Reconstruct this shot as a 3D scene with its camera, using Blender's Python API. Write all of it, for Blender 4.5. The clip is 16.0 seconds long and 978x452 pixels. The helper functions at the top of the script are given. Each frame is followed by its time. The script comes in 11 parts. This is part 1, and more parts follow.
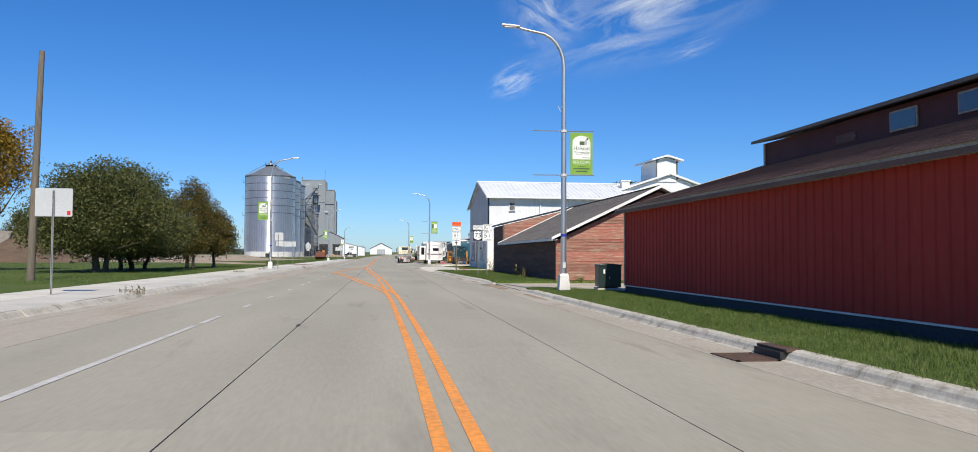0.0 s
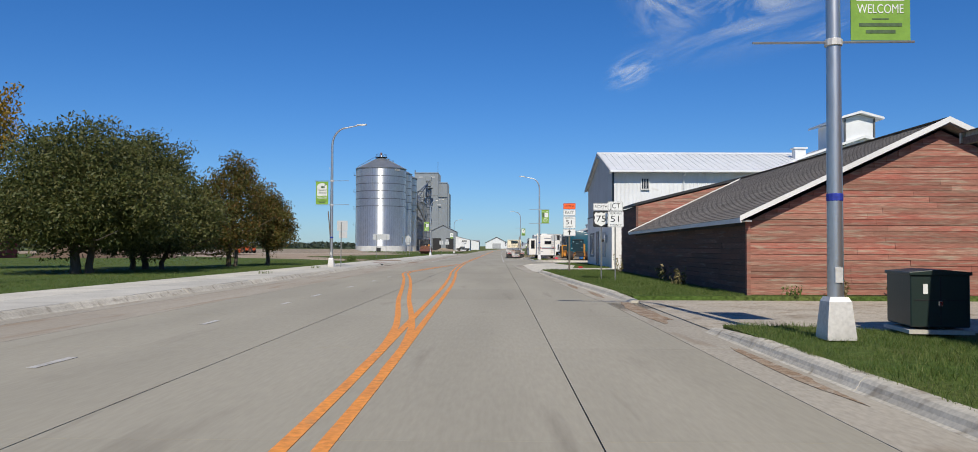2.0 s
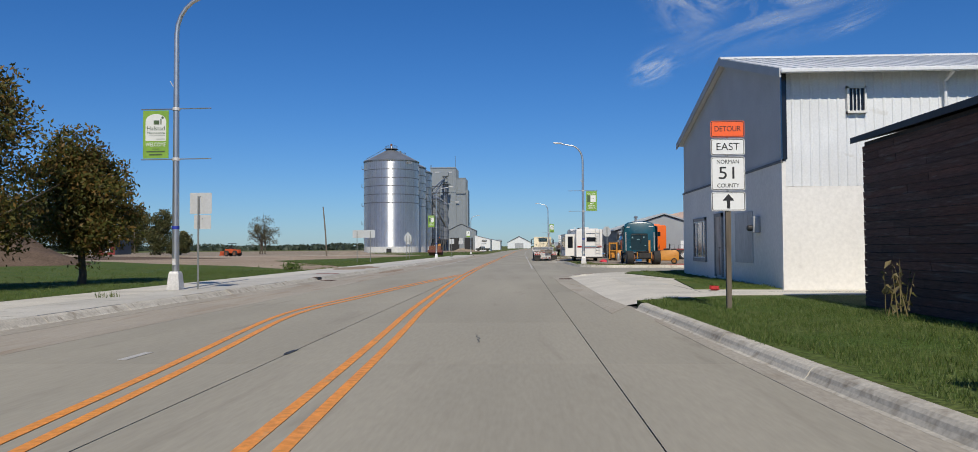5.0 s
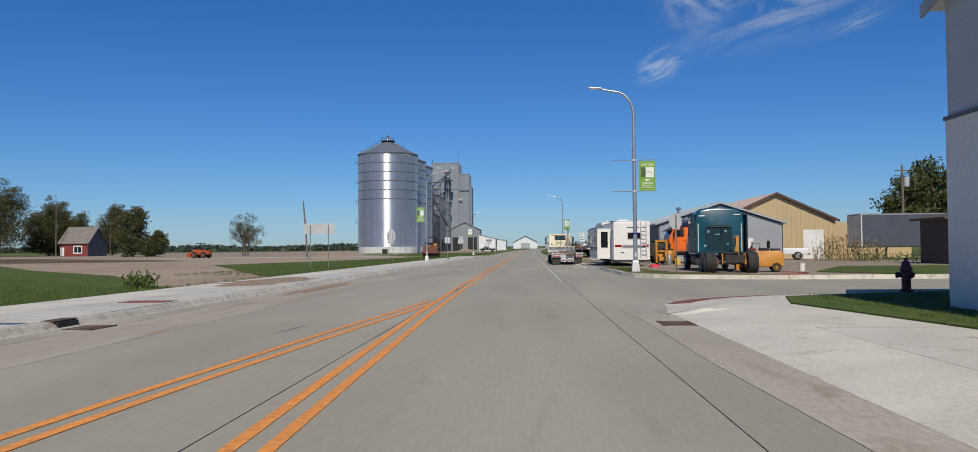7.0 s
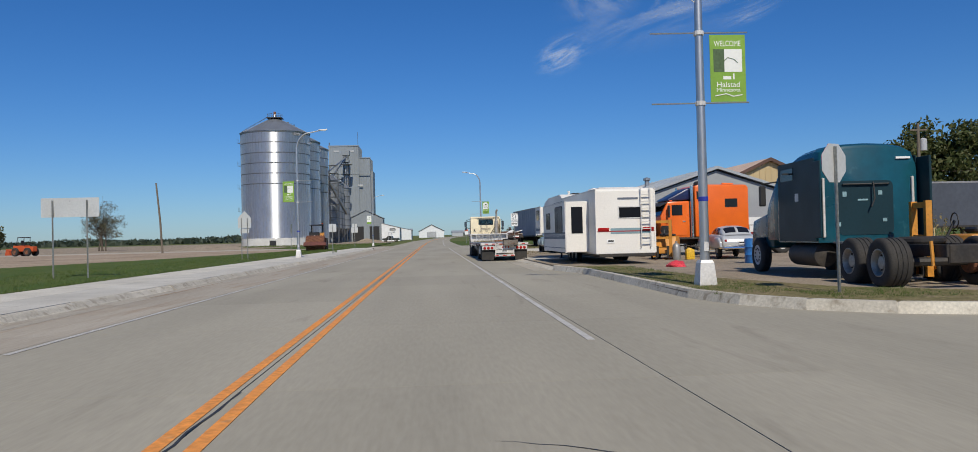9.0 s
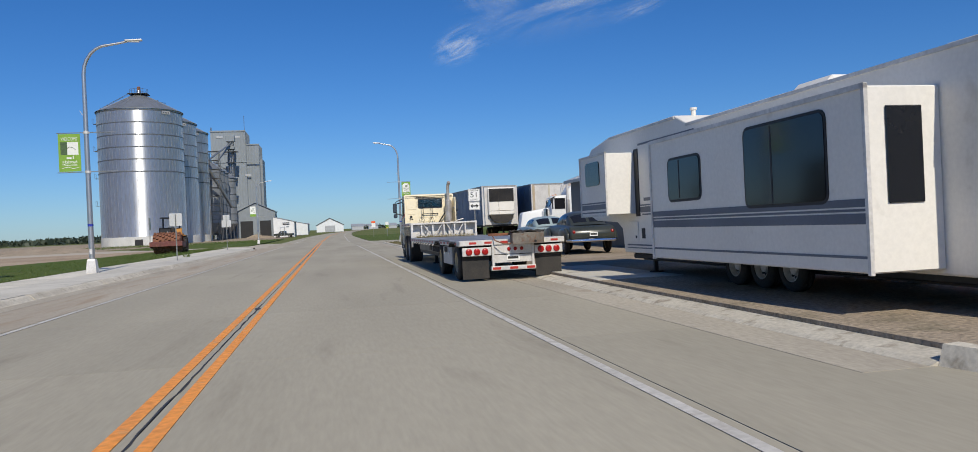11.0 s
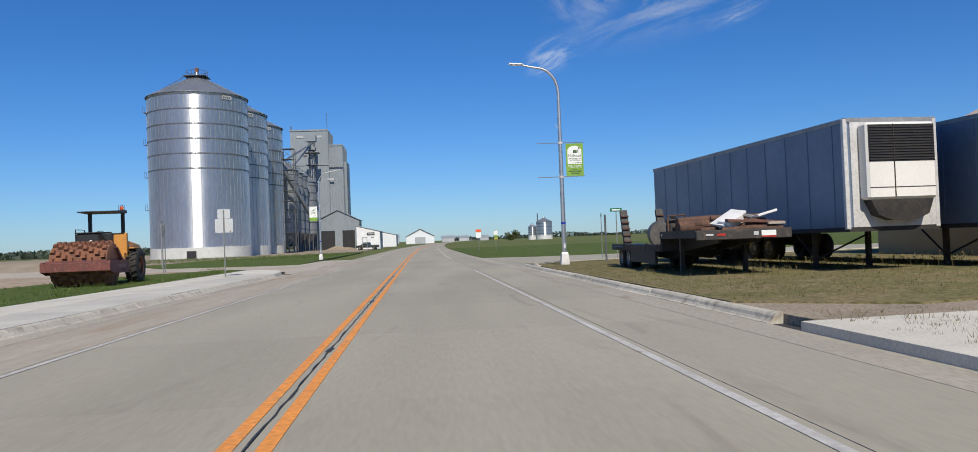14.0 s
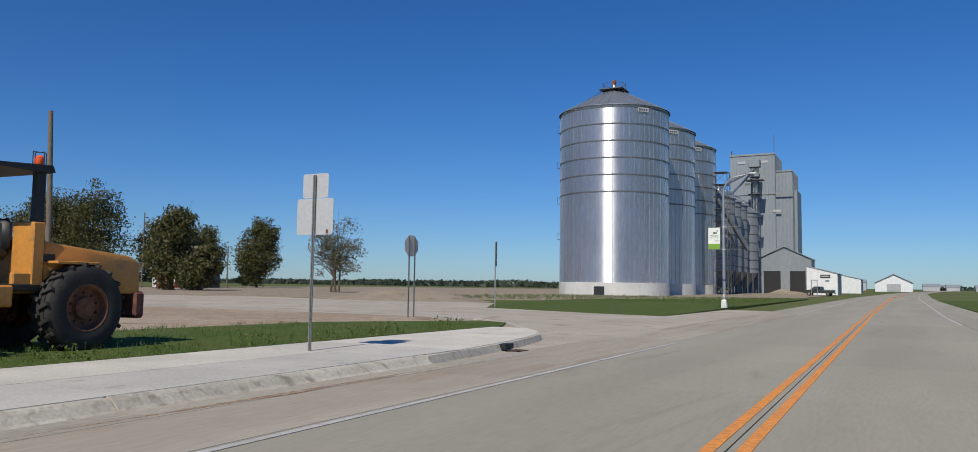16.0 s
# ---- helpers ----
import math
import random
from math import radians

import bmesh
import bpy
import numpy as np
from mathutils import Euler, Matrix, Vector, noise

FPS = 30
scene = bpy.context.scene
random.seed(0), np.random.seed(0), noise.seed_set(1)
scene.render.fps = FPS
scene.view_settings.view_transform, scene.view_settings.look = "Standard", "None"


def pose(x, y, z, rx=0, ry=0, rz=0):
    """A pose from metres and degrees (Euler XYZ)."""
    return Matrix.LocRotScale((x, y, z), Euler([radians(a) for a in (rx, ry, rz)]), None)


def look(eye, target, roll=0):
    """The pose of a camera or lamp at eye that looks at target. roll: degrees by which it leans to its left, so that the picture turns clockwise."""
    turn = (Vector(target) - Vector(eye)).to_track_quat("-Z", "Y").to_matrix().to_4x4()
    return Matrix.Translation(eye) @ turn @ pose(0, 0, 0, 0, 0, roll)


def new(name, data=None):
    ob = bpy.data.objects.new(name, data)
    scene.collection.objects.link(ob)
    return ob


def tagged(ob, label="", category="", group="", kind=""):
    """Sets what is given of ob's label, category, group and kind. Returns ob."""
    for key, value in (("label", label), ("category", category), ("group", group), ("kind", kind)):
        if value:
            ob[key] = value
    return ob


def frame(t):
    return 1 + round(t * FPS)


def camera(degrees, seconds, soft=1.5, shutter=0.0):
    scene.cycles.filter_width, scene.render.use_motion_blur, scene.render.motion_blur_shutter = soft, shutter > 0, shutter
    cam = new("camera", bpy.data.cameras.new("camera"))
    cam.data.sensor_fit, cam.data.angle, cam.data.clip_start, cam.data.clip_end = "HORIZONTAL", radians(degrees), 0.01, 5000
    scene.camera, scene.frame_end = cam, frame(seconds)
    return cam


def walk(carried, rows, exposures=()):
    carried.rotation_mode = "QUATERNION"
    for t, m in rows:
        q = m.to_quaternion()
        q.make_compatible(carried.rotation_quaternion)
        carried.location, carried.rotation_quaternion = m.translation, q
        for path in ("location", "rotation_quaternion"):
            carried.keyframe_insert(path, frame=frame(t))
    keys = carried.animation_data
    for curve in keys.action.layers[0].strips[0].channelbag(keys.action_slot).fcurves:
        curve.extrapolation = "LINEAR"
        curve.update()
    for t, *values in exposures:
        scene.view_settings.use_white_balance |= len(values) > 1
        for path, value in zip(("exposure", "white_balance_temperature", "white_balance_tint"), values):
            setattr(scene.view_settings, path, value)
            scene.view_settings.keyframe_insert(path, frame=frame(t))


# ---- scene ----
cam = camera(64.25, 16.0, soft=0.85)
EYE = 1.32
# seconds, x, y, yaw, pitch, roll
ROWS = [
    (0.0, 4.775, 8.804, -7.84, 2.15, -0.28),
    (0.5, 5.404, 12.518, -6.01, 2.33, -0.57),
    (1.0, 5.950, 16.375, -3.74, 2.25, -0.61),
    (1.5, 6.309, 20.469, -1.71, 1.45, -0.19),
    (2.0, 6.515, 24.618, 0.77, 1.68, -0.18),
    (2.5, 6.616, 28.783, 2.29, 1.77, -0.05),
    (3.0, 6.641, 32.978, 3.23, 1.80, 0.02),
    (3.5, 6.546, 37.337, 2.86, 1.88, 0.13),
    (4.0, 6.455, 41.791, 2.29, 1.85, 0.21),
    (4.5, 6.359, 46.351, 2.09, 1.77, 0.29),
    (5.0, 6.251, 51.024, 2.41, 1.68, 0.37),
    (5.5, 6.121, 55.820, 3.06, 1.64, 0.46),
    (6.0, 5.961, 60.747, 3.67, 1.71, 0.59),
    (6.5, 5.763, 65.815, 3.74, 1.92, 0.76),
    (7.0, 5.570, 71.014, 2.81, 1.70, 0.48),
    (7.5, 5.422, 76.311, 1.81, 1.19, 0.74),
    (8.0, 5.274, 81.754, 1.03, 0.98, 1.54),
    (8.5, 5.125, 87.324, -1.13, 1.07, 1.71),
    (9.0, 4.991, 92.996, -4.13, 0.77, 1.40),
    (9.5, 4.875, 98.755, -6.97, 0.46, 1.55),
    (10.0, 4.774, 104.593, -9.16, 0.18, 1.95),
    (10.5, 4.686, 110.500, -10.61, -0.01, 2.38),
    (11.0, 4.607, 116.467, -11.49, -0.08, 2.62),
    (11.5, 4.533, 122.485, -12.09, 0.04, 2.45),
    (12.0, 4.463, 128.544, -12.72, 0.38, 1.67),
    (12.5, 4.414, 134.633, -13.54, 0.28, 1.08),
    (13.0, 4.438, 140.761, -13.28, -0.22, 1.51),
    (13.5, 4.477, 146.960, -10.50, -0.04, 1.93),
    (14.0, 4.470, 153.210, -5.01, 1.13, 2.20),
    (14.5, 4.466, 159.619, 3.86, 0.91, 1.52),
    (15.0, 4.469, 166.143, 13.83, 2.37, 1.00),
    (15.5, 4.481, 172.827, 23.02, 3.74, 0.98),
    (16.0, 4.520, 179.655, 27.42, 4.45, -0.79),
]
walk(cam, [(t, pose(x, y, EYE, 90 + pitch, roll, yaw)) for t, x, y, yaw, pitch, roll in ROWS],
     [(0.0, 0.45), (1.0, 0.25), (2.0, 0.15), (3.5, 0.08), (6.0, -0.05), (9.0, -0.05), (12.0, 0.2), (13.0, 0.3), (14.0, 0.2), (15.0, 0.08), (16.0, 0.0)])

# ---------- world, sun, exposure ----------
SUN_EL, SUN_AZ = 43.9, 4.6          # degrees above the horizon, degrees east of straight behind the road's start
scene.view_settings.exposure = 0.0
world = bpy.data.worlds.new("sky")
scene.world = world
world.use_nodes = True
wn = world.node_tree
sky = wn.nodes.new("ShaderNodeTexSky")
sky.sky_type = "NISHITA"
sky.sun_disc = False
sky.sun_elevation = radians(SUN_EL)
sky.sun_rotation = radians(180 - SUN_AZ)
sky.altitude, sky.air_density, sky.dust_density, sky.ozone_density = 250, 1.0, 0.25, 1.6
tint = wn.nodes.new("ShaderNodeMix")
tint.data_type, tint.blend_type = "RGBA", "MULTIPLY"
tint.inputs[0].default_value = 1.0
tint.inputs[7].default_value = (0.635, 0.90, 1.36, 1)
deep = wn.nodes.new("ShaderNodeHueSaturation")
deep.inputs["Saturation"].default_value = 1.12
wn.links.new(sky.outputs[0], tint.inputs[6])
wn.links.new(tint.outputs[2], deep.inputs["Color"])
wn.links.new(deep.outputs[0], wn.nodes["Background"].inputs[0])
wn.nodes["Background"].inputs[1].default_value = 0.065
sun = new("sun", bpy.data.lights.new("sun", "SUN"))
sun.data.energy, sun.data.angle, sun.data.color = 4.0, radians(0.55), (1.0, 0.93, 0.80)
a = radians(SUN_AZ)
to_sun = Vector((math.sin(a) * math.cos(radians(SUN_EL)), -math.cos(a) * math.cos(radians(SUN_EL)), math.sin(radians(SUN_EL))))
sun.matrix_world = look(to_sun * 200, (0, 0, 0))


# ---------- materials ----------
def surf(name, c1, c2=None, rough=0.7, metal=0.0, scale=0.6, fine=18.0, bump=0.15, dist=0.01, stretch=(1, 1, 1), vary=0.0, grain=0.25, spec=0.5, dirt=None, dirt_at=0.62, local=False):
    """A surface whose colour drifts between two tones at a large scale, with fine grain, relief and optional stains."""
    m = bpy.data.materials.new(name)
    m.use_nodes = True
    t = m.node_tree
    N, L = t.nodes.new, t.links.new
    b = t.nodes["Principled BSDF"]
    if local:
        g = N("ShaderNodeTexCoord").outputs["Object"]
    else:
        g = N("ShaderNodeNewGeometry").outputs["Position"]
    mp = N("ShaderNodeMapping")
    mp.inputs["Scale"].default_value = stretch
    L(g, mp.inputs["Vector"])
    n1, n2 = N("ShaderNodeTexNoise"), N("ShaderNodeTexNoise")
    n1.inputs["Scale"].default_value, n1.inputs["Detail"].default_value = scale, 5
    n2.inputs["Scale"].default_value, n2.inputs["Detail"].default_value = fine, 6
    for n in (n1, n2):
        L(mp.outputs[0], n.inputs["Vector"])
    ramp = N("ShaderNodeMapRange")
    ramp.inputs[1].default_value, ramp.inputs[2].default_value = 0.35, 0.65
    L(n1.outputs[0], ramp.inputs[0])
    mix = N("ShaderNodeMix")
    mix.data_type = "RGBA"
    c2 = c2 or tuple(v * 0.8 for v in c1)
    mix.inputs[6].default_value, mix.inputs[7].default_value = (*c1, 1), (*c2, 1)
    L(ramp.outputs[0], mix.inputs[0])
    col = mix.outputs[2]
    if dirt:
        n3 = N("ShaderNodeTexNoise")
        n3.inputs["Scale"].default_value, n3.inputs["Detail"].default_value, n3.inputs["Distortion"].default_value = scale * 3.1, 8, 0.6
        L(mp.outputs[0], n3.inputs["Vector"])
        r3 = N("ShaderNodeMapRange")
        r3.inputs[1].default_value, r3.inputs[2].default_value = dirt_at - 0.05, dirt_at + 0.12
        L(n3.outputs[0], r3.inputs[0])
        m3 = N("ShaderNodeMix")
        m3.data_type = "RGBA"
        m3.inputs[7].default_value = (*dirt, 1)
        L(r3.outputs[0], m3.inputs[0])
        L(col, m3.inputs[6])
        col = m3.outputs[2]
    v1 = N("ShaderNodeMapRange")
    v1.inputs[1].default_value, v1.inputs[2].default_value = 0.3, 0.7
    v1.inputs[3].default_value, v1.inputs[4].default_value = 1 - grain, 1 + grain
    L(n2.outputs[0], v1.inputs[0])
    hsv = N("ShaderNodeHueSaturation")
    L(col, hsv.inputs["Color"])
    if vary:
        oi = N("ShaderNodeObjectInfo")
        v2 = N("ShaderNodeMapRange")
        v2.inputs[3].default_value, v2.inputs[4].default_value = 1 - vary, 1 + vary
        L(oi.outputs["Random"], v2.inputs[0])
        mu = N("ShaderNodeMath")
        mu.operation = "MULTIPLY"
        L(v1.outputs[0], mu.inputs[0])
        L(v2.outputs[0], mu.inputs[1])
        L(mu.outputs[0], hsv.inputs["Value"])
    else:
        L(v1.outputs[0], hsv.inputs["Value"])
    L(hsv.outputs[0], b.inputs["Base Color"])
    b.inputs["Metallic"].default_value = metal
    b.inputs["Specular IOR Level"].default_value = spec
    rr = N("ShaderNodeMapRange")
    rr.inputs[3].default_value, rr.inputs[4].default_value = max(rough - 0.08, 0.02), min(rough + 0.08, 1)
    L(n1.outputs[0], rr.inputs[0])
    L(rr.outputs[0], b.inputs["Roughness"])
    if bump:
        bp = N("ShaderNodeBump")
        bp.inputs["Strength"].default_value, bp.inputs["Distance"].default_value = bump, dist
        L(n2.outputs[0], bp.inputs["Height"])
        L(bp.outputs[0], b.inputs["Normal"])
    return m


def leafy(name, c1, c2, c3):
    """Foliage: every leaf takes one of three tones, and lets some light through."""
    m = bpy.data.materials.new(name)
    m.use_nodes = True
    t = m.node_tree
    N, L = t.nodes.new, t.links.new
    b = t.nodes["Principled BSDF"]
    g = N("ShaderNodeNewGeometry")
    r = N("ShaderNodeValToRGB")
    r.color_ramp.elements[0].color, r.color_ramp.elements[1].color = (*c1, 1), (*c3, 1)
    e = r.color_ramp.elements.new(0.5)
    e.color = (*c2, 1)
    L(g.outputs["Random Per Island"], r.inputs[0])
    L(r.outputs[0], b.inputs["Base Color"])
    b.inputs["Roughness"].default_value = 0.55
    b.inputs["Specular IOR Level"].default_value = 0.3
    tr = N("ShaderNodeBsdfTranslucent")
    L(r.outputs[0], tr.inputs[0])
    mx = N("ShaderNodeMixShader")
    mx.inputs[0].default_value = 0.3
    L(b.outputs[0], mx.inputs[1])
    L(tr.outputs[0], mx.inputs[2])
    L(mx.outputs[0], t.nodes["Material Output"].inputs[0])
    return m


CONCRETE = surf("concrete", (0.365, 0.335, 0.265), (0.315, 0.29, 0.23), 0.9, scale=0.55, fine=24, bump=0.04, dist=0.004, vary=0.04, grain=0.06, stretch=(1, 0.13, 1), dirt=(0.265, 0.24, 0.19), dirt_at=0.66, spec=0.3)
KERB = surf("weathered kerb concrete", (0.55, 0.51, 0.425), (0.46, 0.42, 0.345), 0.9, scale=1.3, fine=22, bump=0.25, dist=0.008, vary=0.10, grain=0.16, dirt=(0.30, 0.26, 0.20), dirt_at=0.58)
WALKGREY = surf("greyer pavement concrete", (0.55, 0.52, 0.45), (0.47, 0.445, 0.385), 0.9, scale=0.7, fine=25, bump=0.15, vary=0.06, grain=0.10, dirt=(0.33, 0.30, 0.25), dirt_at=0.66)
WALKWAY = surf("walkway concrete", (0.62, 0.58, 0.49), (0.52, 0.485, 0.41), 0.9, scale=0.7, fine=25, bump=0.15, vary=0.07, grain=0.12, dirt=(0.38, 0.34, 0.28), dirt_at=0.66)
GUTTER = surf("stained gutter concrete", (0.40, 0.36, 0.29), (0.33, 0.295, 0.235), 0.9, scale=0.5, fine=22, bump=0.12, vary=0.06, grain=0.14, stretch=(1, 0.3, 1), dirt=(0.27, 0.22, 0.16), dirt_at=0.64)
DUSTY = surf("dusty shoulder concrete", (0.405, 0.36, 0.29), (0.345, 0.30, 0.235), 0.9, scale=0.8, fine=26, bump=0.05, dist=0.004, vary=0.05, grain=0.10, stretch=(1, 0.09, 1), dirt=(0.32, 0.255, 0.185), dirt_at=0.58, spec=0.3)
JOINT = surf("dark joint sealant", (0.045, 0.043, 0.04), rough=0.8)
YELLOW = surf("orange-yellow road paint", (0.80, 0.30, 0.05), (0.70, 0.27, 0.06), 0.7, scale=1.2, fine=14, grain=0.2, bump=0.1, dirt=(0.42, 0.30, 0.16), dirt_at=0.66)
WHITELINE = surf("worn white road paint", (0.55, 0.53, 0.49), (0.44, 0.42, 0.38), 0.7, scale=1.0, fine=14, grain=0.15, bump=0.1, dirt=(0.36, 0.33, 0.29), dirt_at=0.6)
LAWN = surf("mown grass ground", (0.066, 0.108, 0.024), (0.10, 0.122, 0.036), 0.95, scale=0.5, fine=14, bump=0.8, dist=0.05, grain=0.45, dirt=(0.14, 0.12, 0.06), dirt_at=0.68, spec=0.1)
DRYLAWN = surf("dry patchy grass ground", (0.21, 0.17, 0.09), (0.15, 0.14, 0.06), 0.95, scale=0.6, fine=11, bump=0.8, dist=0.05, grain=0.45, dirt=(0.24, 0.19, 0.12), dirt_at=0.6, spec=0.1)
FIELD = surf("flat farm fields", (0.10, 0.13, 0.038), (0.14, 0.145, 0.06), 0.95, scale=0.012, fine=1.2, bump=0.5, dist=0.2, grain=0.25, stretch=(0.5, 1, 1), spec=0.1)
STREETDUST = surf("dust over pale concrete", (0.46, 0.415, 0.345), (0.39, 0.34, 0.27), 0.92, scale=0.25, fine=12, bump=0.15, dist=0.01, vary=0.05, grain=0.14, dirt=(0.33, 0.25, 0.18), dirt_at=0.6, spec=0.2)
DIRT = surf("bare dirt", (0.31, 0.235, 0.165), (0.40, 0.315, 0.23), 0.95, scale=0.11, fine=5, bump=0.6, dist=0.05, grain=0.25, dirt=(0.17, 0.125, 0.09), dirt_at=0.62, spec=0.15)
DRIVE = surf("dusty driveway concrete", (0.46, 0.41, 0.33), (0.37, 0.325, 0.26), 0.95, scale=0.4, fine=18, bump=0.4, grain=0.25, dirt=(0.27, 0.22, 0.16), dirt_at=0.58, spec=0.2)
GRAVEL = surf("pale gravel", (0.34, 0.28, 0.21), (0.27, 0.22, 0.165), 0.95, scale=0.3, fine=16, bump=0.9, dist=0.03, grain=0.35, dirt=(0.20, 0.17, 0.12), dirt_at=0.6, spec=0.15)
BLADES = leafy("grass blades", (0.055, 0.098, 0.018), (0.10, 0.155, 0.032), (0.19, 0.21, 0.07))
DRYBLADES = leafy("dry grass blades", (0.10, 0.10, 0.03), (0.20, 0.16, 0.07), (0.30, 0.24, 0.12))
REDMETAL = surf("dull red painted steel", (0.41, 0.046, 0.032), (0.35, 0.040, 0.029), 0.75, spec=0.2, scale=0.35, fine=9, bump=0.03, grain=0.08, stretch=(1, 1, 0.3), dirt=(0.34, 0.055, 0.042), dirt_at=0.68)
SHINGLE = surf("brown asphalt shingles", (0.18, 0.105, 0.08), (0.145, 0.085, 0.066), 0.95, scale=0.8, fine=30, bump=0.5, grain=0.35, vary=0.12)
GREYSHINGLE = surf("weathered grey-brown shingles", (0.20, 0.178, 0.152), (0.165, 0.145, 0.125), 0.95, spec=0.3, scale=0.7, fine=26, bump=0.5, grain=0.35, vary=0.12)
TRIMTAN = surf("tan painted trim", (0.42, 0.37, 0.30), rough=0.6)
TRIMWHITE = surf("white painted trim", (0.74, 0.73, 0.70), (0.64, 0.63, 0.60), 0.55, grain=0.08)
DARKRED = surf("dark maroon siding", (0.10, 0.02, 0.018), (0.075, 0.017, 0.015), 0.7, scale=1.0)
FOUND = surf("dark foundation", (0.05, 0.05, 0.06), rough=0.9)
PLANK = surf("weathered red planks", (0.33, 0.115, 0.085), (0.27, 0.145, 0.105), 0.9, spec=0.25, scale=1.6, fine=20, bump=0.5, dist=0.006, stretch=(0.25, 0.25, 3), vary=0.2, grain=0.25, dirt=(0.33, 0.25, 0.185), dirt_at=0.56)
# darker copy of the planks; on road-facing walls its tone carries their shade
DARKPLANK = surf("dark grey-red planks", (0.14, 0.065, 0.048), (0.10, 0.06, 0.05), 0.95, scale=1.5, fine=20, bump=0.5, dist=0.006, stretch=(0.25, 0.25, 3), vary=0.2, grain=0.3, dirt=(0.17, 0.13, 0.11), dirt_at=0.62)
WHITEMETAL = surf("white painted steel", (0.74, 0.75, 0.75), (0.66, 0.67, 0.67), 0.45, scale=0.8, grain=0.05, bump=0.03, dirt=(0.55, 0.53, 0.48), dirt_at=0.7)
STUCCO = surf("dirty white stucco", (0.76, 0.74, 0.70), (0.70, 0.68, 0.64), 0.9, scale=0.35, fine=10, bump=0.25, grain=0.06, dirt=(0.52, 0.49, 0.44), dirt_at=0.72)
GREYSIDING = surf("grey-white siding", (0.42, 0.43, 0.44), (0.37, 0.38, 0.39), 0.6, scale=0.8, grain=0.07, bump=0.05)
GALV = surf("galvanised corrugated steel", (0.74, 0.755, 0.77), (0.64, 0.655, 0.675), 0.33, metal=0.9, scale=0.25, fine=2.0, bump=0.05, dist=0.02, grain=0.10, stretch=(1, 1, 0.35))
def streaked(m, r, aniso):
    """Steel rolled so that its gloss spreads up and down the wall."""
    t = m.node_tree
    b = t.nodes["Principled BSDF"]
    tan_ = t.nodes.new("ShaderNodeTangent")
    tan_.direction_type, tan_.axis = "RADIAL", "Z"
    t.links.new(tan_.outputs[0], b.inputs["Tangent"])
    b.inputs["Anisotropic"].default_value, b.inputs["Anisotropic Rotation"].default_value = aniso, 0.25
    for l in list(b.inputs["Roughness"].links):
        t.links.remove(l)
    b.inputs["Roughness"].default_value = r


streaked(GALV, 0.40, 0.96)
GALVDARK = surf("dull galvanised roof steel", (0.36, 0.38, 0.40), (0.28, 0.30, 0.32), 0.5, metal=0.7, scale=0.3, fine=4, grain=0.12)
ELEVGREY = surf("grey elevator cladding", (0.255, 0.285, 0.305), (0.22, 0.245, 0.265), 0.55, metal=0.2, scale=0.12, fine=2.2, grain=0.08, stretch=(1, 1, 0.3))
FRAMEGREY = surf("dark machinery steel", (0.15, 0.155, 0.16), rough=0.6, metal=0.4)
POLESTEEL = surf("brushed aluminium pole", (0.56, 0.56, 0.55), (0.47, 0.47, 0.46), 0.38, metal=0.85, scale=1.0, fine=20, grain=0.08, stretch=(1, 1, 0.2), local=True)
GREENPOST = surf("galvanised sign post", (0.30, 0.31, 0.30), rough=0.5, metal=0.6)
SIGNBACK = surf("bare aluminium sign back", (0.60, 0.60, 0.58), (0.52, 0.52, 0.50), 0.45, metal=0.3, grain=0.06)
SIGNWHITE = surf("white reflective sign sheet", (0.80, 0.80, 0.77), (0.76, 0.76, 0.73), 0.4, grain=0.03)
SIGNBLACK = surf("black sign ink", (0.02, 0.02, 0.02), rough=0.5)
SIGNORANGE = surf("orange reflective sign sheet", (0.95, 0.14, 0.03), rough=0.4, grain=0.03)
SIGNRED = surf("red sign sheet", (0.6, 0.03, 0.03), rough=0.4, grain=0.03)
BANGREEN = surf("green banner cloth", (0.20, 0.36, 0.045), (0.17, 0.31, 0.04), 0.75, grain=0.06, scale=3)
BANWHITE = surf("white banner print", (0.78, 0.79, 0.74), rough=0.75, grain=0.04)
BANDARK = surf("dark green banner print", (0.07, 0.12, 0.05), rough=0.75)
BARK = surf("tree bark", (0.11, 0.085, 0.06), (0.08, 0.06, 0.045), 0.95, scale=3, fine=14, bump=0.8, dist=0.03, stretch=(1, 1, 0.3))
POLEWOOD = surf("weathered utility pole wood", (0.17, 0.14, 0.105), (0.13, 0.108, 0.082), 0.95, scale=3, fine=18, bump=0.4, stretch=(1, 1, 0.1))
LEAF_GREEN = leafy("dark green leaves", (0.05, 0.066, 0.018), (0.09, 0.102, 0.028), (0.15, 0.14, 0.046))
LEAF_RUST = leafy("green and rust leaves", (0.06, 0.075, 0.016), (0.11, 0.10, 0.022), (0.20, 0.11, 0.03))
LEAF_GOLD = leafy("golden autumn leaves", (0.10, 0.085, 0.012), (0.30, 0.17, 0.015), (0.42, 0.25, 0.02))
LEAF_FAR = leafy("far green leaves", (0.05, 0.07, 0.02), (0.08, 0.10, 0.03), (0.13, 0.13, 0.05))
# distance haze is mixed into these three leaf tones
LEAF_HAZE = leafy("hazy far leaves", (0.05, 0.068, 0.045), (0.06, 0.08, 0.05), (0.075, 0.09, 0.06))
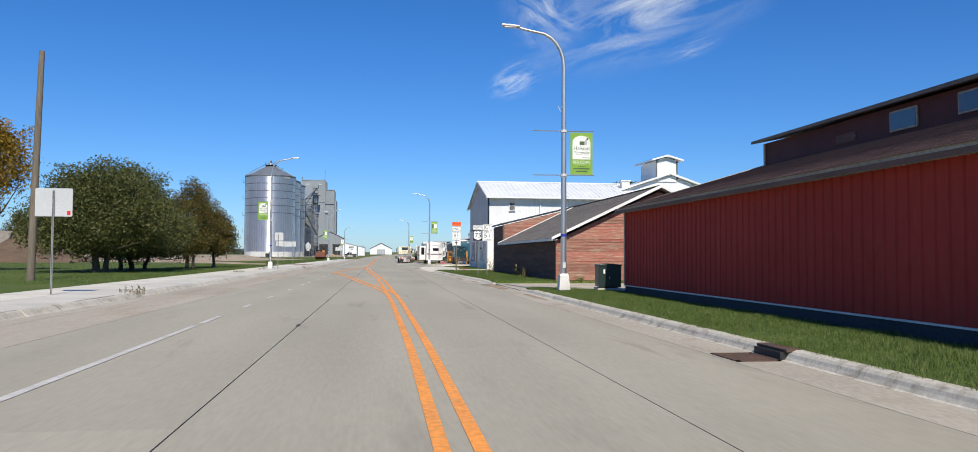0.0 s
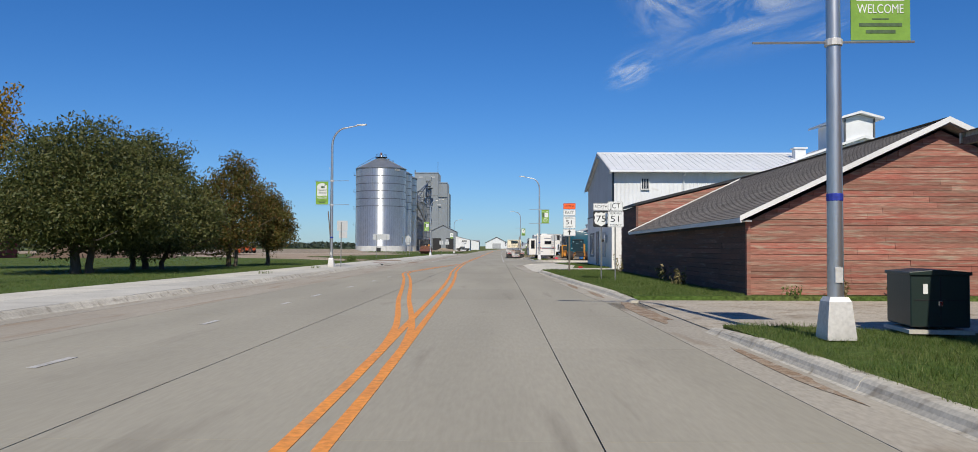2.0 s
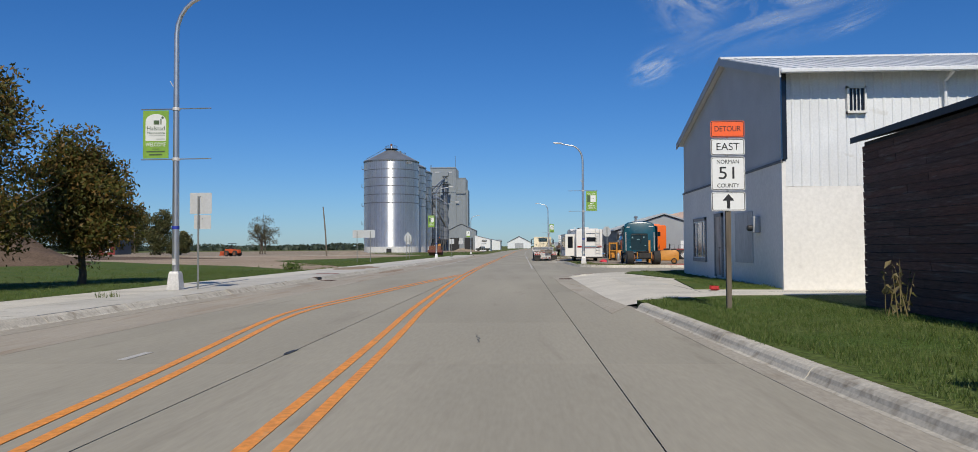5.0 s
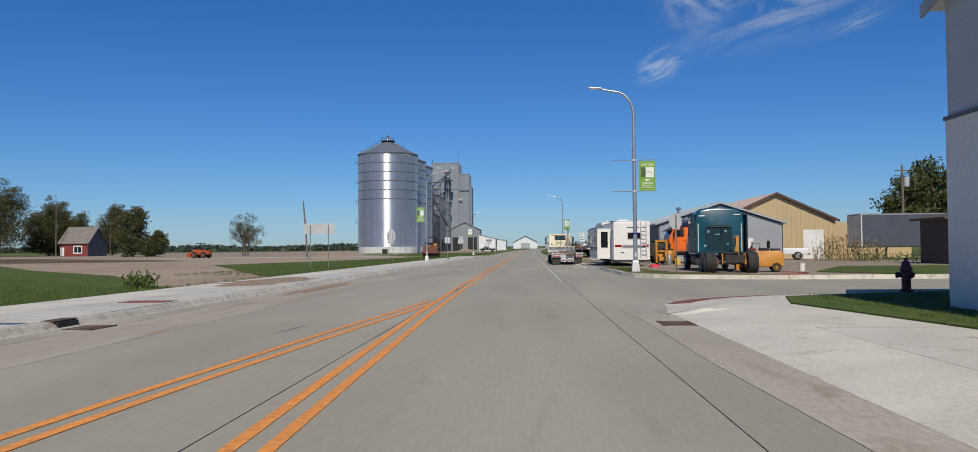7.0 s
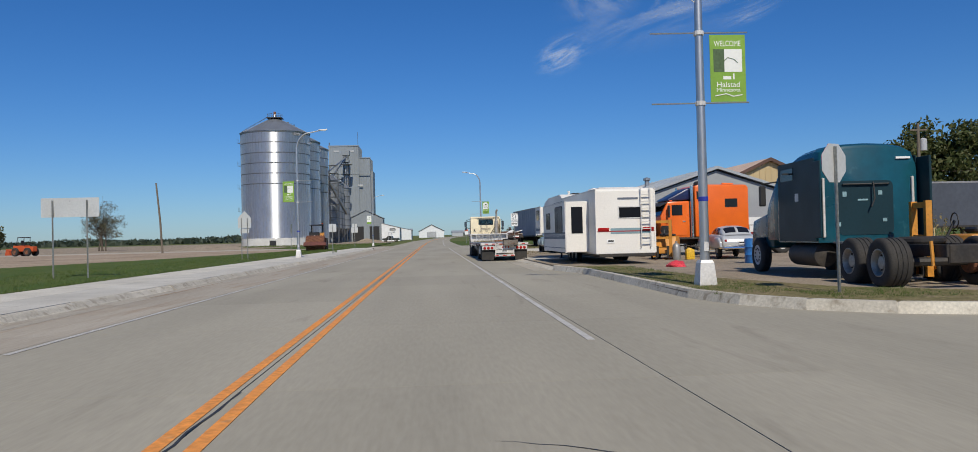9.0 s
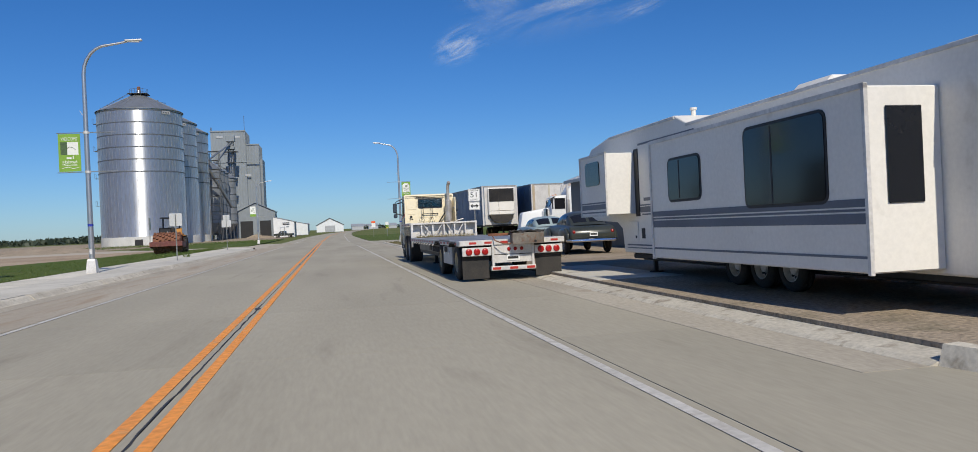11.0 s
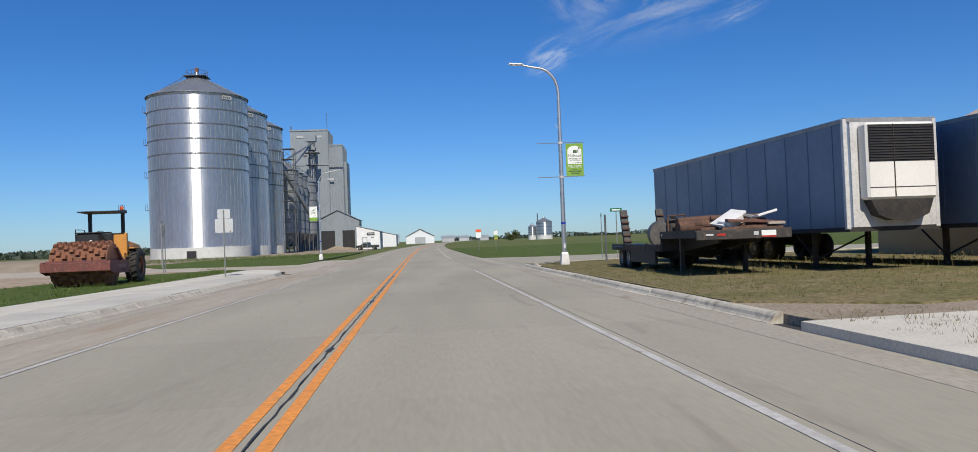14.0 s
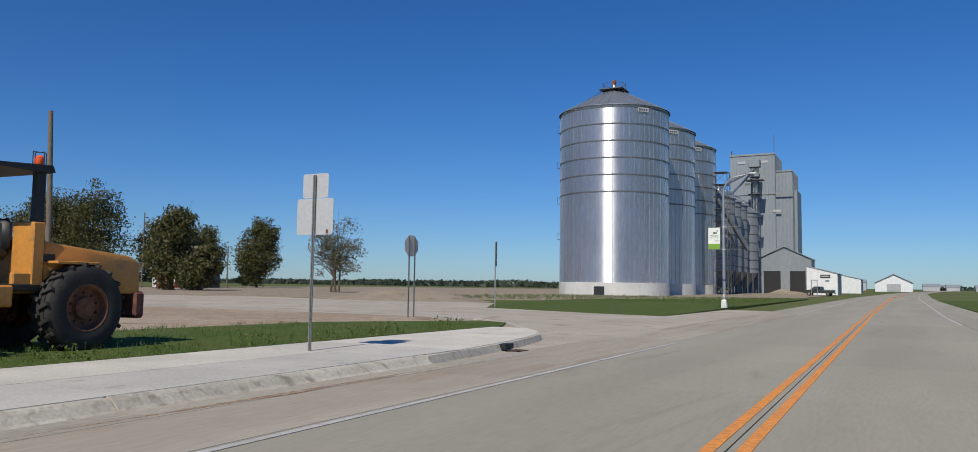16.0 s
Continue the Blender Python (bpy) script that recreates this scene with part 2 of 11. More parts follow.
LEAF_GREY = leafy("thin grey-green leaves", (0.11, 0.105, 0.065), (0.15, 0.14, 0.09), (0.19, 0.17, 0.11))
DARKGLASS = surf("dark window glass", (0.014, 0.015, 0.018), rough=0.08, bump=0, grain=0.02, spec=0.45)
SKYGLASS = surf("bluish window pane", (0.05, 0.065, 0.09), rough=0.06, bump=0, grain=0.02, spec=1.0)
def see_through(name, tint_, gloss):
    """A clear pane with a little mirror gloss."""
    m = bpy.data.materials.new(name)
    m.use_nodes = True
    t = m.node_tree
    tr = t.nodes.new("ShaderNodeBsdfTransparent")
    tr.inputs[0].default_value = (*tint_, 1)
    gl = t.nodes.new("ShaderNodeBsdfGlossy")
    gl.inputs["Roughness"].default_value = 0.04
    mx = t.nodes.new("ShaderNodeMixShader")
    mx.inputs[0].default_value = gloss
    t.links.new(tr.outputs[0], mx.inputs[1])
    t.links.new(gl.outputs[0], mx.inputs[2])
    t.links.new(mx.outputs[0], t.nodes["Material Output"].inputs[0])
    return m


PANE = see_through("clear cab glass", (0.45, 0.53, 0.56), 0.08)
BLACK = surf("black plastic", (0.02, 0.02, 0.021), rough=0.55)
RUBBER = surf("tyre rubber", (0.024, 0.023, 0.022), (0.04, 0.036, 0.032), 0.85, scale=4, fine=30, bump=0.2, local=True)
CHASSIS = surf("greasy black chassis steel", (0.028, 0.026, 0.025), (0.05, 0.042, 0.034), 0.6, scale=3, metal=0.2, local=True)
RUST = surf("rusty iron", (0.235, 0.092, 0.046), (0.135, 0.062, 0.04), 0.9, scale=3, fine=16, bump=0.5, grain=0.3, local=True)
CHROME = surf("polished metal", (0.75, 0.75, 0.76), rough=0.15, metal=1.0, bump=0, grain=0.04)
ALU = surf("dull aluminium", (0.68, 0.66, 0.63), (0.56, 0.54, 0.51), 0.5, metal=0.25, scale=2, grain=0.12, local=True, dirt=(0.55, 0.52, 0.48), dirt_at=0.64)
REDLENS = surf("red lens", (0.36, 0.014, 0.012), rough=0.2, bump=0, grain=0.03)
XFGREEN = surf("dark green enamel", (0.018, 0.034, 0.027), (0.014, 0.027, 0.022), 0.4, grain=0.05)


# ---------- mesh helpers ----------
def thing(name, label, category, m=None, group="", kind=""):
    ob = new(name)
    ob.empty_display_size = 0.2
    if m is not None:
        ob.matrix_world = m
    return tagged(ob, label, category, group, kind)


def finish(name, bm, material, parent=None, label="", smooth=0):
    bm.normal_update()
    me = bpy.data.meshes.new(name)
    bm.to_mesh(me)
    bm.free()
    for mm in material if isinstance(material, (list, tuple)) else (material,):
        me.materials.append(mm)
    if smooth:
        me.shade_smooth()
        me.set_sharp_from_angle(angle=radians(smooth))
    ob = new(name, me)
    if parent is not None:
        ob.parent = parent
    if label:
        ob["label"] = label
    return ob


part = finish


def box(bm, x0, x1, y0, y1, z0, z1, bev=0.0, m=None, seg=1):
    vs = [bm.verts.new((x, y, z)) for x in (x0, x1) for y in (y0, y1) for z in (z0, z1)]
    fs = [bm.faces.new([vs[i] for i in f]) for f in ((0, 1, 3, 2), (4, 6, 7, 5), (0, 4, 5, 1), (2, 3, 7, 6), (0, 2, 6, 4), (1, 5, 7, 3))]
    if bev:
        es = list({e for f in fs for e in f.edges})
        r = bmesh.ops.bevel(bm, geom=es, offset=bev, segments=seg, affect="EDGES", profile=0.5)
        vs = list({v for f in r["faces"] for v in f.verts} | {v for v in vs if v.is_valid})
    if m is not None:
        bmesh.ops.transform(bm, matrix=m, verts=[v for v in vs if v.is_valid])
    return bm


def boxes(*dims, bev=0.0):
    bm = bmesh.new()
    for d in dims:
        box(bm, *d, bev=bev)
    return bm


def prism(bm, pts, axis, a0, a1, bev=0.0):
    """A polygon, given in the two other axes in order, drawn out along one axis."""
    def at(p, c):
        return {"x": (c, p[0], p[1]), "y": (p[0], c, p[1]), "z": (p[0], p[1], c)}[axis]
    lo, hi = [bm.verts.new(at(p, a0)) for p in pts], [bm.verts.new(at(p, a1)) for p in pts]
    n = len(pts)
    fs = [bm.faces.new(lo), bm.faces.new(hi[::-1])]
    fs += [bm.faces.new((lo[i], hi[i], hi[(i + 1) % n], lo[(i + 1) % n])) for i in range(n)]
    bmesh.ops.recalc_face_normals(bm, faces=fs)
    if bev:
        bmesh.ops.bevel(bm, geom=list({e for f in fs for e in f.edges}), offset=bev, segments=2, affect="EDGES", profile=0.5)
    return bm


def tube(bm, pts, r, seg=8, caps=True):
    """A round tube along a line of points; r is one radius or one for each point."""
    pts = [Vector(p) for p in pts]
    rs = r if isinstance(r, (list, tuple)) else [r] * len(pts)
    rings, side = [], None
    for i, p in enumerate(pts):
        d = (pts[min(i + 1, len(pts) - 1)] - pts[max(i - 1, 0)]).normalized()
        if side is None:
            side = d.orthogonal().normalized()
        side = (side - d * side.dot(d)).normalized()
        up = d.cross(side)
        rings.append([bm.verts.new(p + rs[i] * (math.cos(t) * side + math.sin(t) * up)) for t in (2 * math.pi * k / seg for k in range(seg))])
    for a_, b_ in zip(rings, rings[1:]):
        for k in range(seg):
            bm.faces.new((a_[k], a_[(k + 1) % seg], b_[(k + 1) % seg], b_[k]))
    if caps:
        bm.faces.new(rings[0][::-1])
        bm.faces.new(rings[-1])
    return bm


def lathe(bm, prof, seg=24, m=None, caps=True):
    """A turned form from (radius, height) pairs, round z."""
    rings = []
    for r, z in prof:
        rings.append([bm.verts.new((r * math.cos(2 * math.pi * k / seg), r * math.sin(2 * math.pi * k / seg), z)) for k in range(seg)])
    fs = []
    for a_, b_ in zip(rings, rings[1:]):
        for k in range(seg):
            fs.append(bm.faces.new((a_[k], a_[(k + 1) % seg], b_[(k + 1) % seg], b_[k])))
    if caps:
        fs.append(bm.faces.new(rings[0][::-1]))
        fs.append(bm.faces.new(rings[-1]))
    if m is not None:
        bmesh.ops.transform(bm, matrix=m, verts=[v for ring in rings for v in ring])
    return bm


def rounded(x0, x1, z0, z1, r=0.04):
    pts = []
    for cx, cz, a0 in ((x1 - r, z1 - r, 0), (x0 + r, z1 - r, 90), (x0 + r, z0 + r, 180), (x1 - r, z0 + r, 270)):
        pts += [(cx + r * math.cos(radians(a0 + t_)), cz + r * math.sin(radians(a0 + t_))) for t_ in (0, 30, 60, 90)]
    return pts


def raw(name, verts, faces, material, parent=None, label=""):
    me = bpy.data.meshes.new(name)
    me.from_pydata(verts, [], faces)
    me.materials.append(material)
    ob = new(name, me)
    if parent is not None:
        ob.parent = parent
    if label:
        ob["label"] = label
    return ob


def pieces(name, bm, material, parent, places, label=""):
    """Alike pieces that share one mesh, each an object of its own."""
    first = finish(name, bm, material, parent, label)
    first.matrix_basis = places[0]
    for p in places[1:]:
        o = new(name, first.data)
        o.parent = parent
        o.matrix_basis = p
    return first


def words(text, size, material, parent, m, depth=0.002, name="lettering", align="CENTER", fit=0):
    cu = bpy.data.curves.new(name, "FONT")
    cu.body, cu.size, cu.align_x, cu.align_y, cu.extrude = text, size, align, "CENTER", depth
    tmp = bpy.data.objects.new(name, cu)
    scene.collection.objects.link(tmp)
    bpy.context.view_layer.update()
    me = bpy.data.meshes.new_from_object(tmp.evaluated_get(bpy.context.evaluated_depsgraph_get()))
    bpy.data.objects.remove(tmp)
    if fit:
        xs = [v.co.x for v in me.vertices]
        k = fit / (max(xs) - min(xs))
        for v in me.vertices:
            v.co.x *= k
    me.materials.clear()
    me.materials.append(material)
    ob = new(name, me)
    ob.parent = parent
    ob.matrix_basis = m
    return ob


def rise(y):
    """The far land climbs very slightly."""
    return max(0.0, 0.0038 * (y - 225))


# ---------- ground ----------
ys = [-2500, -300, -60, 0, 60, 120, 180, 225, 300, 420, 600, 900, 1500, 2600, 4200]
xs = [-3500, -1200, -500, -200, -80, -20, 20, 80, 200, 500, 1200, 3500]
raw("ground", [(x, y, rise(y) - 0.10) for y in ys for x in xs],
    [(j * len(xs) + i, j * len(xs) + i + 1, (j + 1) * len(xs) + i + 1, (j + 1) * len(xs) + i) for j in range(len(ys) - 1) for i in range(len(xs) - 1)], FIELD)
tagged(bpy.data.objects["ground"], "flat green and straw-coloured farm fields reaching the horizon", "field", kind="structure")


def slab(name, pts, z0, z1, material, label, category, kind="structure"):
    bm = bmesh.new()
    prism(bm, pts, "z", z0, z1)
    return tagged(finish(name, bm, material), label, category, kind=kind)


# the road bed below the panels, dark in the open joints
XL, XR = -2.4, 9.35
road = thing("road", "pale grey concrete highway with worn orange and white markings", "road", kind="structure")
part("joint_bed", boxes((XL, XR + 0.55, -40, 44, -0.12, -0.022), (XL, XR + 0.3, 44, 191, -0.12, -0.022), (XL, XR, 191.01, 230, -0.12, -0.022)), JOINT, road, "dark sealed joints between concrete panels")
bm = bmesh.new()
far = [(230, 0.0), (320, 0.9), (420, 4.0), (520, 9.0), (640, 17.0), (900, 38.0), (1500, 95.0)]
far_z = [0.0] + [rise(y) + 0.02 for y, dx in far[1:]]
edge = [[bm.verts.new((x + dx, y, z)) for x in (XL + min(1.2, (y - 230) / 200), XR - min(1.2, (y - 230) / 200))] for (y, dx), z in zip(far, far_z)]
for a_, b_ in zip(edge, edge[1:]):
    bm.faces.new((a_[0], a_[1], b_[1], b_[0]))
part("far_roadway", bm, CONCRETE, road)
slab("side_street_east", [(8.73, 85.0), (9.3, 85.0), (16, 92.2), (60, 92.2), (60, 103.0), (16, 103.3), (13.6, 103.9), (12.0, 104.7), (11.1, 105.6), (10.4, 106.9), (10.1, 108.5), (10.1, 119), (9.5, 122.5), (8.73, 122.5)], -0.12, -0.004, CONCRETE, "pale concrete side street with a wide mouth", "road")
slab("side_street_west", [(-2.42, 190.6), (-2.42, 232), (-9, 236), (-70, 240), (-70, 208), (-12, 206), (-7.2, 203.6), (-4.4, 199.5), (-3.3, 197), (-2.8, 190.6)], -0.12, -0.006, STREETDUST, "dusty pale concrete side street", "road")
slab("side_street_far_east", [(9.3, 190), (14, 194), (60, 196), (60, 211), (14, 213), (9.3, 216)], -0.12, -0.006, CONCRETE, "concrete side street beside grass verges", "road")


# ---------- lawns, walks and lots ----------
tagged(finish("lawn_east_1", prism(bmesh.new(), [(10.05, -0.1), (10.05, 0.13), (11.4, 0.11), (13.3, 0.02), (60, 0.02), (60, -0.1)], "y", -40, 37.0), LAWN), "green mown grass verge beside the barn", "lawn", kind="structure")
slab("driveway_east", [(9.95, 37.0), (60, 37.0), (60, 44.6), (9.95, 44.6)], -0.1, 0.02, DRIVE, "pale concrete driveway with gravel on it", "driveway")
slab("lawn_east_2", [(9.92, 44.6), (60, 44.6), (60, 70.6), (11.4, 70.6), (8.86, 68.9), (9.06, 64.6), (9.27, 58), (9.57, 51.4), (9.74, 48)], -0.1, 0.13, LAWN, "green mown grass verge beside the plank shed", "lawn")
RAMP_IN = [(9.0, 86.4), (9.4, 86.9), (9.6, 87.4), (9.9, 88.2), (10.2, 88.6), (10.6, 89.1), (11.1, 89.6), (12.2, 90.4), (14, 91.0)]
RAMP_OUT = [(8.3, 86.6), (8.5, 87.6), (8.62, 88.3), (8.7, 89.2), (8.98, 89.9), (9.44, 90.6), (10.12, 91.3), (11.6, 92.2), (14, 92.25)]
slab("corner_pavement", [(9.75, 69.42), (11.4, 70.65), (60, 70.65), (60, 92.0), (16.5, 92.0)] + RAMP_IN[::-1] + [(9.5, 86.2), (9.55, 79), (9.6, 72)], -0.1, 0.14, WALKWAY, "wide pale concrete street-corner pavement", "pavement")

APRON = [((8.62, 69.0, 0.008), (9.75, 69.42, 0.14)), ((8.46, 72, 0.008), (9.6, 72, 0.14)), ((8.44, 79, 0.008), (9.55, 79, 0.14)), ((8.43, 86.3, 0.008), (9.5, 86.2, 0.14)), ((8.34, 86.6, 0.012), (9.0, 86.4, 0.14))]
tagged(raw("driveway_apron", [v for p in APRON for v in p], [(2 * k, 2 * k + 1, 2 * k + 3, 2 * k + 2) for k in range(4)], WALKWAY), "pale concrete driveway apron sloping to the road", "pavement", kind="structure")
slab("pavement_panel", [(9.78, 76.04), (10.98, 76.04), (10.98, 82.58), (9.78, 82.58)], 0.12, 0.1435, WALKGREY, "greyer pavement slab among pale ones", "pavement")
for x0, x1, y0, y1 in ((9.76, 13.3, 76.0, 76.02), (9.76, 13.3, 82.6, 82.62), (9.9, 20, 71.9, 71.92), (11.0, 11.02, 71.95, 76.0)):
    slab("pavement_joint", [(x0, y0), (x1, y0), (x1, y1), (x0, y1)], 0.13, 0.1415, JOINT, "dark joint between pavement slabs", "joint")


def ramp_at(k, f, lift):
    a_, b_ = RAMP_OUT[k], RAMP_IN[k]
    return (a_[0] + f * (b_[0] - a_[0]), a_[1] + f * (b_[1] - a_[1]), 0.015 + 0.125 * f + lift)


def ramp_strip(name, k0, k1, f0, f1, lift, material, label, category, kind):
    """A band on the sloping corner ramp, from its gutter edge (0) to its top edge (1), with sides."""
    n = k1 - k0 + 1
    top = [ramp_at(k, f, lift) for k in range(k0, k1 + 1) for f in (f0, f1)]
    low = [(x, y, z - 0.1 if lift < 0.004 else z - 0.012) for x, y, z in top]
    faces = [(2 * i, 2 * i + 2, 2 * i + 3, 2 * i + 1) for i in range(n - 1)]
    faces += [(2 * i, 2 * i + 2 * n, 2 * i + 2 * n + 2, 2 * i + 2) for i in range(n - 1)] + [(2 * i + 1, 2 * i + 3, 2 * i + 2 * n + 3, 2 * i + 2 * n + 1) for i in range(n - 1)]
    return tagged(raw(name, top + low, faces, material), label, category, kind=kind)


ramp_strip("corner_ramp", 0, 8, 0.0, 1.0, 0.0, WALKWAY, "pale concrete kerb ramp rounding the street corner", "pavement", "structure")
slab("corner_gutter", [(7.8, 86.0), (7.8, 88.9), (8.05, 89.8), (8.4, 90.55), (8.85, 91.15), (9.3, 91.5), (9.9, 91.85), (11.6, 92.6), (14, 92.7)] + [(x, y) for x, y in RAMP_OUT[::-1]] + [(8.3, 86.0)], -0.1, 0.004, GUTTER, "stained concrete gutter round the street corner", "gutter")
slab("lawn_corner_1", [(11.1, 73.2), (13.45, 73.0), (13.45, 80.3), (11.9, 80.3)], 0.1, 0.17, LAWN, "narrow strip of green lawn against the stucco wall", "lawn")
slab("lawn_corner_2", [(12.0, 81.2), (13.45, 81.2), (13.45, 85.4), (40, 85.4), (40, 91.4), (16.2, 91.4), (11.6, 89.6), (11.0, 87.4)], 0.1, 0.17, LAWN, "lawn beyond the stucco building with a fire hydrant", "lawn")
slab("yard_east", [(9.74, 140), (9.74, 122), (10.05, 119), (10.05, 108.3), (10.4, 106.7), (11.1, 105.4), (12.0, 104.5), (13.6, 103.7), (16, 103.1), (60, 102.8), (60, 190), (9.62, 190), (9.62, 140)], -0.1, 0.12, GRAVEL, "worn gravel and dirt truck yard", "yard")
slab("lawn_yard_1", [(9.8, 121), (10.15, 118.5), (10.15, 108.3), (10.5, 106.8), (11.2, 105.5), (12.1, 104.6), (13.7, 103.85), (17, 103.3), (15.2, 105.6), (13.0, 108), (12.0, 112), (11.6, 121)], 0.08, 0.16, DRYLAWN, "short patchy grass round the street lamp", "lawn")
slab("driveway_yard", [(9.37, 152.0), (16, 152.4), (17, 157), (15.5, 163.6), (9.37, 163.0)], -0.1, 0.124, WALKWAY, "pale concrete driveway into the yard", "driveway")
slab("lawn_yard_2", [(22, 103.6), (50, 103.4), (50, 118), (24, 118), (19, 108)], 0.08, 0.16, LAWN, "green lawn behind the yard", "lawn")
slab("lawn_yard_3", [(9.66, 166), (12, 164.4), (30, 168), (46, 170), (46, 193), (14, 193), (10.6, 191), (9.66, 188)], 0.08, 0.15, DRYLAWN, "dry rough grass under the parked trailers", "lawn")
for v in slab("lawn_east_far", [(9.365, 216.6), (14, 213.6), (300, 213.6), (300, 300), (9.365, 300)], -0.1, 0.02, LAWN, "roadside grass", "lawn").data.vertices:
    if v.co.z > 0 and v.co.y > 250:
        v.co.z = 0.30

slab("sidewalk_bed", [(-6.0, -40), (-2.65, -40), (-2.65, 192.4), (-6.0, 192.4)], -0.1, 0.10, JOINT, "open joints under the sidewalk slabs", "pavement")
slab("lawn_west_1", [(-6.03, -40), (-6.03, 96.3), (-7.2, 97.3), (-15, 109), (-27, 121), (-41, 138), (-62, 156), (-120, 166), (-120, -40)], -0.1, 0.14, LAWN, "green lawn under broad trees", "lawn")
slab("dirt_lot", [(-6.03, 92), (-22, 88), (-90, 92), (-260, 120), (-260, 280), (-120, 262), (-70, 208), (-12, 206), (-6.05, 200)], -0.1, 0.11, DIRT, "bare brown dirt lot", "yard")
slab("lawn_west_2", [(-6.06, 106.2), (-7.5, 108.5), (-13.5, 121), (-21.3, 136.8), (-17, 155), (-13, 183), (-11.5, 199), (-8.2, 203.6), (-6.9, 202.9), (-6.06, 201.0)], 0.06, 0.15, LAWN, "strip of weedy grass beside the sidewalk", "lawn")
slab("sidewalk_corner", [(-6.0, 192.41), (-2.66, 192.41), (-2.77, 193.2), (-2.97, 195.05), (-3.22, 196.5), (-3.55, 197.9), (-4.25, 199.3), (-4.9, 200.2), (-6.0, 200.3)], -0.05, 0.146, WALKWAY, "pale concrete sidewalk end at the side street", "pavement")
slab("corner_dirt", [(-6.03, 200.32), (-4.9, 200.22), (-4.42, 199.75), (-5.4, 201.15), (-6.6, 202.9), (-6.95, 202.8)], -0.05, 0.11, DIRT, "bare soil between sidewalk and kerb", "ground")
for v in slab("lawn_west_3", [(-5.45, 217.5), (-9.7, 219), (-18.3, 223.4), (-23.5, 235), (-22, 250), (-14, 275), (-10, 300), (-5.5, 290), (-5.45, 235)], -0.1, 0.22, LAWN, "green verge in front of the grain bins", "lawn").data.vertices:
    if v.co.z > 0:
        v.co.z = 0.01 if v.co.y < 230 else 0.13 if v.co.y < 240 else 0.27
for v in slab("silo_yard", [(-70, 230), (-8, 262), (-6, 420), (-80, 460), (-160, 400), (-150, 250)], -0.1, 0.2, GRAVEL, "gravel yard round the grain elevator", "yard").data.vertices:
    if v.co.z > 0:
        v.co.z = 0.005 if v.co.y < 260 else 0.12 if v.co.y < 270 else rise(v.co.y) + 0.02


def strip(name, rows_, w, material, parent, z=0.004, label=""):
    """Road paint along a bending line of (y, x)."""
    bm = bmesh.new()
    left, right = [], []
    for k, (y, x) in enumerate(rows_):
        left.append(bm.verts.new((x - w / 2, y, z)))
        right.append(bm.verts.new((x + w / 2, y, z)))
    for k in range(len(rows_) - 1):
        bm.faces.new((left[k], right[k], right[k + 1], left[k + 1]))
    r = bmesh.ops.extrude_face_region(bm, geom=list(bm.faces))
    bmesh.ops.translate(bm, verts=[v for v in r["geom"] if isinstance(v, bmesh.types.BMVert)], vec=(0, 0, 0.003))
    bmesh.ops.recalc_face_normals(bm, faces=list(bm.faces))
    return part(name, bm, material, parent, label)


def bend(rows_, step=2.0):
    """A smooth line through (y, x) pairs."""
    ys_, xs_ = [r[0] for r in rows_], [r[1] for r in rows_]
    out, y = [], ys_[0]
    while y < ys_[-1]:
        out.append(y)
        y += step
    out.append(ys_[-1])
    raw_ = [np.interp([yy - 1.5, yy, yy + 1.5], ys_, xs_).mean() for yy in out]
    return [(yy, float(xx)) for yy, xx in zip(out, raw_)]


def far_strip(name, x, w, material):
    """Road paint on the far roadway, following its bend and rise."""
    bm = bmesh.new()
    rows_ = [[bm.verts.new((x + dx + e, y, z + 0.006 + 0.00012 * (y - 230))) for e in (-w / 2, w / 2)] for (y, dx), z in zip(far, far_z) if y < 700]
    for a_, b_ in zip(rows_, rows_[1:]):
        bm.faces.new((a_[0], a_[1], b_[1], b_[0]))
    return part(name, bm, material, road)


main_line = [(-40, 5.31), (20, 5.33), (32, 5.19), (38, 5.05), (46, 4.85), (53, 4.66), (62, 4.28), (68, 3.95), (78, 3.65), (88, 3.42), (100, 3.28), (110, 3.26), (230, 3.26)]
left_line = [(33, 5.17), (36.5, 5.05), (40, 4.66), (44.2, 4.10), (52, 3.26), (60, 2.32), (65, 1.62), (67.2, 1.38), (69, 1.42), (72, 1.70), (78, 2.02), (84, 2.52), (91, 3.22)]
for off in (-0.135, 0.135):
    strip("yellow_line", bend([(y, x + off) for y, x in main_line]), 0.115, YELLOW, road)
    strip("yellow_line", bend([(y, x + off) for y, x in left_line], 1.0), 0.115, YELLOW, road, z=0.0045)
    far_strip("yellow_line", 3.26 + off, 0.13, YELLOW)
strip("white_line", [(-40, 1.40), (23.7, 1.40)], 0.11, WHITELINE, road)
for y0, y1 in ((24.3, 25.9), (28.9, 29.8), (33.1, 33.95), (38.0, 38.75), (42.9, 43.6), (45.9, 46.85), (50.9, 51.75), (55.8, 56.7), (60.3, 61.0)):
    strip("white_dash", [(y0, 1.40), (y1, 1.40)], 0.11, WHITELINE, road)
strip("white_line", [(103, -0.29), (199, -0.29)], 0.09, WHITELINE, road)
strip("white_line", [(102.6, 6.93), (190, 6.93)], 0.10, WHITELINE, road)
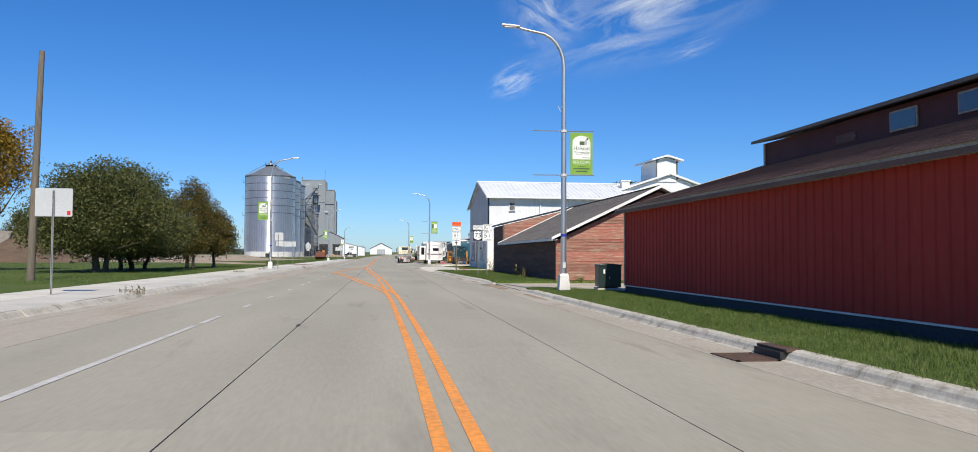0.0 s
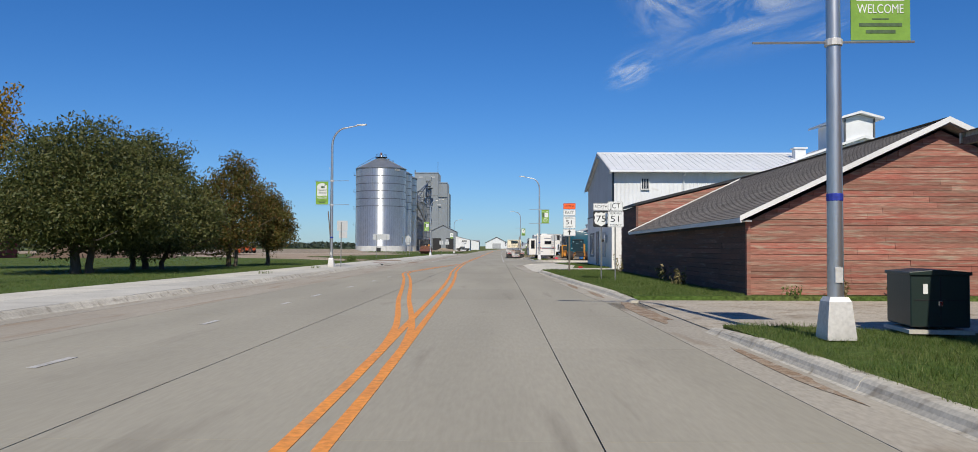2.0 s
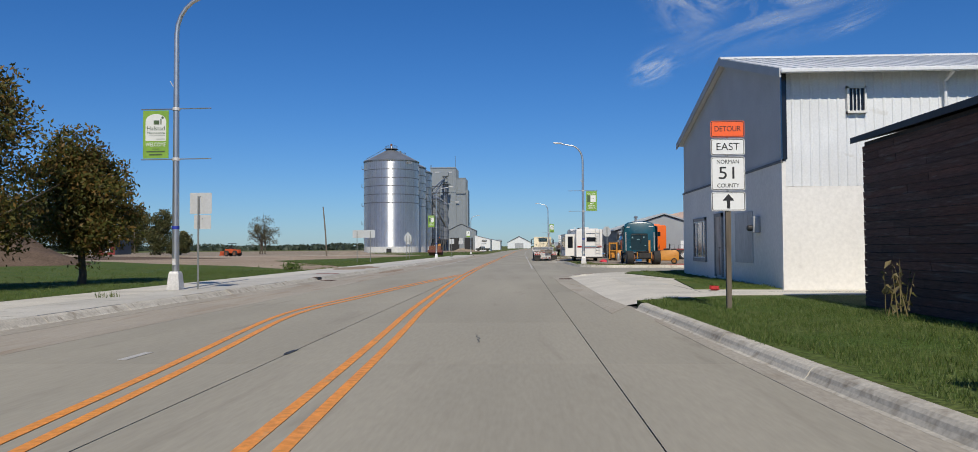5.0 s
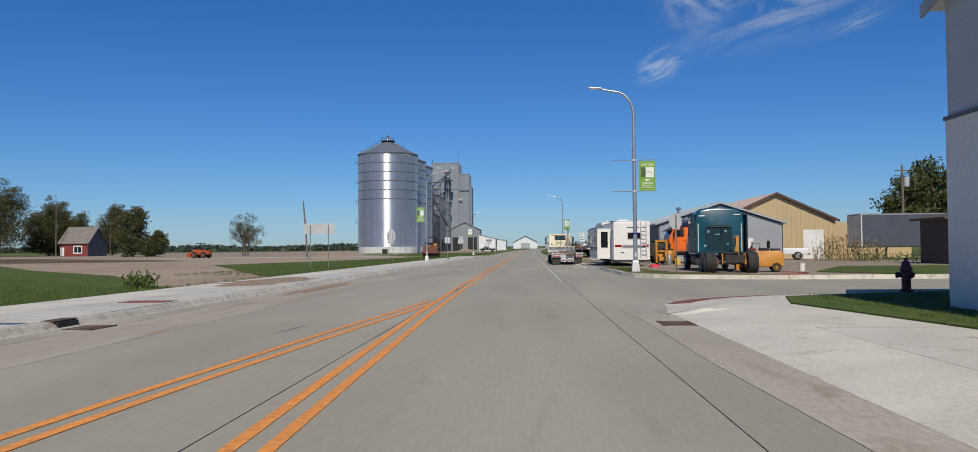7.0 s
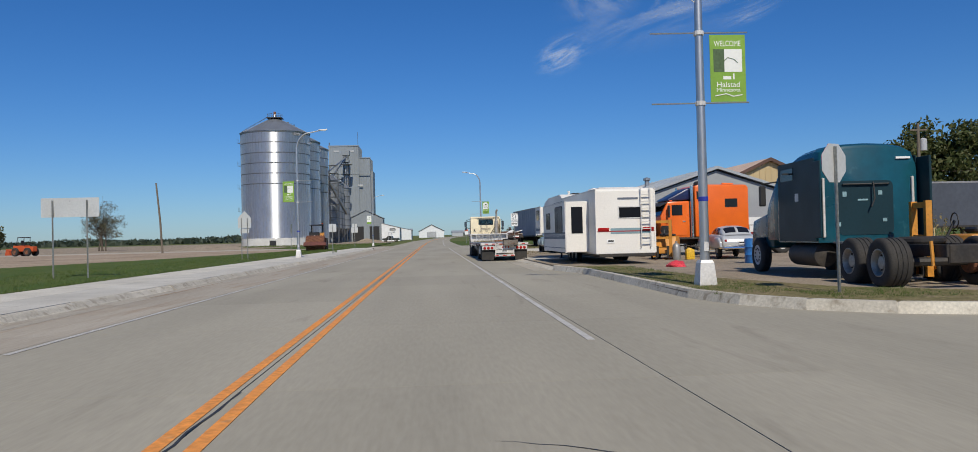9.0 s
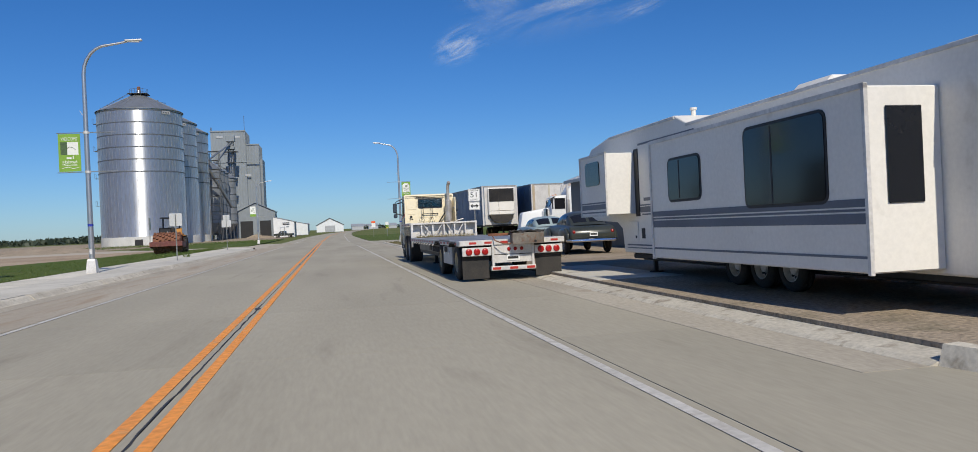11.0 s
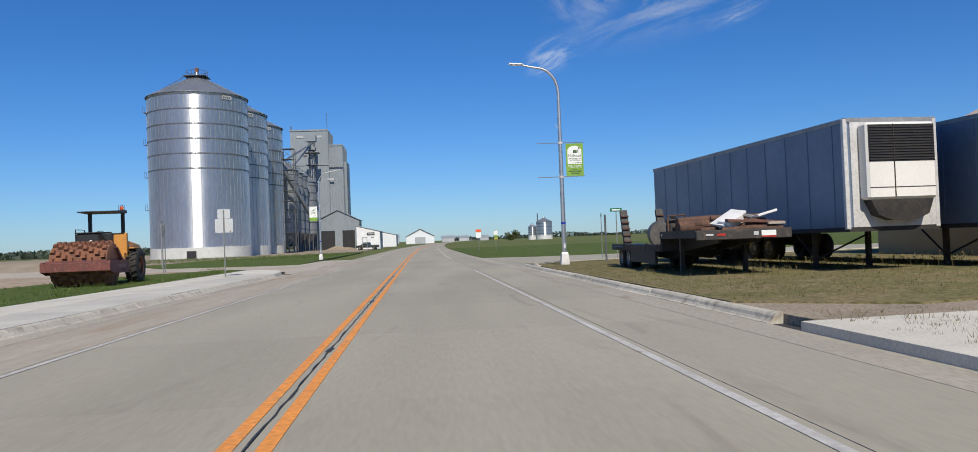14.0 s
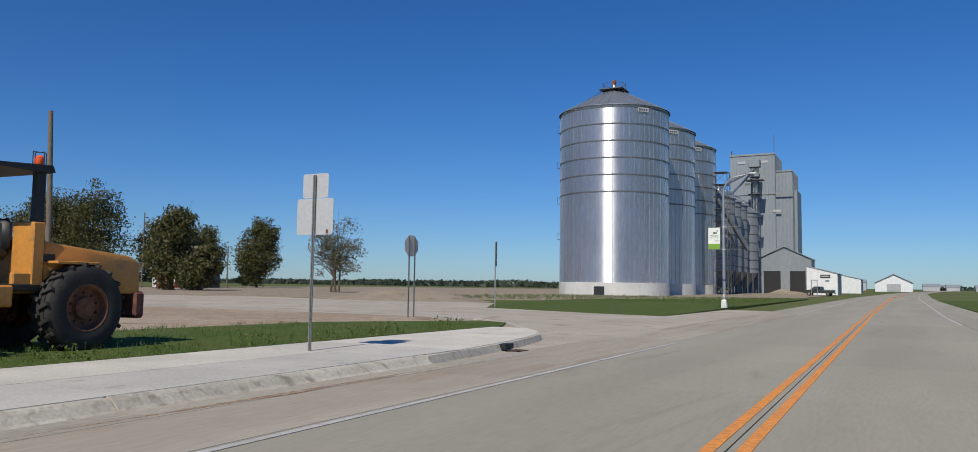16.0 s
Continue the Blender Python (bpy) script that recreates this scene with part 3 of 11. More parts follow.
strip("white_line", [(217, 6.93), (230, 6.93)], 0.12, WHITELINE, road)
strip("white_line", [(226, -0.29), (230, -0.29)], 0.11, WHITELINE, road)
far_strip("white_line", 6.93, 0.12, WHITELINE)
far_strip("white_line", -0.29, 0.11, WHITELINE)


# ---------- buildings ----------
def ribbed(bm, p, u, length, z0, z1, pitch=0.3, depth=0.025, rib=0.05, n=(0, -1, 0)):
    """A ribbed metal wall from point p along u, its ribs standing proud along n."""
    u, n = Vector(u), Vector(n)
    pts, s = [], 0.0
    while s < length - 0.001:
        e = min(pitch, length - s)
        pts += [(s, 0), (s + max(e - 2 * rib, 0), 0), (s + max(e - 1.5 * rib, 0), depth), (s + max(e - 0.5 * rib, 0), depth)]
        s += pitch
    pts.append((length, 0))
    lo = [bm.verts.new(Vector(p) + u * a_ + n * d + Vector((0, 0, z0))) for a_, d in pts]
    hi = [bm.verts.new(Vector(p) + u * a_ + n * d + Vector((0, 0, z1))) for a_, d in pts]
    for k in range(len(pts) - 1):
        if pts[k + 1][0] - pts[k][0] > 1e-5 or pts[k + 1][1] != pts[k][1]:
            bm.faces.new((lo[k], lo[k + 1], hi[k + 1], hi[k]))
    return bm


def courses(name, material, parent, a_, b_, up, n_rows, lift=0.006, pitch_w=None, t=0.009):
    """Shingle or panel courses on a slope: a, b the eave's ends, up the vector to the ridge."""
    a_, b_, up = Vector(a_), Vector(b_), Vector(up)
    nrm = (b_ - a_).cross(up).normalized()
    if nrm.z < 0:
        nrm = -nrm
    bm = bmesh.new()
    p1 = up * (1.15 / n_rows)
    v = [bm.verts.new(c) for c in (a_ + nrm * (lift + t), b_ + nrm * (lift + t), b_ + p1 + nrm * 0.004, a_ + p1 + nrm * 0.004)]
    w = [bm.verts.new(c) for c in (a_, b_)]
    bm.faces.new(v)
    bm.faces.new((w[0], w[1], v[1], v[0]))
    bmesh.ops.recalc_face_normals(bm, faces=list(bm.faces))
    return pieces(name, bm, material, parent, [Matrix.Translation(up * (k / n_rows)) for k in range(n_rows)])


# red barn: long low wing along the road, with a raised middle
barn = thing("barn", "long dark red ribbed-steel barn with brown shingle roof", "barn", kind="")
bm = bmesh.new()
ribbed(bm, (13.3, -8, 0), (0, 1, 0), 43.35, 0.30, 2.86, 0.31, 0.03, 0.045, (-1, 0, 0))
part("west_wall", bm, REDMETAL, barn)
bm = bmesh.new()
prism(bm, [(13.34, 0.0), (13.34, 2.84), (18.5, 4.5), (23.7, 2.84), (23.7, 0.0)], "y", -8, 35.33)
part("core_walls", bm, DARKRED, barn)
# near-black strip: the shade of the recessed foundation is put into its colour
part("foundation", boxes((13.28, 13.33, -8, 35.36, 0.0, 0.262)), FOUND, barn, "dark foundation band")
part("sill_trim", boxes((13.25, 13.33, -8, 35.38, 0.265, 0.298)), TRIMWHITE, barn, "white metal drip trim")
part("corner_trim", boxes((13.25, 13.37, 35.34, 35.42, 0.30, 2.86)), TRIMTAN, barn)
part("fascia", boxes((13.02, 13.06, -8.3, 35.55, 2.80, 2.98), (13.06, 13.30, -8.3, 35.55, 2.83, 2.86), bev=0.004), TRIMTAN, barn, "tan eave fascia and gutter")
courses("shingle_course", SHINGLE, barn, (12.98, -8.3, 2.96), (12.98, 35.6, 2.96), (5.60, 0, 1.66), 42)
part("roof_deck", prism(bmesh.new(), [(13.0, 2.90), (18.6, 4.56), (18.6, 4.4), (13.0, 2.80)], "y", -8.3, 35.58), SHINGLE, barn)
part("rake_trim", prism(bmesh.new(), [(12.98, 2.82), (12.98, 2.97), (18.6, 4.66), (18.6, 4.50)], "y", 35.58, 35.62), TRIMTAN, barn)
part("clerestory", boxes((18.56, 26, -8, 35.4, 4.3, 5.42)), DARKRED, barn, "dark maroon raised clerestory wall")
part("clerestory_corner", boxes((18.52, 18.62, 35.33, 35.44, 4.55, 5.42)), TRIMTAN, barn)
part("clerestory_roof", prism(bmesh.new(), [(18.2, 5.43), (22.3, 6.3), (26.4, 5.43), (26.4, 5.53), (22.3, 6.42), (18.2, 5.53)], "y", -8.4, 35.75), GREYSHINGLE, barn)
for y0, y1, z0, z1 in ((27.2, 28.3, 4.72, 5.28), (24.7, 25.75, 4.76, 5.3), (20.5, 21.6, 4.76, 5.3)):
    w = part("clerestory_window", boxes((18.50, 18.555, y0, y1, z0, z1), bev=0.006), TRIMTAN, barn)
    part("pane", boxes((18.485, 18.498, y0 + 0.05, y1 - 0.05, z0 + 0.05, z1 - 0.05)), SKYGLASS, w, "blue-reflecting pane")
part("clerestory_board", boxes((18.535, 18.558, 29.9, 30.9, 4.75, 5.02)), DARKPLANK, barn, "boarded-up opening")

# plank shed
shed = thing("plank_shed", "weathered red horizontal-plank shed with grey shingle roof", "shed")
part("core", prism(bmesh.new(), [(13.06, 0.0), (13.06, 2.08), (18.1, 4.48), (23.1, 2.08), (23.1, 0.0)], "y", 45.16, 61.9), FOUND, shed, "dark inner shell")
part("gable_backing", prism(bmesh.new(), [(13.07, 0.12), (13.07, 2.07), (18.1, 4.47), (23.09, 2.07), (23.09, 0.12)], "y", 45.145, 45.158), PLANK, shed)
part("corner_board", boxes((12.97, 13.07, 45.05, 45.17, 0.1, 2.12), bev=0.004), PLANK, shed)
part("eave_fascia", boxes((12.72, 12.75, 44.75, 62.05, 2.02, 2.15), (12.75, 13.03, 44.8, 62.0, 2.05, 2.07)), TRIMWHITE, shed, "dirty white eave board")
part("rake_board", prism(bmesh.new(), [(12.7, 2.06), (12.7, 2.19), (18.1, 4.77), (23.5, 2.19), (23.5, 2.06), (18.1, 4.62)], "y", 44.72, 44.76), TRIMWHITE, shed, "white rake board")
part("rake_board", prism(bmesh.new(), [(12.7, 2.06), (12.7, 2.19), (18.1, 4.77), (18.1, 4.62)], "y", 62.02, 62.06), TRIMWHITE, shed)
part("roof_deck", prism(bmesh.new(), [(12.72, 2.10), (18.1, 4.66), (23.48, 2.10), (18.1, 4.58)], "y", 44.77, 62.0), GREYSHINGLE, shed)
courses("shingle_course", GREYSHINGLE, shed, (12.72, 44.74, 2.14), (12.72, 62.04, 2.14), (5.4, 0, 2.57), 38)
courses("shingle_course", GREYSHINGLE, shed, (23.48, 62.04, 2.14), (23.48, 44.74, 2.14), (-5.4, 0, 2.57), 12)

# second plank building behind the shed
lean = thing("plank_lean_to", "tall weathered plank outbuilding with dark tar roof edge", "shed")
part("core", prism(bmesh.new(), [(13.18, 0.0), (13.18, 3.42), (18.5, 4.72), (23.4, 3.4), (23.4, 0.0)], "y", 62.14, 67.0), FOUND, lean, "dark inner shell")
part("roof_edge", prism(bmesh.new(), [(13.0, 3.42), (13.0, 3.54), (18.5, 4.90), (23.6, 3.52), (23.6, 3.40), (18.5, 4.78)], "y", 62.05, 67.25), BLACK, lean, "black tar-paper roof")
part("corner_board", boxes((13.06, 13.16, 62.05, 62.14, 0.1, 3.42)), DARKPLANK, lean)

part("gable_backing", prism(bmesh.new(), [(13.19, 2.1), (13.19, 3.41), (18.5, 4.71), (23.38, 3.39), (23.38, 2.1)], "y", 62.124, 62.138), PLANK, lean)

# white two-storey building
hall = thing("stucco_building", "white two-storey building with stucco ground floor and white metal roof", "building")
part("core", prism(bmesh.new(), [(72.95, 0.0), (72.95, 6.15), (78.75, 7.78), (85.95, 6.0), (85.95, 0.0)], "x", 13.58, 27.0), STUCCO, hall)
part("stucco_wall", boxes((13.46, 13.57, 72.86, 86.03, 0.0, 3.70)), STUCCO, hall, "dirty white stucco wall")
bm = prism(bmesh.new(), [(72.88, 3.71), (72.88, 6.12), (78.75, 7.76), (86.01, 5.97), (86.01, 3.71)], "x", 13.50, 13.575)
part("gable_siding", bm, surf("grey upper siding", (0.47, 0.475, 0.475), (0.42, 0.425, 0.425), 0.7, scale=0.8, grain=0.07, bump=0.05), hall, "plain grey upper siding")
part("seam_trim", boxes((13.43, 13.50, 72.84, 86.05, 3.66, 3.735)), surf("dark flashing", (0.12, 0.12, 0.12), rough=0.6), hall, "dark flashing strip")
bm = bmesh.new()
ribbed(bm, (13.58, 72.9, 0), (1, 0, 0), 13.4, 3.0, 6.15, 0.25, 0.02, 0.04, (0, -1, 0))
part("south_siding", bm, WHITEMETAL, hall, "white ribbed siding")
part("lower_south", boxes((13.5, 27, 72.87, 72.94, 0.0, 2.99)), STUCCO, hall)
part("corner_post", boxes((13.47, 13.6, 72.80, 72.90, 3.74, 6.15)), DARKGLASS, hall, "dark corner edge")
part("roof", prism(bmesh.new(), [(72.35, 6.04), (78.75, 7.86), (86.45, 5.87), (86.45, 5.99), (78.75, 7.98), (72.35, 6.16)], "x", 13.3, 27.0), WHITEMETAL, hall)
bm = bmesh.new()
for k in range(34):
    x = 13.35 + 0.405 * k
    prism(bm, [(72.36, 6.155), (78.73, 7.985), (78.73, 8.015), (72.36, 6.185)], "x", x, x + 0.03)
part("roof_ribs", bm, WHITEMETAL, hall)
part("ridge_cap", prism(bmesh.new(), [(78.5, 7.93), (78.75, 8.02), (79.0, 7.93), (79.0, 7.97), (78.75, 8.06), (78.5, 7.97)], "x", 13.28, 27.02), WHITEMETAL, hall)
part("rake_trim", prism(bmesh.new(), [(72.33, 5.92), (72.33, 6.17), (78.75, 8.0), (86.47, 6.0), (86.47, 5.75), (78.75, 7.74)], "x", 13.26, 13.31), GREYSIDING, hall)
part("gutter", boxes((13.3, 27, 72.24, 72.36, 6.03, 6.14), bev=0.02), WHITEMETAL, hall)
part("downspout", tube(bmesh.new(), [(17.9, 72.3, 6.05), (17.9, 72.78, 5.85), (17.9, 72.8, 4.3)], 0.045), WHITEMETAL, hall)
w = part("barred_window", boxes((15.25, 15.31, 72.78, 72.90, 5.0, 5.75), (15.72, 15.78, 72.78, 72.90, 5.0, 5.75), (15.25, 15.78, 72.78, 72.90, 5.69, 5.75), (15.25, 15.78, 72.76, 72.90, 5.0, 5.06)), TRIMWHITE, hall)
part("pane", boxes((15.31, 15.72, 72.84, 72.87, 5.06, 5.69)), DARKGLASS, w)
for k in range(3):
    part("bar", boxes((15.40 + 0.1 * k, 15.425 + 0.1 * k, 72.80, 72.83, 5.06, 5.69)), TRIMWHITE, w)
w = part("ground_window", boxes((13.40, 13.47, 81.72, 81.85, 0.80, 2.50), (13.40, 13.47, 83.73, 83.86, 0.80, 2.50), (13.40, 13.47, 81.72, 83.86, 2.37, 2.50), (13.38, 13.47, 81.70, 83.88, 0.76, 0.90), bev=0.005), surf("grey window trim", (0.30, 0.29, 0.28)), hall, "grey-trimmed window with white sash")
part("pane", boxes((13.43, 13.45, 81.85, 83.73, 0.90, 2.37)), SKYGLASS, w)
part("sash", boxes((13.41, 13.45, 82.28, 82.33, 0.92, 2.35), (13.41, 13.45, 83.25, 83.30, 0.92, 2.35), (13.41, 13.45, 81.86, 83.72, 0.90, 0.94), (13.41, 13.45, 81.86, 83.72, 2.33, 2.37)), TRIMWHITE, w)
d = part("entry_door", boxes((13.42, 13.47, 79.30, 80.18, 0.32, 2.42)), surf("worn brown door", (0.50, 0.45, 0.40), (0.38, 0.32, 0.27), 0.8, scale=1.2, fine=9, stretch=(1, 1, 0.2), dirt=(0.24, 0.13, 0.08), dirt_at=0.6), hall, "worn brown door in a grey frame")
part("door_frame", boxes((13.39, 13.48, 79.18, 79.30, 0.25, 2.55), (13.39, 13.48, 80.18, 80.30, 0.25, 2.55), (13.39, 13.48, 79.18, 80.30, 2.42, 2.56)), surf("grey door frame", (0.33, 0.31, 0.29)), d)
part("door_handle", lathe(bmesh.new(), [(0.03, 0), (0.03, 0.06)], 10, pose(13.40, 79.42, 1.3, 0, -90, 0)), CHROME, d)
part("boarded_window", boxes((13.42, 13.465, 75.6, 77.55, 0.82, 2.45), bev=0.004), surf("painted-over board", (0.56, 0.55, 0.53), (0.47, 0.46, 0.44), 0.9, scale=0.9, fine=9, grain=0.10, stretch=(1, 1, 0.35), dirt=(0.36, 0.33, 0.30), dirt_at=0.62), hall, "boarded-over window panel")
part("meter_box", boxes((13.25, 13.46, 74.85, 75.2, 1.75, 2.25), bev=0.02), GREYSIDING, hall, "grey electric meter box")
part("meter_dial", lathe(bmesh.new(), [(0.09, 0), (0.09, 0.12), (0.06, 0.15)], 14, pose(13.25, 75.02, 1.9, 0, -90, 0)), BLACK, hall)

# white hut with cupola behind
cup = thing("cupola_house", "small white gabled house with a square white cupola", "building")
part("shell_wall", prism(bmesh.new(), [(25.9, 0), (25.9, 7.1), (30.4, 8.6), (34.9, 7.1), (34.9, 0)], "y", 76, 84), WHITEMETAL, cup)
part("roof", prism(bmesh.new(), [(25.4, 6.98), (30.4, 8.66), (35.4, 6.98), (35.4, 7.12), (30.4, 8.84), (25.4, 7.12)], "y", 75.6, 84.3), WHITEMETAL, cup)
part("cupola", prism(bmesh.new(), [(29.2, 8.0), (29.2, 9.95), (30.1, 10.22), (31.05, 9.95), (31.05, 8.0)], "y", 75.9, 80.2), WHITEMETAL, cup, "square white cupola")
for x in (29.12, 31.03):
    part("cupola_edge", boxes((x, x + 0.1, 75.8, 75.92, 8.2, 9.95)), FRAMEGREY, cup)
part("cupola_roof", prism(bmesh.new(), [(28.65, 9.86), (30.1, 10.26), (31.6, 9.86), (31.6, 10.0), (30.1, 10.42), (28.65, 10.0)], "y", 75.5, 80.6), WHITEMETAL, cup)
part("vent_pipe", boxes((26.2, 26.9, 76.6, 77.2, 6.9, 8.05)), WHITEMETAL, cup)
part("vent_cap", boxes((26.1, 27.0, 76.5, 77.3, 8.05, 8.14)), WHITEMETAL, cup)


def gable_house(name, label, category, x0, x1, y0, y1, zb, ze, zr, wall, roof, along="y", over=0.3, ribs=0.0):
    """A gabled building; its ridge runs along x or y."""
    h = thing(name, label, category)
    if along == "y":
        mid = (x0 + x1) / 2
        part("shell_wall", prism(bmesh.new(), [(x0, zb), (x0, ze), (mid, zr), (x1, ze), (x1, zb)], "y", y0, y1), wall, h)
        k = (zr - ze) / (mid - x0) * over
        part("roof", prism(bmesh.new(), [(x0 - over, ze - k + 0.05), (mid, zr + 0.05), (x1 + over, ze - k + 0.05), (x1 + over, ze - k + 0.2), (mid, zr + 0.22), (x0 - over, ze - k + 0.2)], "y", y0 - over, y1 + over), roof, h)
        if ribs:
            bm = bmesh.new()
            y = y0
            while y < y1:
                prism(bm, [(x0 - over, ze - k + 0.2), (mid, zr + 0.22), (mid, zr + 0.235), (x0 - over, ze - k + 0.215)], "y", y, y + 0.04)
                y += ribs
            part("roof_ribs", bm, roof, h)
            bm = bmesh.new()
            x = x0 + 0.1
            while x < x1 - 0.05:
                top = ze + (zr - ze) * (1 - abs(x - mid) / (mid - x0))
                box(bm, x, x + 0.04, y0 - 0.03, y0 - 0.001, zb, top)
                x += 0.45
            part("wall_ribs", bm, wall, h)
    else:
        mid = (y0 + y1) / 2
        part("shell_wall", prism(bmesh.new(), [(y0, zb), (y0, ze), (mid, zr), (y1, ze), (y1, zb)], "x", x0, x1), wall, h)
        k = (zr - ze) / (mid - y0) * over
        part("roof", prism(bmesh.new(), [(y0 - over, ze - k + 0.05), (mid, zr + 0.05), (y1 + over, ze - k + 0.05), (y1 + over, ze - k + 0.2), (mid, zr + 0.22), (y0 - over, ze - k + 0.2)], "x", x0 - over, x1 + over), roof, h)
    return h


TANMETAL = surf("tan ribbed steel", (0.50, 0.38, 0.20), (0.45, 0.34, 0.18), 0.55, grain=0.06, scale=0.3)
TANROOF = surf("pinkish tan roof steel", (0.62, 0.46, 0.34), (0.57, 0.42, 0.31), 0.5, grain=0.06, scale=0.3)
# cladding tone is darkened to put the road-facing wall's shade into it
SHADEGREY = surf("blue-grey cladding darkened for shade", (0.068, 0.08, 0.10), (0.056, 0.067, 0.085), 0.5, metal=0.2, grain=0.06, scale=0.4)
LIGHTGREY = surf("light grey roof steel", (0.42, 0.44, 0.45), (0.37, 0.39, 0.40), 0.45, metal=0.3, grain=0.06, scale=0.4)
SHEDRED = surf("barn red paint", (0.22, 0.03, 0.025), (0.18, 0.03, 0.025), 0.7, scale=1.5)
tan = gable_house("tan_warehouse", "tan ribbed-steel warehouse with dark rake trim", "warehouse", 24.6, 36.2, 150, 186, 0, 3.9, 6.5, TANMETAL, TANROOF, ribs=0.9)
part("rake_trim", prism(bmesh.new(), [(24.3, 3.75), (24.3, 3.98), (30.4, 6.75), (36.5, 3.98), (36.5, 3.75), (30.4, 6.5)], "y", 149.62, 149.69), surf("dark brown trim", (0.10, 0.05, 0.035)), tan, "dark brown rake trim")
part("annex", boxes((36.21, 44, 151, 170, 0, 3.75)), TANMETAL, tan)
part("roll_door", boxes((33.0, 35.0, 149.94, 149.965, 0.1, 3.0)), TRIMWHITE, tan, "white overhead door")
grey = gable_house("grey_workshop", "blue-grey metal workshop with light grey roof", "workshop", 16.9, 27.5, 139, 155.2, 0, 3.3, 5.02, SHADEGREY, LIGHTGREY, ribs=0.9)
# paler copy of the cladding: the gable's sunlight is put into the colour
part("gable_cladding", prism(bmesh.new(), [(17.0, 0.1), (17.0, 3.29), (22.2, 4.95), (27.4, 3.29), (27.4, 0.1)], "y", 138.955, 138.995), surf("gable steel in a sunlit grey", (0.33, 0.345, 0.35), (0.29, 0.30, 0.31), 0.55, metal=0.1, grain=0.06, scale=0.4), grey, "ribbed gable cladding in a sunlit grey tone")
part("workshop_window", boxes((16.87, 16.898, 152.3, 153.4, 1.3, 2.35)), surf("dark dusty window pane", (0.05, 0.05, 0.055), rough=0.3), grey)
part("entry_door", boxes((24.0, 24.95, 138.92, 138.954, 0.1, 2.1)), TRIMWHITE, grey, "white entry door with arched panes")
for x in (20.3, 22.4):
    part("roof_vent", lathe(bmesh.new(), [(0.16, 4.1), (0.16, 5.0), (0.26, 5.05), (0.26, 5.17), (0.05, 5.25)], 12, Matrix.Translation((x, 147.5, 0))), GALVDARK, grey)
far_hut = gable_house("brown_hut", "small dark brown hut with an orange doorway", "hut", 32.3, 39.0, 121.8, 125.4, 0.1, 3.0, 3.5, surf("dark brown boards", (0.07, 0.05, 0.04)), surf("brown roof", (0.12, 0.08, 0.06)), over=0.5)
part("orange_door", boxes((33.3, 34.2, 121.74, 121.765, 0.7, 2.3)), surf("orange paint", (0.6, 0.12, 0.03)), far_hut)
red_shed = gable_house("red_cottage", "small red cottage with grey shingle roof and white window", "cottage", -128.2, -120.0, 288, 298, 0, 4.2, 8.6, SHEDRED, GREYSHINGLE, along="x", over=0.5)
# blue-grey instead of red puts this end wall's shade into its colour
part("gable_wall", prism(bmesh.new(), [(288.0, 0.02), (288.0, 4.2), (293.0, 8.55), (298.0, 4.2), (298.0, 0.02)], "x", -119.99, -119.95), SHADEGREY, red_shed, "shaded blue-grey gable wall")
part("white_window", boxes((-124.2, -121.6, 287.92, 287.99, 1.0, 3.3)), TRIMWHITE, red_shed)
for x0 in (-123.9, -122.8):
    part("pane", boxes((x0, x0 + 0.95, 287.88, 287.915, 1.3, 3.0)), DARKGLASS, red_shed)
part("white_door", boxes((-128.0, -126.9, 287.93, 287.99, 0.3, 2.8)), TRIMWHITE, red_shed)
far_house = gable_house("red_brick_house", "low red house with brown roof behind trees", "house", -62, -48, 104, 112, 0.1, 2.9, 4.6, SHEDRED, SHINGLE, along="x", over=0.5)
part("window", boxes((-55.5, -53.5, 103.93, 103.99, 1.1, 2.2)), DARKGLASS, far_house)


# ---------- grain bins and elevator ----------
OLDGALV = surf("weathered dark galvanised steel", (0.27, 0.285, 0.30), (0.22, 0.235, 0.25), 0.6, metal=0.3, scale=0.3, fine=4, grain=0.12)
FOOTING = surf("pale grey footing concrete", (0.60, 0.60, 0.57), (0.50, 0.50, 0.475), 0.9, scale=0.5, fine=10, bump=0.15, vary=0.06, grain=0.12, dirt=(0.36, 0.34, 0.30), dirt_at=0.68)
STAVE = surf("dull grey stiffener steel", (0.34, 0.35, 0.365), (0.29, 0.30, 0.31), 0.5, metal=0.7)
# ring steel, much darker than the bin shell
RINGSTEEL = surf("dark grey ring steel", (0.13, 0.135, 0.14), (0.10, 0.105, 0.11), 0.6, metal=0.3)


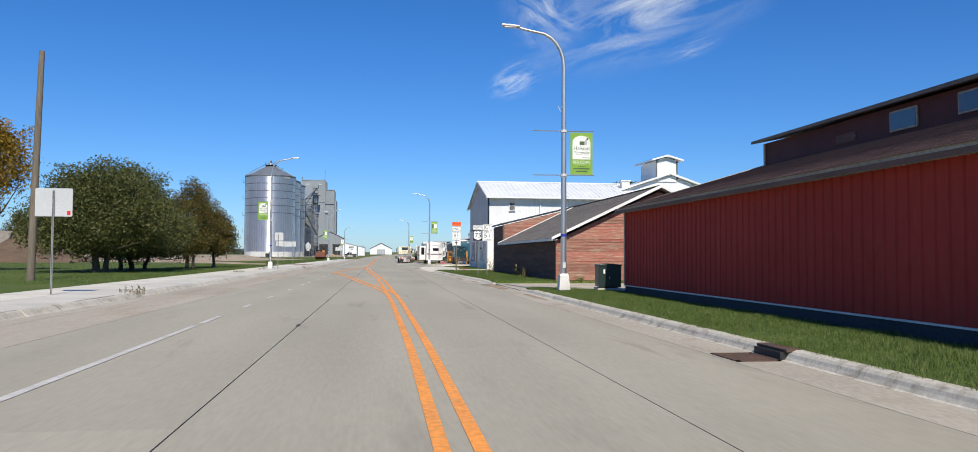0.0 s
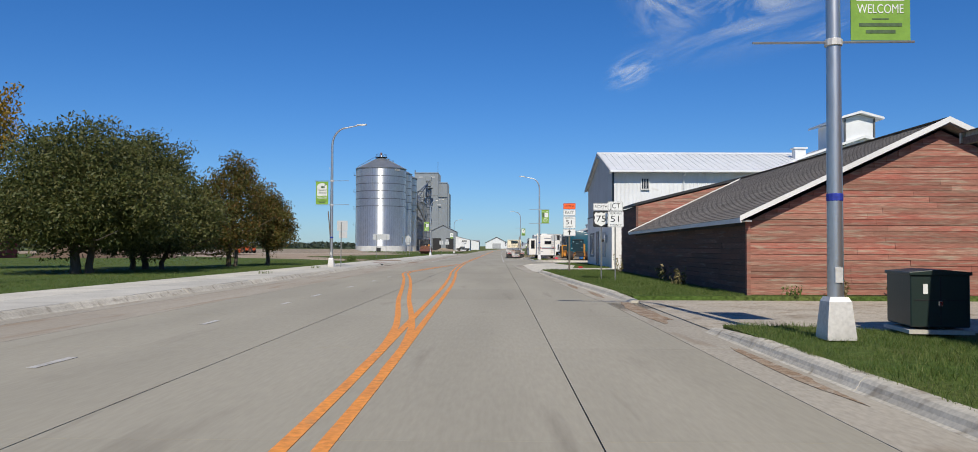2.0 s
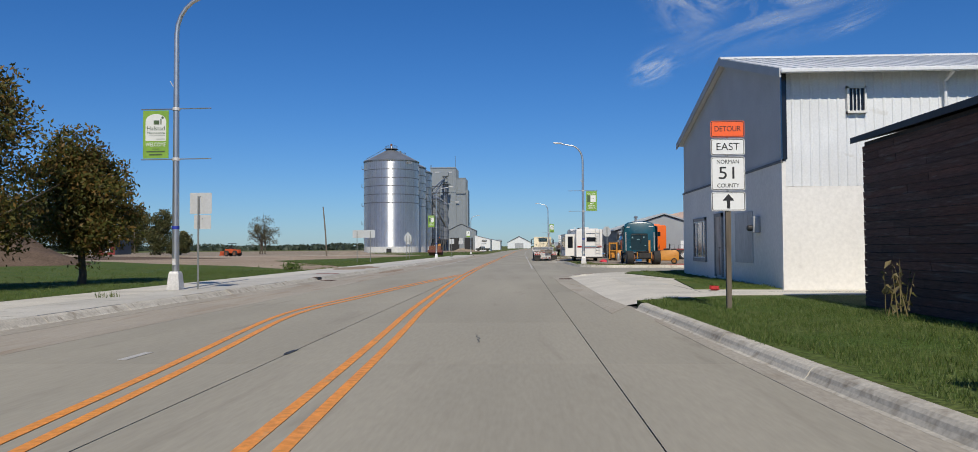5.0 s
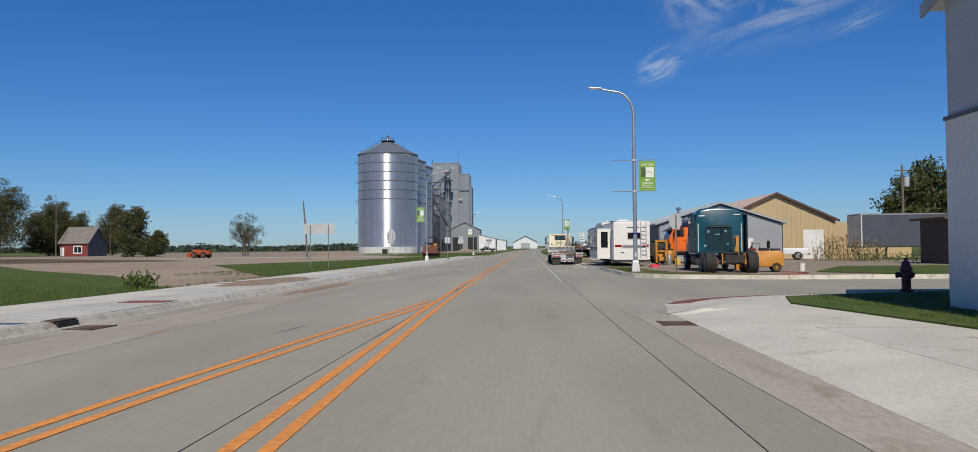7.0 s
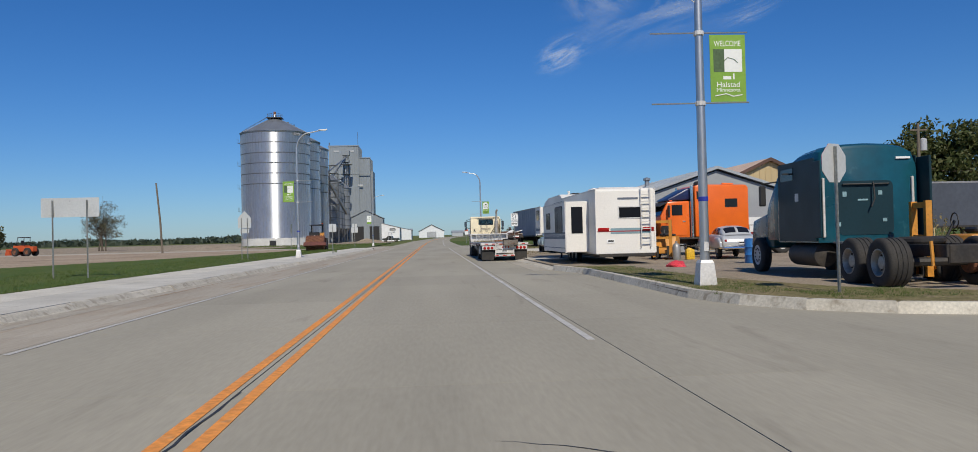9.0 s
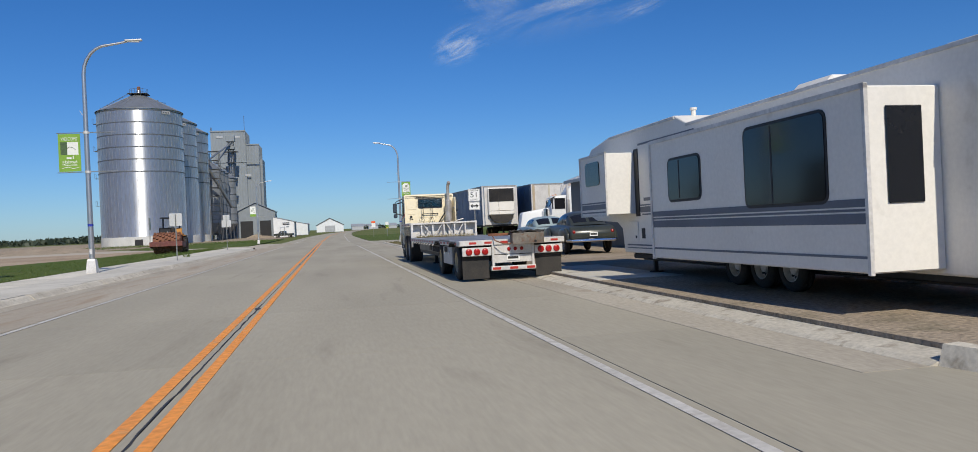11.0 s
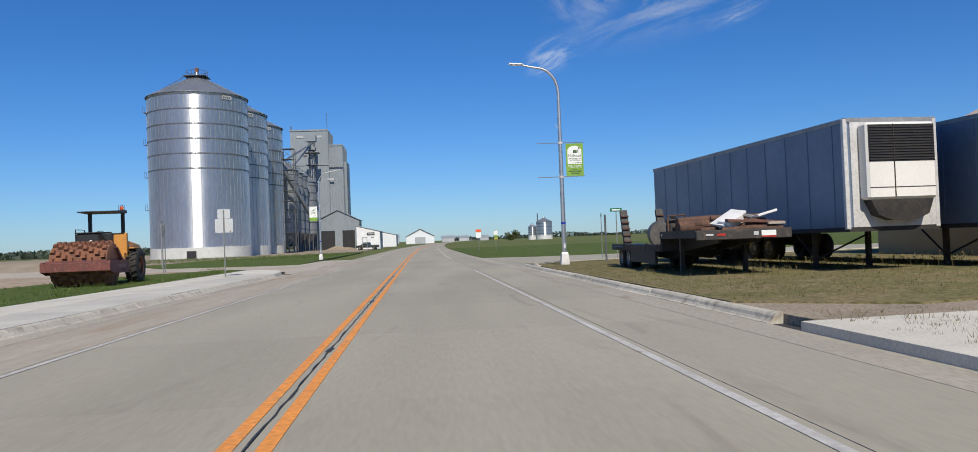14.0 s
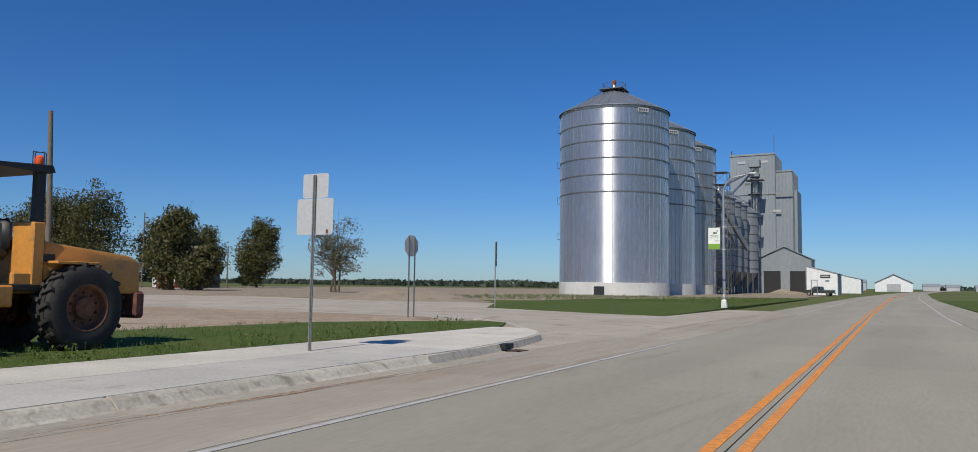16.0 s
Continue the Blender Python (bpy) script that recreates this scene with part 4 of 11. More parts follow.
def bin_(label, x, y, r, eave, apex, base=1.3, z=0.0, staves=60, rings=8, ladder=False, low=0.0, seg=96, group="grain bins", ring_gap=0.0, skin=None):
    b = thing("grain_bin", label, "grain bin", Matrix.Translation((x, y, z)), group)
    if skin:
        for k in range(8):
            q_ = 2 * math.pi * k / 8
            part("leg", tube(bmesh.new(), [(r * math.cos(q_), r * math.sin(q_), -0.5), (r * math.cos(q_), r * math.sin(q_), base + 0.2)], 0.14, 6), FRAMEGREY, b)
        part("hopper", lathe(bmesh.new(), [(0.4, 1.6), (r - 0.05, base)], seg, caps=False), skin, b, "steel hopper cone", 40)
    else:
        part("footing", lathe(bmesh.new(), [(r + 0.1, -1.5), (r + 0.1, base)], seg), FOOTING, b, "pale concrete ring footing", 40)
    bm = bmesh.new()
    lathe(bm, [(r, base), (r, eave)], seg, caps=False)
    part("shell", bm, skin or GALV, b, "galvanised steel shell", 40)
    h = eave - base
    for k in range(rings):
        zz = eave - 0.35 - ring_gap * k if ring_gap else base + h * (k + 0.5) / rings
        part("wind_ring", lathe(bmesh.new(), [(r + 0.01, zz - 0.10), (r + 0.07, zz - 0.09), (r + 0.07, zz + 0.09), (r + 0.01, zz + 0.10)], seg, caps=False), RINGSTEEL, b, "", 40)
    bm = bmesh.new()
    box(bm, -0.03, 0.03, -r - 0.022, -r + 0.02, base, eave)
    pieces("stiffener", bm, skin or STAVE, b, [Matrix.Rotation(2 * math.pi * k / staves, 4, "Z") for k in range(staves)])
    part("cone_roof", lathe(bmesh.new(), [(r + 0.25, eave - 0.05), (r + 0.25, eave + 0.03), (0.9, apex), (0.9, apex - 0.2)], seg, caps=False), GALVDARK, b, "conical steel roof", 40)
    bm = bmesh.new()
    for k in range(staves // 2):
        m = Matrix.Rotation(2 * math.pi * k / (staves // 2), 4, "Z")
        tube(bm, [m @ Vector((0, -r - 0.2, eave + 0.06)), m @ Vector((0, -0.95, apex + 0.04))], 0.05, 4)
    part("roof_rib", bm, GALVDARK, b)
    part("peak_cap", lathe(bmesh.new(), [(1.0, apex - 0.1), (1.0, apex + 0.25), (0.45, apex + 0.5), (0.45, apex + 0.95), (0.1, apex + 1.05)], 20), GALV, b, "", 40)
    return b


SILO_LABEL = "tall corrugated galvanised grain bin on a concrete footing"
for k in range(3):
    b = bin_(SILO_LABEL, -35.7, 301 + 18.5 * k, 8.75, 29.2, 33.4, 1.9, 0.3, 64, 6, ring_gap=2.62)
    bm = bmesh.new()
    for a0 in range(14):
        a1, a2 = radians(a0 * 360 / 14), radians((a0 + 1) * 360 / 14)
        tube(bm, [(1.9 * math.cos(a1), 1.9 * math.sin(a1), 33.5), (1.9 * math.cos(a1), 1.9 * math.sin(a1), 34.5), (1.9 * math.cos(a2), 1.9 * math.sin(a2), 34.5)], 0.04, 5)
    box(bm, -2, 2, -2, 2, 33.42, 33.5)
    part("peak_platform", bm, FRAMEGREY, b, "railed steel platform at the peak")
    part("fill_motor", boxes((-0.3, 0.3, -0.3, 0.3, 34.4, 35.2), bev=0.05), RUST if k == 0 else FRAMEGREY, b, "small fill motor")
    bm = bmesh.new()
    for s in (-0.25, 0.25):
        tube(bm, [(-8.95, s, 2.0), (-8.95, s, 29.6), (-8.0, s, 30.4), (-1.9, s, 33.8)], 0.04, 5)
    for j in range(90):
        tube(bm, [(-8.95, -0.25, 2.2 + 0.3 * j), (-8.95, 0.25, 2.2 + 0.3 * j)], 0.025, 4)
    for zz in (9, 15, 21, 27):
        box(bm, -9.7, -8.85, -0.6, 0.6, zz, zz + 0.06)
        tube(bm, [(-9.7, -0.6, zz), (-9.7, -0.6, zz + 1.1), (-9.7, 0.6, zz + 1.1), (-9.7, 0.6, zz)], 0.03, 4)
    part("ladder", bm, FRAMEGREY, b)
    m = Matrix.Rotation(radians(48), 4, "Z")
    pl = part("name_plate", boxes((-0.95, 0.95, -8.95, -8.9, 28.1, 28.75)), GREYSIDING, b, "white plate with dark lettering too small to read")
    pl.matrix_basis = m
    pb = part("lettering_bar", boxes((-0.75, -0.5, -8.98, -8.955, 28.28, 28.58), (-0.38, -0.12, -8.98, -8.955, 28.28, 28.58), (0.02, 0.28, -8.98, -8.955, 28.28, 28.58), (0.42, 0.7, -8.98, -8.955, 28.28, 28.58)), FRAMEGREY, pl)
    if k == 0:
        part("footing_door", boxes((-0.2, 1.4, -8.95, -8.8, 0.0, 1.3)), BLACK, b, "dark opening in the footing")
for x, y, r, e, ap in ((-29.0, 352, 3.4, 20.5, 22.5), (-29.0, 360, 3.4, 20.5, 22.5), (-29.0, 368, 3.4, 20.5, 22.5), (-27.6, 376, 3.2, 19.5, 21.3), (-37, 356, 3.4, 20.5, 22.5), (-37, 366, 3.4, 20.5, 22.5)):
    bin_("slim hopper grain bin of dull galvanised steel", x, y, r, e, ap, 5.0, 0.4, 24, 7, seg=40, group="hopper bins", skin=OLDGALV)
elev = thing("grain_elevator", "grey metal-clad grain elevator tower with stepped headhouse", "grain elevator", Matrix.Translation((-0.7, 0, 0.4)))
bm = bmesh.new()
ribbed(bm, (-33.4, 395, 0), (1, 0, 0), 11.4, 0, 37.0, 0.9, 0.03, 0.12, (0, -1, 0))
ribbed(bm, (-22.0, 395, 0), (0, 1, 0), 14, 0, 37.0, 0.9, 0.06, 0.12, (1, 0, 0))
box(bm, -33.38, -22.02, 395.05, 409, 0, 36.99)
part("main_tower", bm, ELEVGREY, elev)
bm = bmesh.new()
ribbed(bm, (-22.0, 396, 0), (1, 0, 0), 4.2, 0, 32.4, 0.9, 0.03, 0.12, (0, -1, 0))
ribbed(bm, (-17.8, 396, 0), (0, 1, 0), 13, 0, 32.4, 0.9, 0.06, 0.12, (1, 0, 0))
box(bm, -21.98, -17.82, 396.05, 409, 0, 32.38)
part("side_tower", bm, ELEVGREY, elev)
part("tower_skirt", boxes((-17.75, -17.0, 399, 409, 0, 27.5), bev=0.02), ELEVGREY, elev)
part("parapet", boxes((-33.6, -21.9, 394.8, 395.1, 36.8, 37.25), (-22.05, -17.6, 395.8, 396.1, 32.2, 32.6), (-33.6, -17.6, 394.8, 395.02, 26.2, 26.5)), ELEVGREY, elev)
part("mast", tube(bmesh.new(), [(-22.4, 397, 37), (-22.4, 397, 42.5)], 0.08, 5), FRAMEGREY, elev)
part("mast", tube(bmesh.new(), [(-33.2, 396, 37), (-33.2, 396, 38.5)], 0.2, 5), FRAMEGREY, elev)
for x0, x1, z in ((-31.4, -29.4, 34.7), (-26.0, -23.8, 34.7), (-22.6, -20.6, 21.5)):
    part("plate", boxes((x0, x1, 394.86, 394.93, z, z + 0.6)), GREYSIDING, elev, "white plate, lettering too small to read")
for z0 in (14, 19, 24, 29):
    part("vent", boxes((-29.6, -28.4, 394.86, 394.93, z0, z0 + 0.4)), FRAMEGREY, elev)
shedE = gable_house("elevator_drive_shed", "grey metal drive-through shed with dark doorways", "shed", -26.0, -13.4, 386, 394.8, 0.2, 9.2, 12.2, ELEVGREY, GALVDARK, over=0.4)
part("doorway", boxes((-24.6, -20.6, 385.9, 385.98, 0.4, 6.2)), BLACK, shedE, "dark open doorway")
part("doorway", boxes((-18.4, -14.8, 385.9, 385.98, 0.4, 6.2)), BLACK, shedE, "dark open doorway")
leg = thing("bucket_elevator", "lattice steel bucket elevator tower with sloping spouts", "bucket elevator", Matrix.Translation((-1.1, 0, 0)))
bm = bmesh.new()
for sx in (-26.6, -25.0):
    for sy in (388, 389.6):
        tube(bm, [(sx, sy, 0.2), (sx, sy, 33)], 0.09, 5)
for k in range(16):
    z0, z1 = 0.3 + 2 * k, 2.3 + 2 * k
    tube(bm, [(-26.6, 388, z0), (-25.0, 388, z1)], 0.05, 4)
    tube(bm, [(-25.0, 388, z0), (-25.0, 389.6, z1)], 0.05, 4)
    tube(bm, [(-26.6, 388, z1), (-25.0, 388, z1)], 0.05, 4)
part("lattice", bm, FRAMEGREY, leg)
part("head_house", boxes((-27.2, -24.4, 387.6, 390, 33, 35), bev=0.1), ELEVGREY, leg)
part("distributor", boxes((-27.0, -24.6, 387.2, 390, 30.4, 31.4), bev=0.1), ELEVGREY, leg)
part("head_platform", boxes((-28.0, -23.6, 386.8, 390.6, 29.6, 29.72)), FRAMEGREY, leg)
for z0 in (8, 14, 20, 26):
    part("landing", boxes((-27.4, -24.2, 387.2, 390, z0, z0 + 0.1)), FRAMEGREY, leg)
part("lift_casing", boxes((-26.2, -25.9, 388.5, 389.2, 0.3, 33), bev=0.02), GALVDARK, leg)
part("lift_casing", boxes((-25.6, -25.3, 388.5, 389.2, 0.3, 33), bev=0.02), GALVDARK, leg)
for tx, ty, tz in ((-29, 352, 22.8), (-29, 368, 22.8)):
    part("spout", tube(bmesh.new(), [(-25.8, 388.5, 32.4), (tx, ty, tz)], 0.28, 8), GALVDARK, leg)
part("catwalk", boxes((-30.2, -27.8, 348, 389, 22.7, 22.9)), FRAMEGREY, leg)
bm = bmesh.new()
for k in range(21):
    tube(bm, [(-30.2, 348 + 2 * k, 22.9), (-30.2, 348 + 2 * k, 24.0)], 0.04, 4)
    tube(bm, [(-27.8, 348 + 2 * k, 22.9), (-27.8, 348 + 2 * k, 24.0)], 0.04, 4)
for x in (-30.2, -27.8):
    tube(bm, [(x, 348, 24.0), (x, 388, 24.0)], 0.04, 4)
    tube(bm, [(x, 348, 23.4), (x, 388, 23.4)], 0.03, 4)
part("catwalk_rail", bm, FRAMEGREY, leg)
tower = thing("stair_tower", "open lattice steel stair tower between grain bins", "tower")
bm = bmesh.new()
for sx in (-26.5, -23.8):
    for sy in (334, 337):
        tube(bm, [(sx, sy, 0.2), (sx, sy, 24)], 0.09, 5)
for k in range(10):
    z0 = 0.3 + 2.4 * k
    tube(bm, [(-26.5, 334, z0), (-23.8, 334, z0 + 2.4)], 0.06, 4)
    tube(bm, [(-23.8, 334, z0), (-26.5, 334, z0 + 2.4)], 0.05, 4)
    tube(bm, [(-23.8, 334, z0), (-23.8, 337, z0 + 2.4)], 0.05, 4)
    box(bm, -26.5, -23.8, 334, 337, z0 + 2.36, z0 + 2.4)
part("lattice", bm, FRAMEGREY, tower)
part("chute", tube(bmesh.new(), [(-30, 338, 25.5), (-23, 352, 10.0)], 0.5, 8), GALVDARK, tower)
# far white sheds along the road
def lean_shed(x0, x1, y0, y1, zb, z0, z1):
    """A white shed with one roof plane falling towards the road; its side wall's shade is painted grey."""
    h = thing("white_shed", "white metal shed with one sloping roof and a side greyed for shade", "shed")
    part("shell_wall", prism(bmesh.new(), [(x0, zb), (x0, z0), (x1, z1), (x1, zb)], "y", y0, y1), WHITEMETAL, h)
    # grey sheet on the white wall puts the east side's shade into the colour
    part("shaded_side", boxes((x1 + 0.003, x1 + 0.08, y0 + 0.3, y1, zb, z1 - 0.05)), ELEVGREY, h, "side wall with its shade painted in grey")
    part("roof", prism(bmesh.new(), [(x0 - 0.2, z0 + 0.03), (x0 - 0.2, z0 + 0.22), (x1 + 0.35, z1 + 0.16), (x1 + 0.35, z1 - 0.03)], "y", y0 - 0.15, y1 + 0.2), GALVDARK, h)
    return h


ws = lean_shed(-12.7, -6.45, 366, 379, 0.3, 6.8, 5.1)
wp = part("wall_sign", boxes((-9.9, -7.9, 365.9, 365.98, 4.25, 4.95)), SIGNBLACK, ws, "black sign board with pale bars")
part("lettering_bar", boxes((-9.7, -8.1, 365.87, 365.895, 4.45, 4.72)), GREYSIDING, wp)
part("wall_plate", boxes((-8.9, -8.1, 365.9, 365.98, 3.5, 3.8)), ELEVGREY, ws)
lean_shed(-10.6, -4.7, 450, 466, 0.6, 6.5, 5.1)
far_hall = gable_house("white_warehouse", "long low white farm warehouse with pale roof", "warehouse", -4.5, 13.0, 640, 700, 1.2, 6.0, 10.5, WHITEMETAL, LIGHTGREY)
part("sliding_door", boxes((1.0, 7.5, 639.85, 639.98, 1.6, 5.6)), surf("grey sliding door", (0.40, 0.41, 0.42), rough=0.6), far_hall, "grey sliding door")
part("rake_trim", prism(bmesh.new(), [(-4.9, 5.75), (-4.9, 6.15), (4.25, 10.85), (13.4, 6.15), (13.4, 5.75), (4.25, 10.35)], "y", 639.6, 639.69), surf("dark grey rake trim", (0.12, 0.12, 0.125)), far_hall, "dark grey rake trim")
for x, y, w_, h_ in ((24, 860, 11, 3.5), (-34, 820, 20, 6), (44, 950, 10, 3.5), (60, 880, 8, 3), (38, 1300, 30, 5)):
    gable_house("far_farm_building", "small far farm building", "building", x, x + w_, y, y + 14, rise(y), rise(y) + h_, rise(y) + h_ + 2, GREYSIDING if w_ < 40 else SHADEGREY, LIGHTGREY, along="x")
for x, y, r, e, ap in ((76, 600, 4.6, 8.8, 10.8), (69.4, 603, 2.3, 6, 7.2)):
    bin_("far galvanised grain bin across the field", x, y, r, e, ap, 1.0, 2.7, 24, 4, seg=32, group="far bins")
tube_ob = thing("far_grain_leg", "thin far steel grain leg", "grain leg")
part("mast", tube(bmesh.new(), [(72.6, 602, 1), (72.6, 602, 16.5)], [0.5, 0.3], 6), FRAMEGREY, tube_ob)


# ---------- street lamps ----------
def lamp(side, x, y, kind_):
    """side: -1 the arm reaches to smaller x, 1 to larger x."""
    L_ = thing("street_lamp", "tall brushed aluminium street lamp with curved arm and banner arms", "street lamp", Matrix.Translation((x, y, 0.14)), "street lamps")
    base = part("base", lathe(bmesh.new(), [(0.27, 0), (0.27, 0.05), (0.21, 0.50), (0.17, 0.56)], 4, Matrix.Rotation(radians(45), 4, "Z")), ALU, L_, "cast square transformer base")
    s = side
    tip = 9.2
    pts = [(0, 0, 0.5), (0, 0, 3.0), (0, 0, 6.0), (0, 0, 7.75)]
    pts += [(s * (0.95 - 0.95 * math.cos(radians(t_))), 0, 7.75 + 1.15 * math.sin(radians(t_))) for t_ in (15, 30, 45, 60, 75, 88)]
    pts += [(s * 1.3, 0, 8.97), (s * 1.65, 0, 9.05)]
    part("pole", tube(bmesh.new(), pts, [0.105, 0.098, 0.085, 0.075] + [0.07, 0.066, 0.062, 0.058, 0.054, 0.05] + [0.045, 0.042], 14), POLESTEEL, L_, "", 50)
    bm = bmesh.new()
    box(bm, -0.32, 0.32, -0.11, 0.11, -0.035, 0.035, 0.03, seg=2)
    bmesh.ops.transform(bm, matrix=pose(s * 1.88, 0, 9.09, 0, -3 * s, 0), verts=bm.verts)
    head = part("lamp_head", bm, ALU, L_, "flat LED lamp head", 40)
    part("lens", boxes((s * 1.88 - 0.2, s * 1.88 + 0.2, -0.08, 0.08, 9.03, 9.05)), SIGNWHITE, head)
    part("hand_hole", boxes((-0.05, 0.05, -0.115, -0.095, 0.75, 0.95)), ALU, L_)
    part("blue_band", lathe(bmesh.new(), [(0.102, 1.83), (0.106, 1.84), (0.106, 1.92), (0.102, 1.93)], 14), surf("blue tape", (0.02, 0.04, 0.35)), L_)
    for z in (5.48, 3.95):
        part("banner_arm", tube(bmesh.new(), [(-1.08, 0, z), (1.08, 0, z + 0.02)], 0.016, 6), POLESTEEL, L_)
        part("clamp", lathe(bmesh.new(), [(0.10, z - 0.05), (0.115, z - 0.04), (0.115, z + 0.04), (0.10, z + 0.05)], 12), ALU, L_)
    part("sensor_bracket", tube(bmesh.new(), [(0, 0, 6.1), (-0.12, 0, 6.2), (-0.2, 0, 6.35)], 0.012, 5), ALU, L_)
    # banner, hung between the arms on the side away from the road
    b0 = 0.16 if s < 0 else -0.86
    ban = part("banner", boxes((b0, b0 + 0.72, -0.006, 0.006, 4.2, 5.46)), BANGREEN, L_, "green cloth banner with white panel")
    f = -0.0085
    c = b0 + 0.36
    ban.matrix_basis = Matrix.Translation((-0.63 * s - 1.1 * c, 0, -0.885)) @ Matrix.Diagonal((1.1, 1, 1.16, 1))
    R = pose(c, f, 0, 90, 0, 0)
    if kind_ == 0:
        bm = bmesh.new()
        prism(bm, [(c - 0.29, 4.66), (c + 0.29, 4.66)] + [(c + 0.29 * math.cos(radians(q)), 5.17 + 0.2 * math.sin(radians(q))) for q in range(0, 181, 15)], "y", f, f + 0.0015)
        part("print_panel", bm, BANWHITE, ban)
        bm = bmesh.new()
        box(bm, c - 0.06, c + 0.10, f - 0.002, f, 5.09, 5.2)
        box(bm, c + 0.13, c + 0.16, f - 0.002, f, 5.09, 5.24)
        lathe(bm, [(0.035, 0), (0.035, 0.002)], 10, pose(c + 0.19, f, 5.27, 90, 0, 0))
        part("print_emblem", bm, BANDARK, ban)
        words("Halstad", 0.155, BANDARK, ban, pose(c, f - 0.001, 4.985, 90, 0, 0), fit=0.50)
        words("Minnesota", 0.10, BANDARK, ban, pose(c, f - 0.001, 4.865, 90, 0, 0), fit=0.50)
        part("print_line", boxes((c - 0.2, c + 0.26, f - 0.002, f, 4.79, 4.80), (c + 0.02, c + 0.26, f - 0.002, f, 4.70, 4.715)), BANDARK, ban)
        words("WELCOME", 0.15, BANWHITE, ban, pose(c, f - 0.001, 4.56, 90, 0, 0), fit=0.56)
        part("print_bar", boxes((c - 0.1, c + 0.1, f - 0.001, f + 0.003, 4.44, 4.455), (c - 0.26, c + 0.26, f - 0.001, f + 0.003, 4.36, 4.40), (c - 0.18, c + 0.18, f - 0.001, f + 0.003, 4.28, 4.32)), BANDARK, ban)
    else:
        words("WELCOME", 0.15, BANWHITE, ban, pose(c, f + 0.002, 5.29, 90, 0, 0), fit=0.54)
        part("print_panel", boxes((c - 0.07, c + 0.29, f, f + 0.0015, 4.76, 5.19)), BANWHITE, ban)
        part("print_panel", boxes((c - 0.29, c - 0.07, f, f + 0.0015, 4.76, 5.19)), BANDARK, ban)
        part("print_line", tube(bmesh.new(), [(c - 0.12, f - 0.002, 4.93), (c + 0.0, f - 0.002, 5.03), (c + 0.12, f - 0.002, 5.0), (c + 0.2, f - 0.002, 4.93)], 0.008, 4), BANDARK, ban)
        part("print_emblem", boxes((c - 0.1, c + 0.06, f, f + 0.0015, 4.62, 4.68), (c + 0.1, c + 0.13, f, f + 0.0015, 4.62, 4.73)), BANWHITE, ban)
        words("Halstad", 0.145, BANWHITE, ban, pose(c, f + 0.002, 4.52, 90, 0, 0), fit=0.46)
        words("Minnesota", 0.10, BANWHITE, ban, pose(c, f + 0.002, 4.42, 90, 0, 0), fit=0.48)
        part("print_wave", tube(bmesh.new(), [(c - 0.27, f - 0.001, 4.31), (c - 0.05, f - 0.001, 4.35), (c + 0.1, f - 0.001, 4.30), (c + 0.28, f - 0.001, 4.33)], 0.012, 4), BANWHITE, ban)
    return L_


for s, x, y, kk in ((-1, 10.98, 35.04, 0), (1, -4.2, 74.15, 0), (-1, 10.86, 109.5, 1), (1, -4.55, 149.3, 1), (-1, 10.89, 187.8, 0), (1, -5.7, 233.9, 0)):
    L_ = lamp(s, x, y, kk)
    if y > 225:
        L_.location.z = 0.1
        ban = next(o for o in L_.children if o.name.startswith("banner") and "arm" not in o.name)
        ban.data.materials[0] = BANWHITE
        ban["label"] = "pale banner with a green foot"
        part("green_foot", boxes((-0.86, -0.14, -0.011, -0.0105, 4.2, 4.5)), BANGREEN, ban)


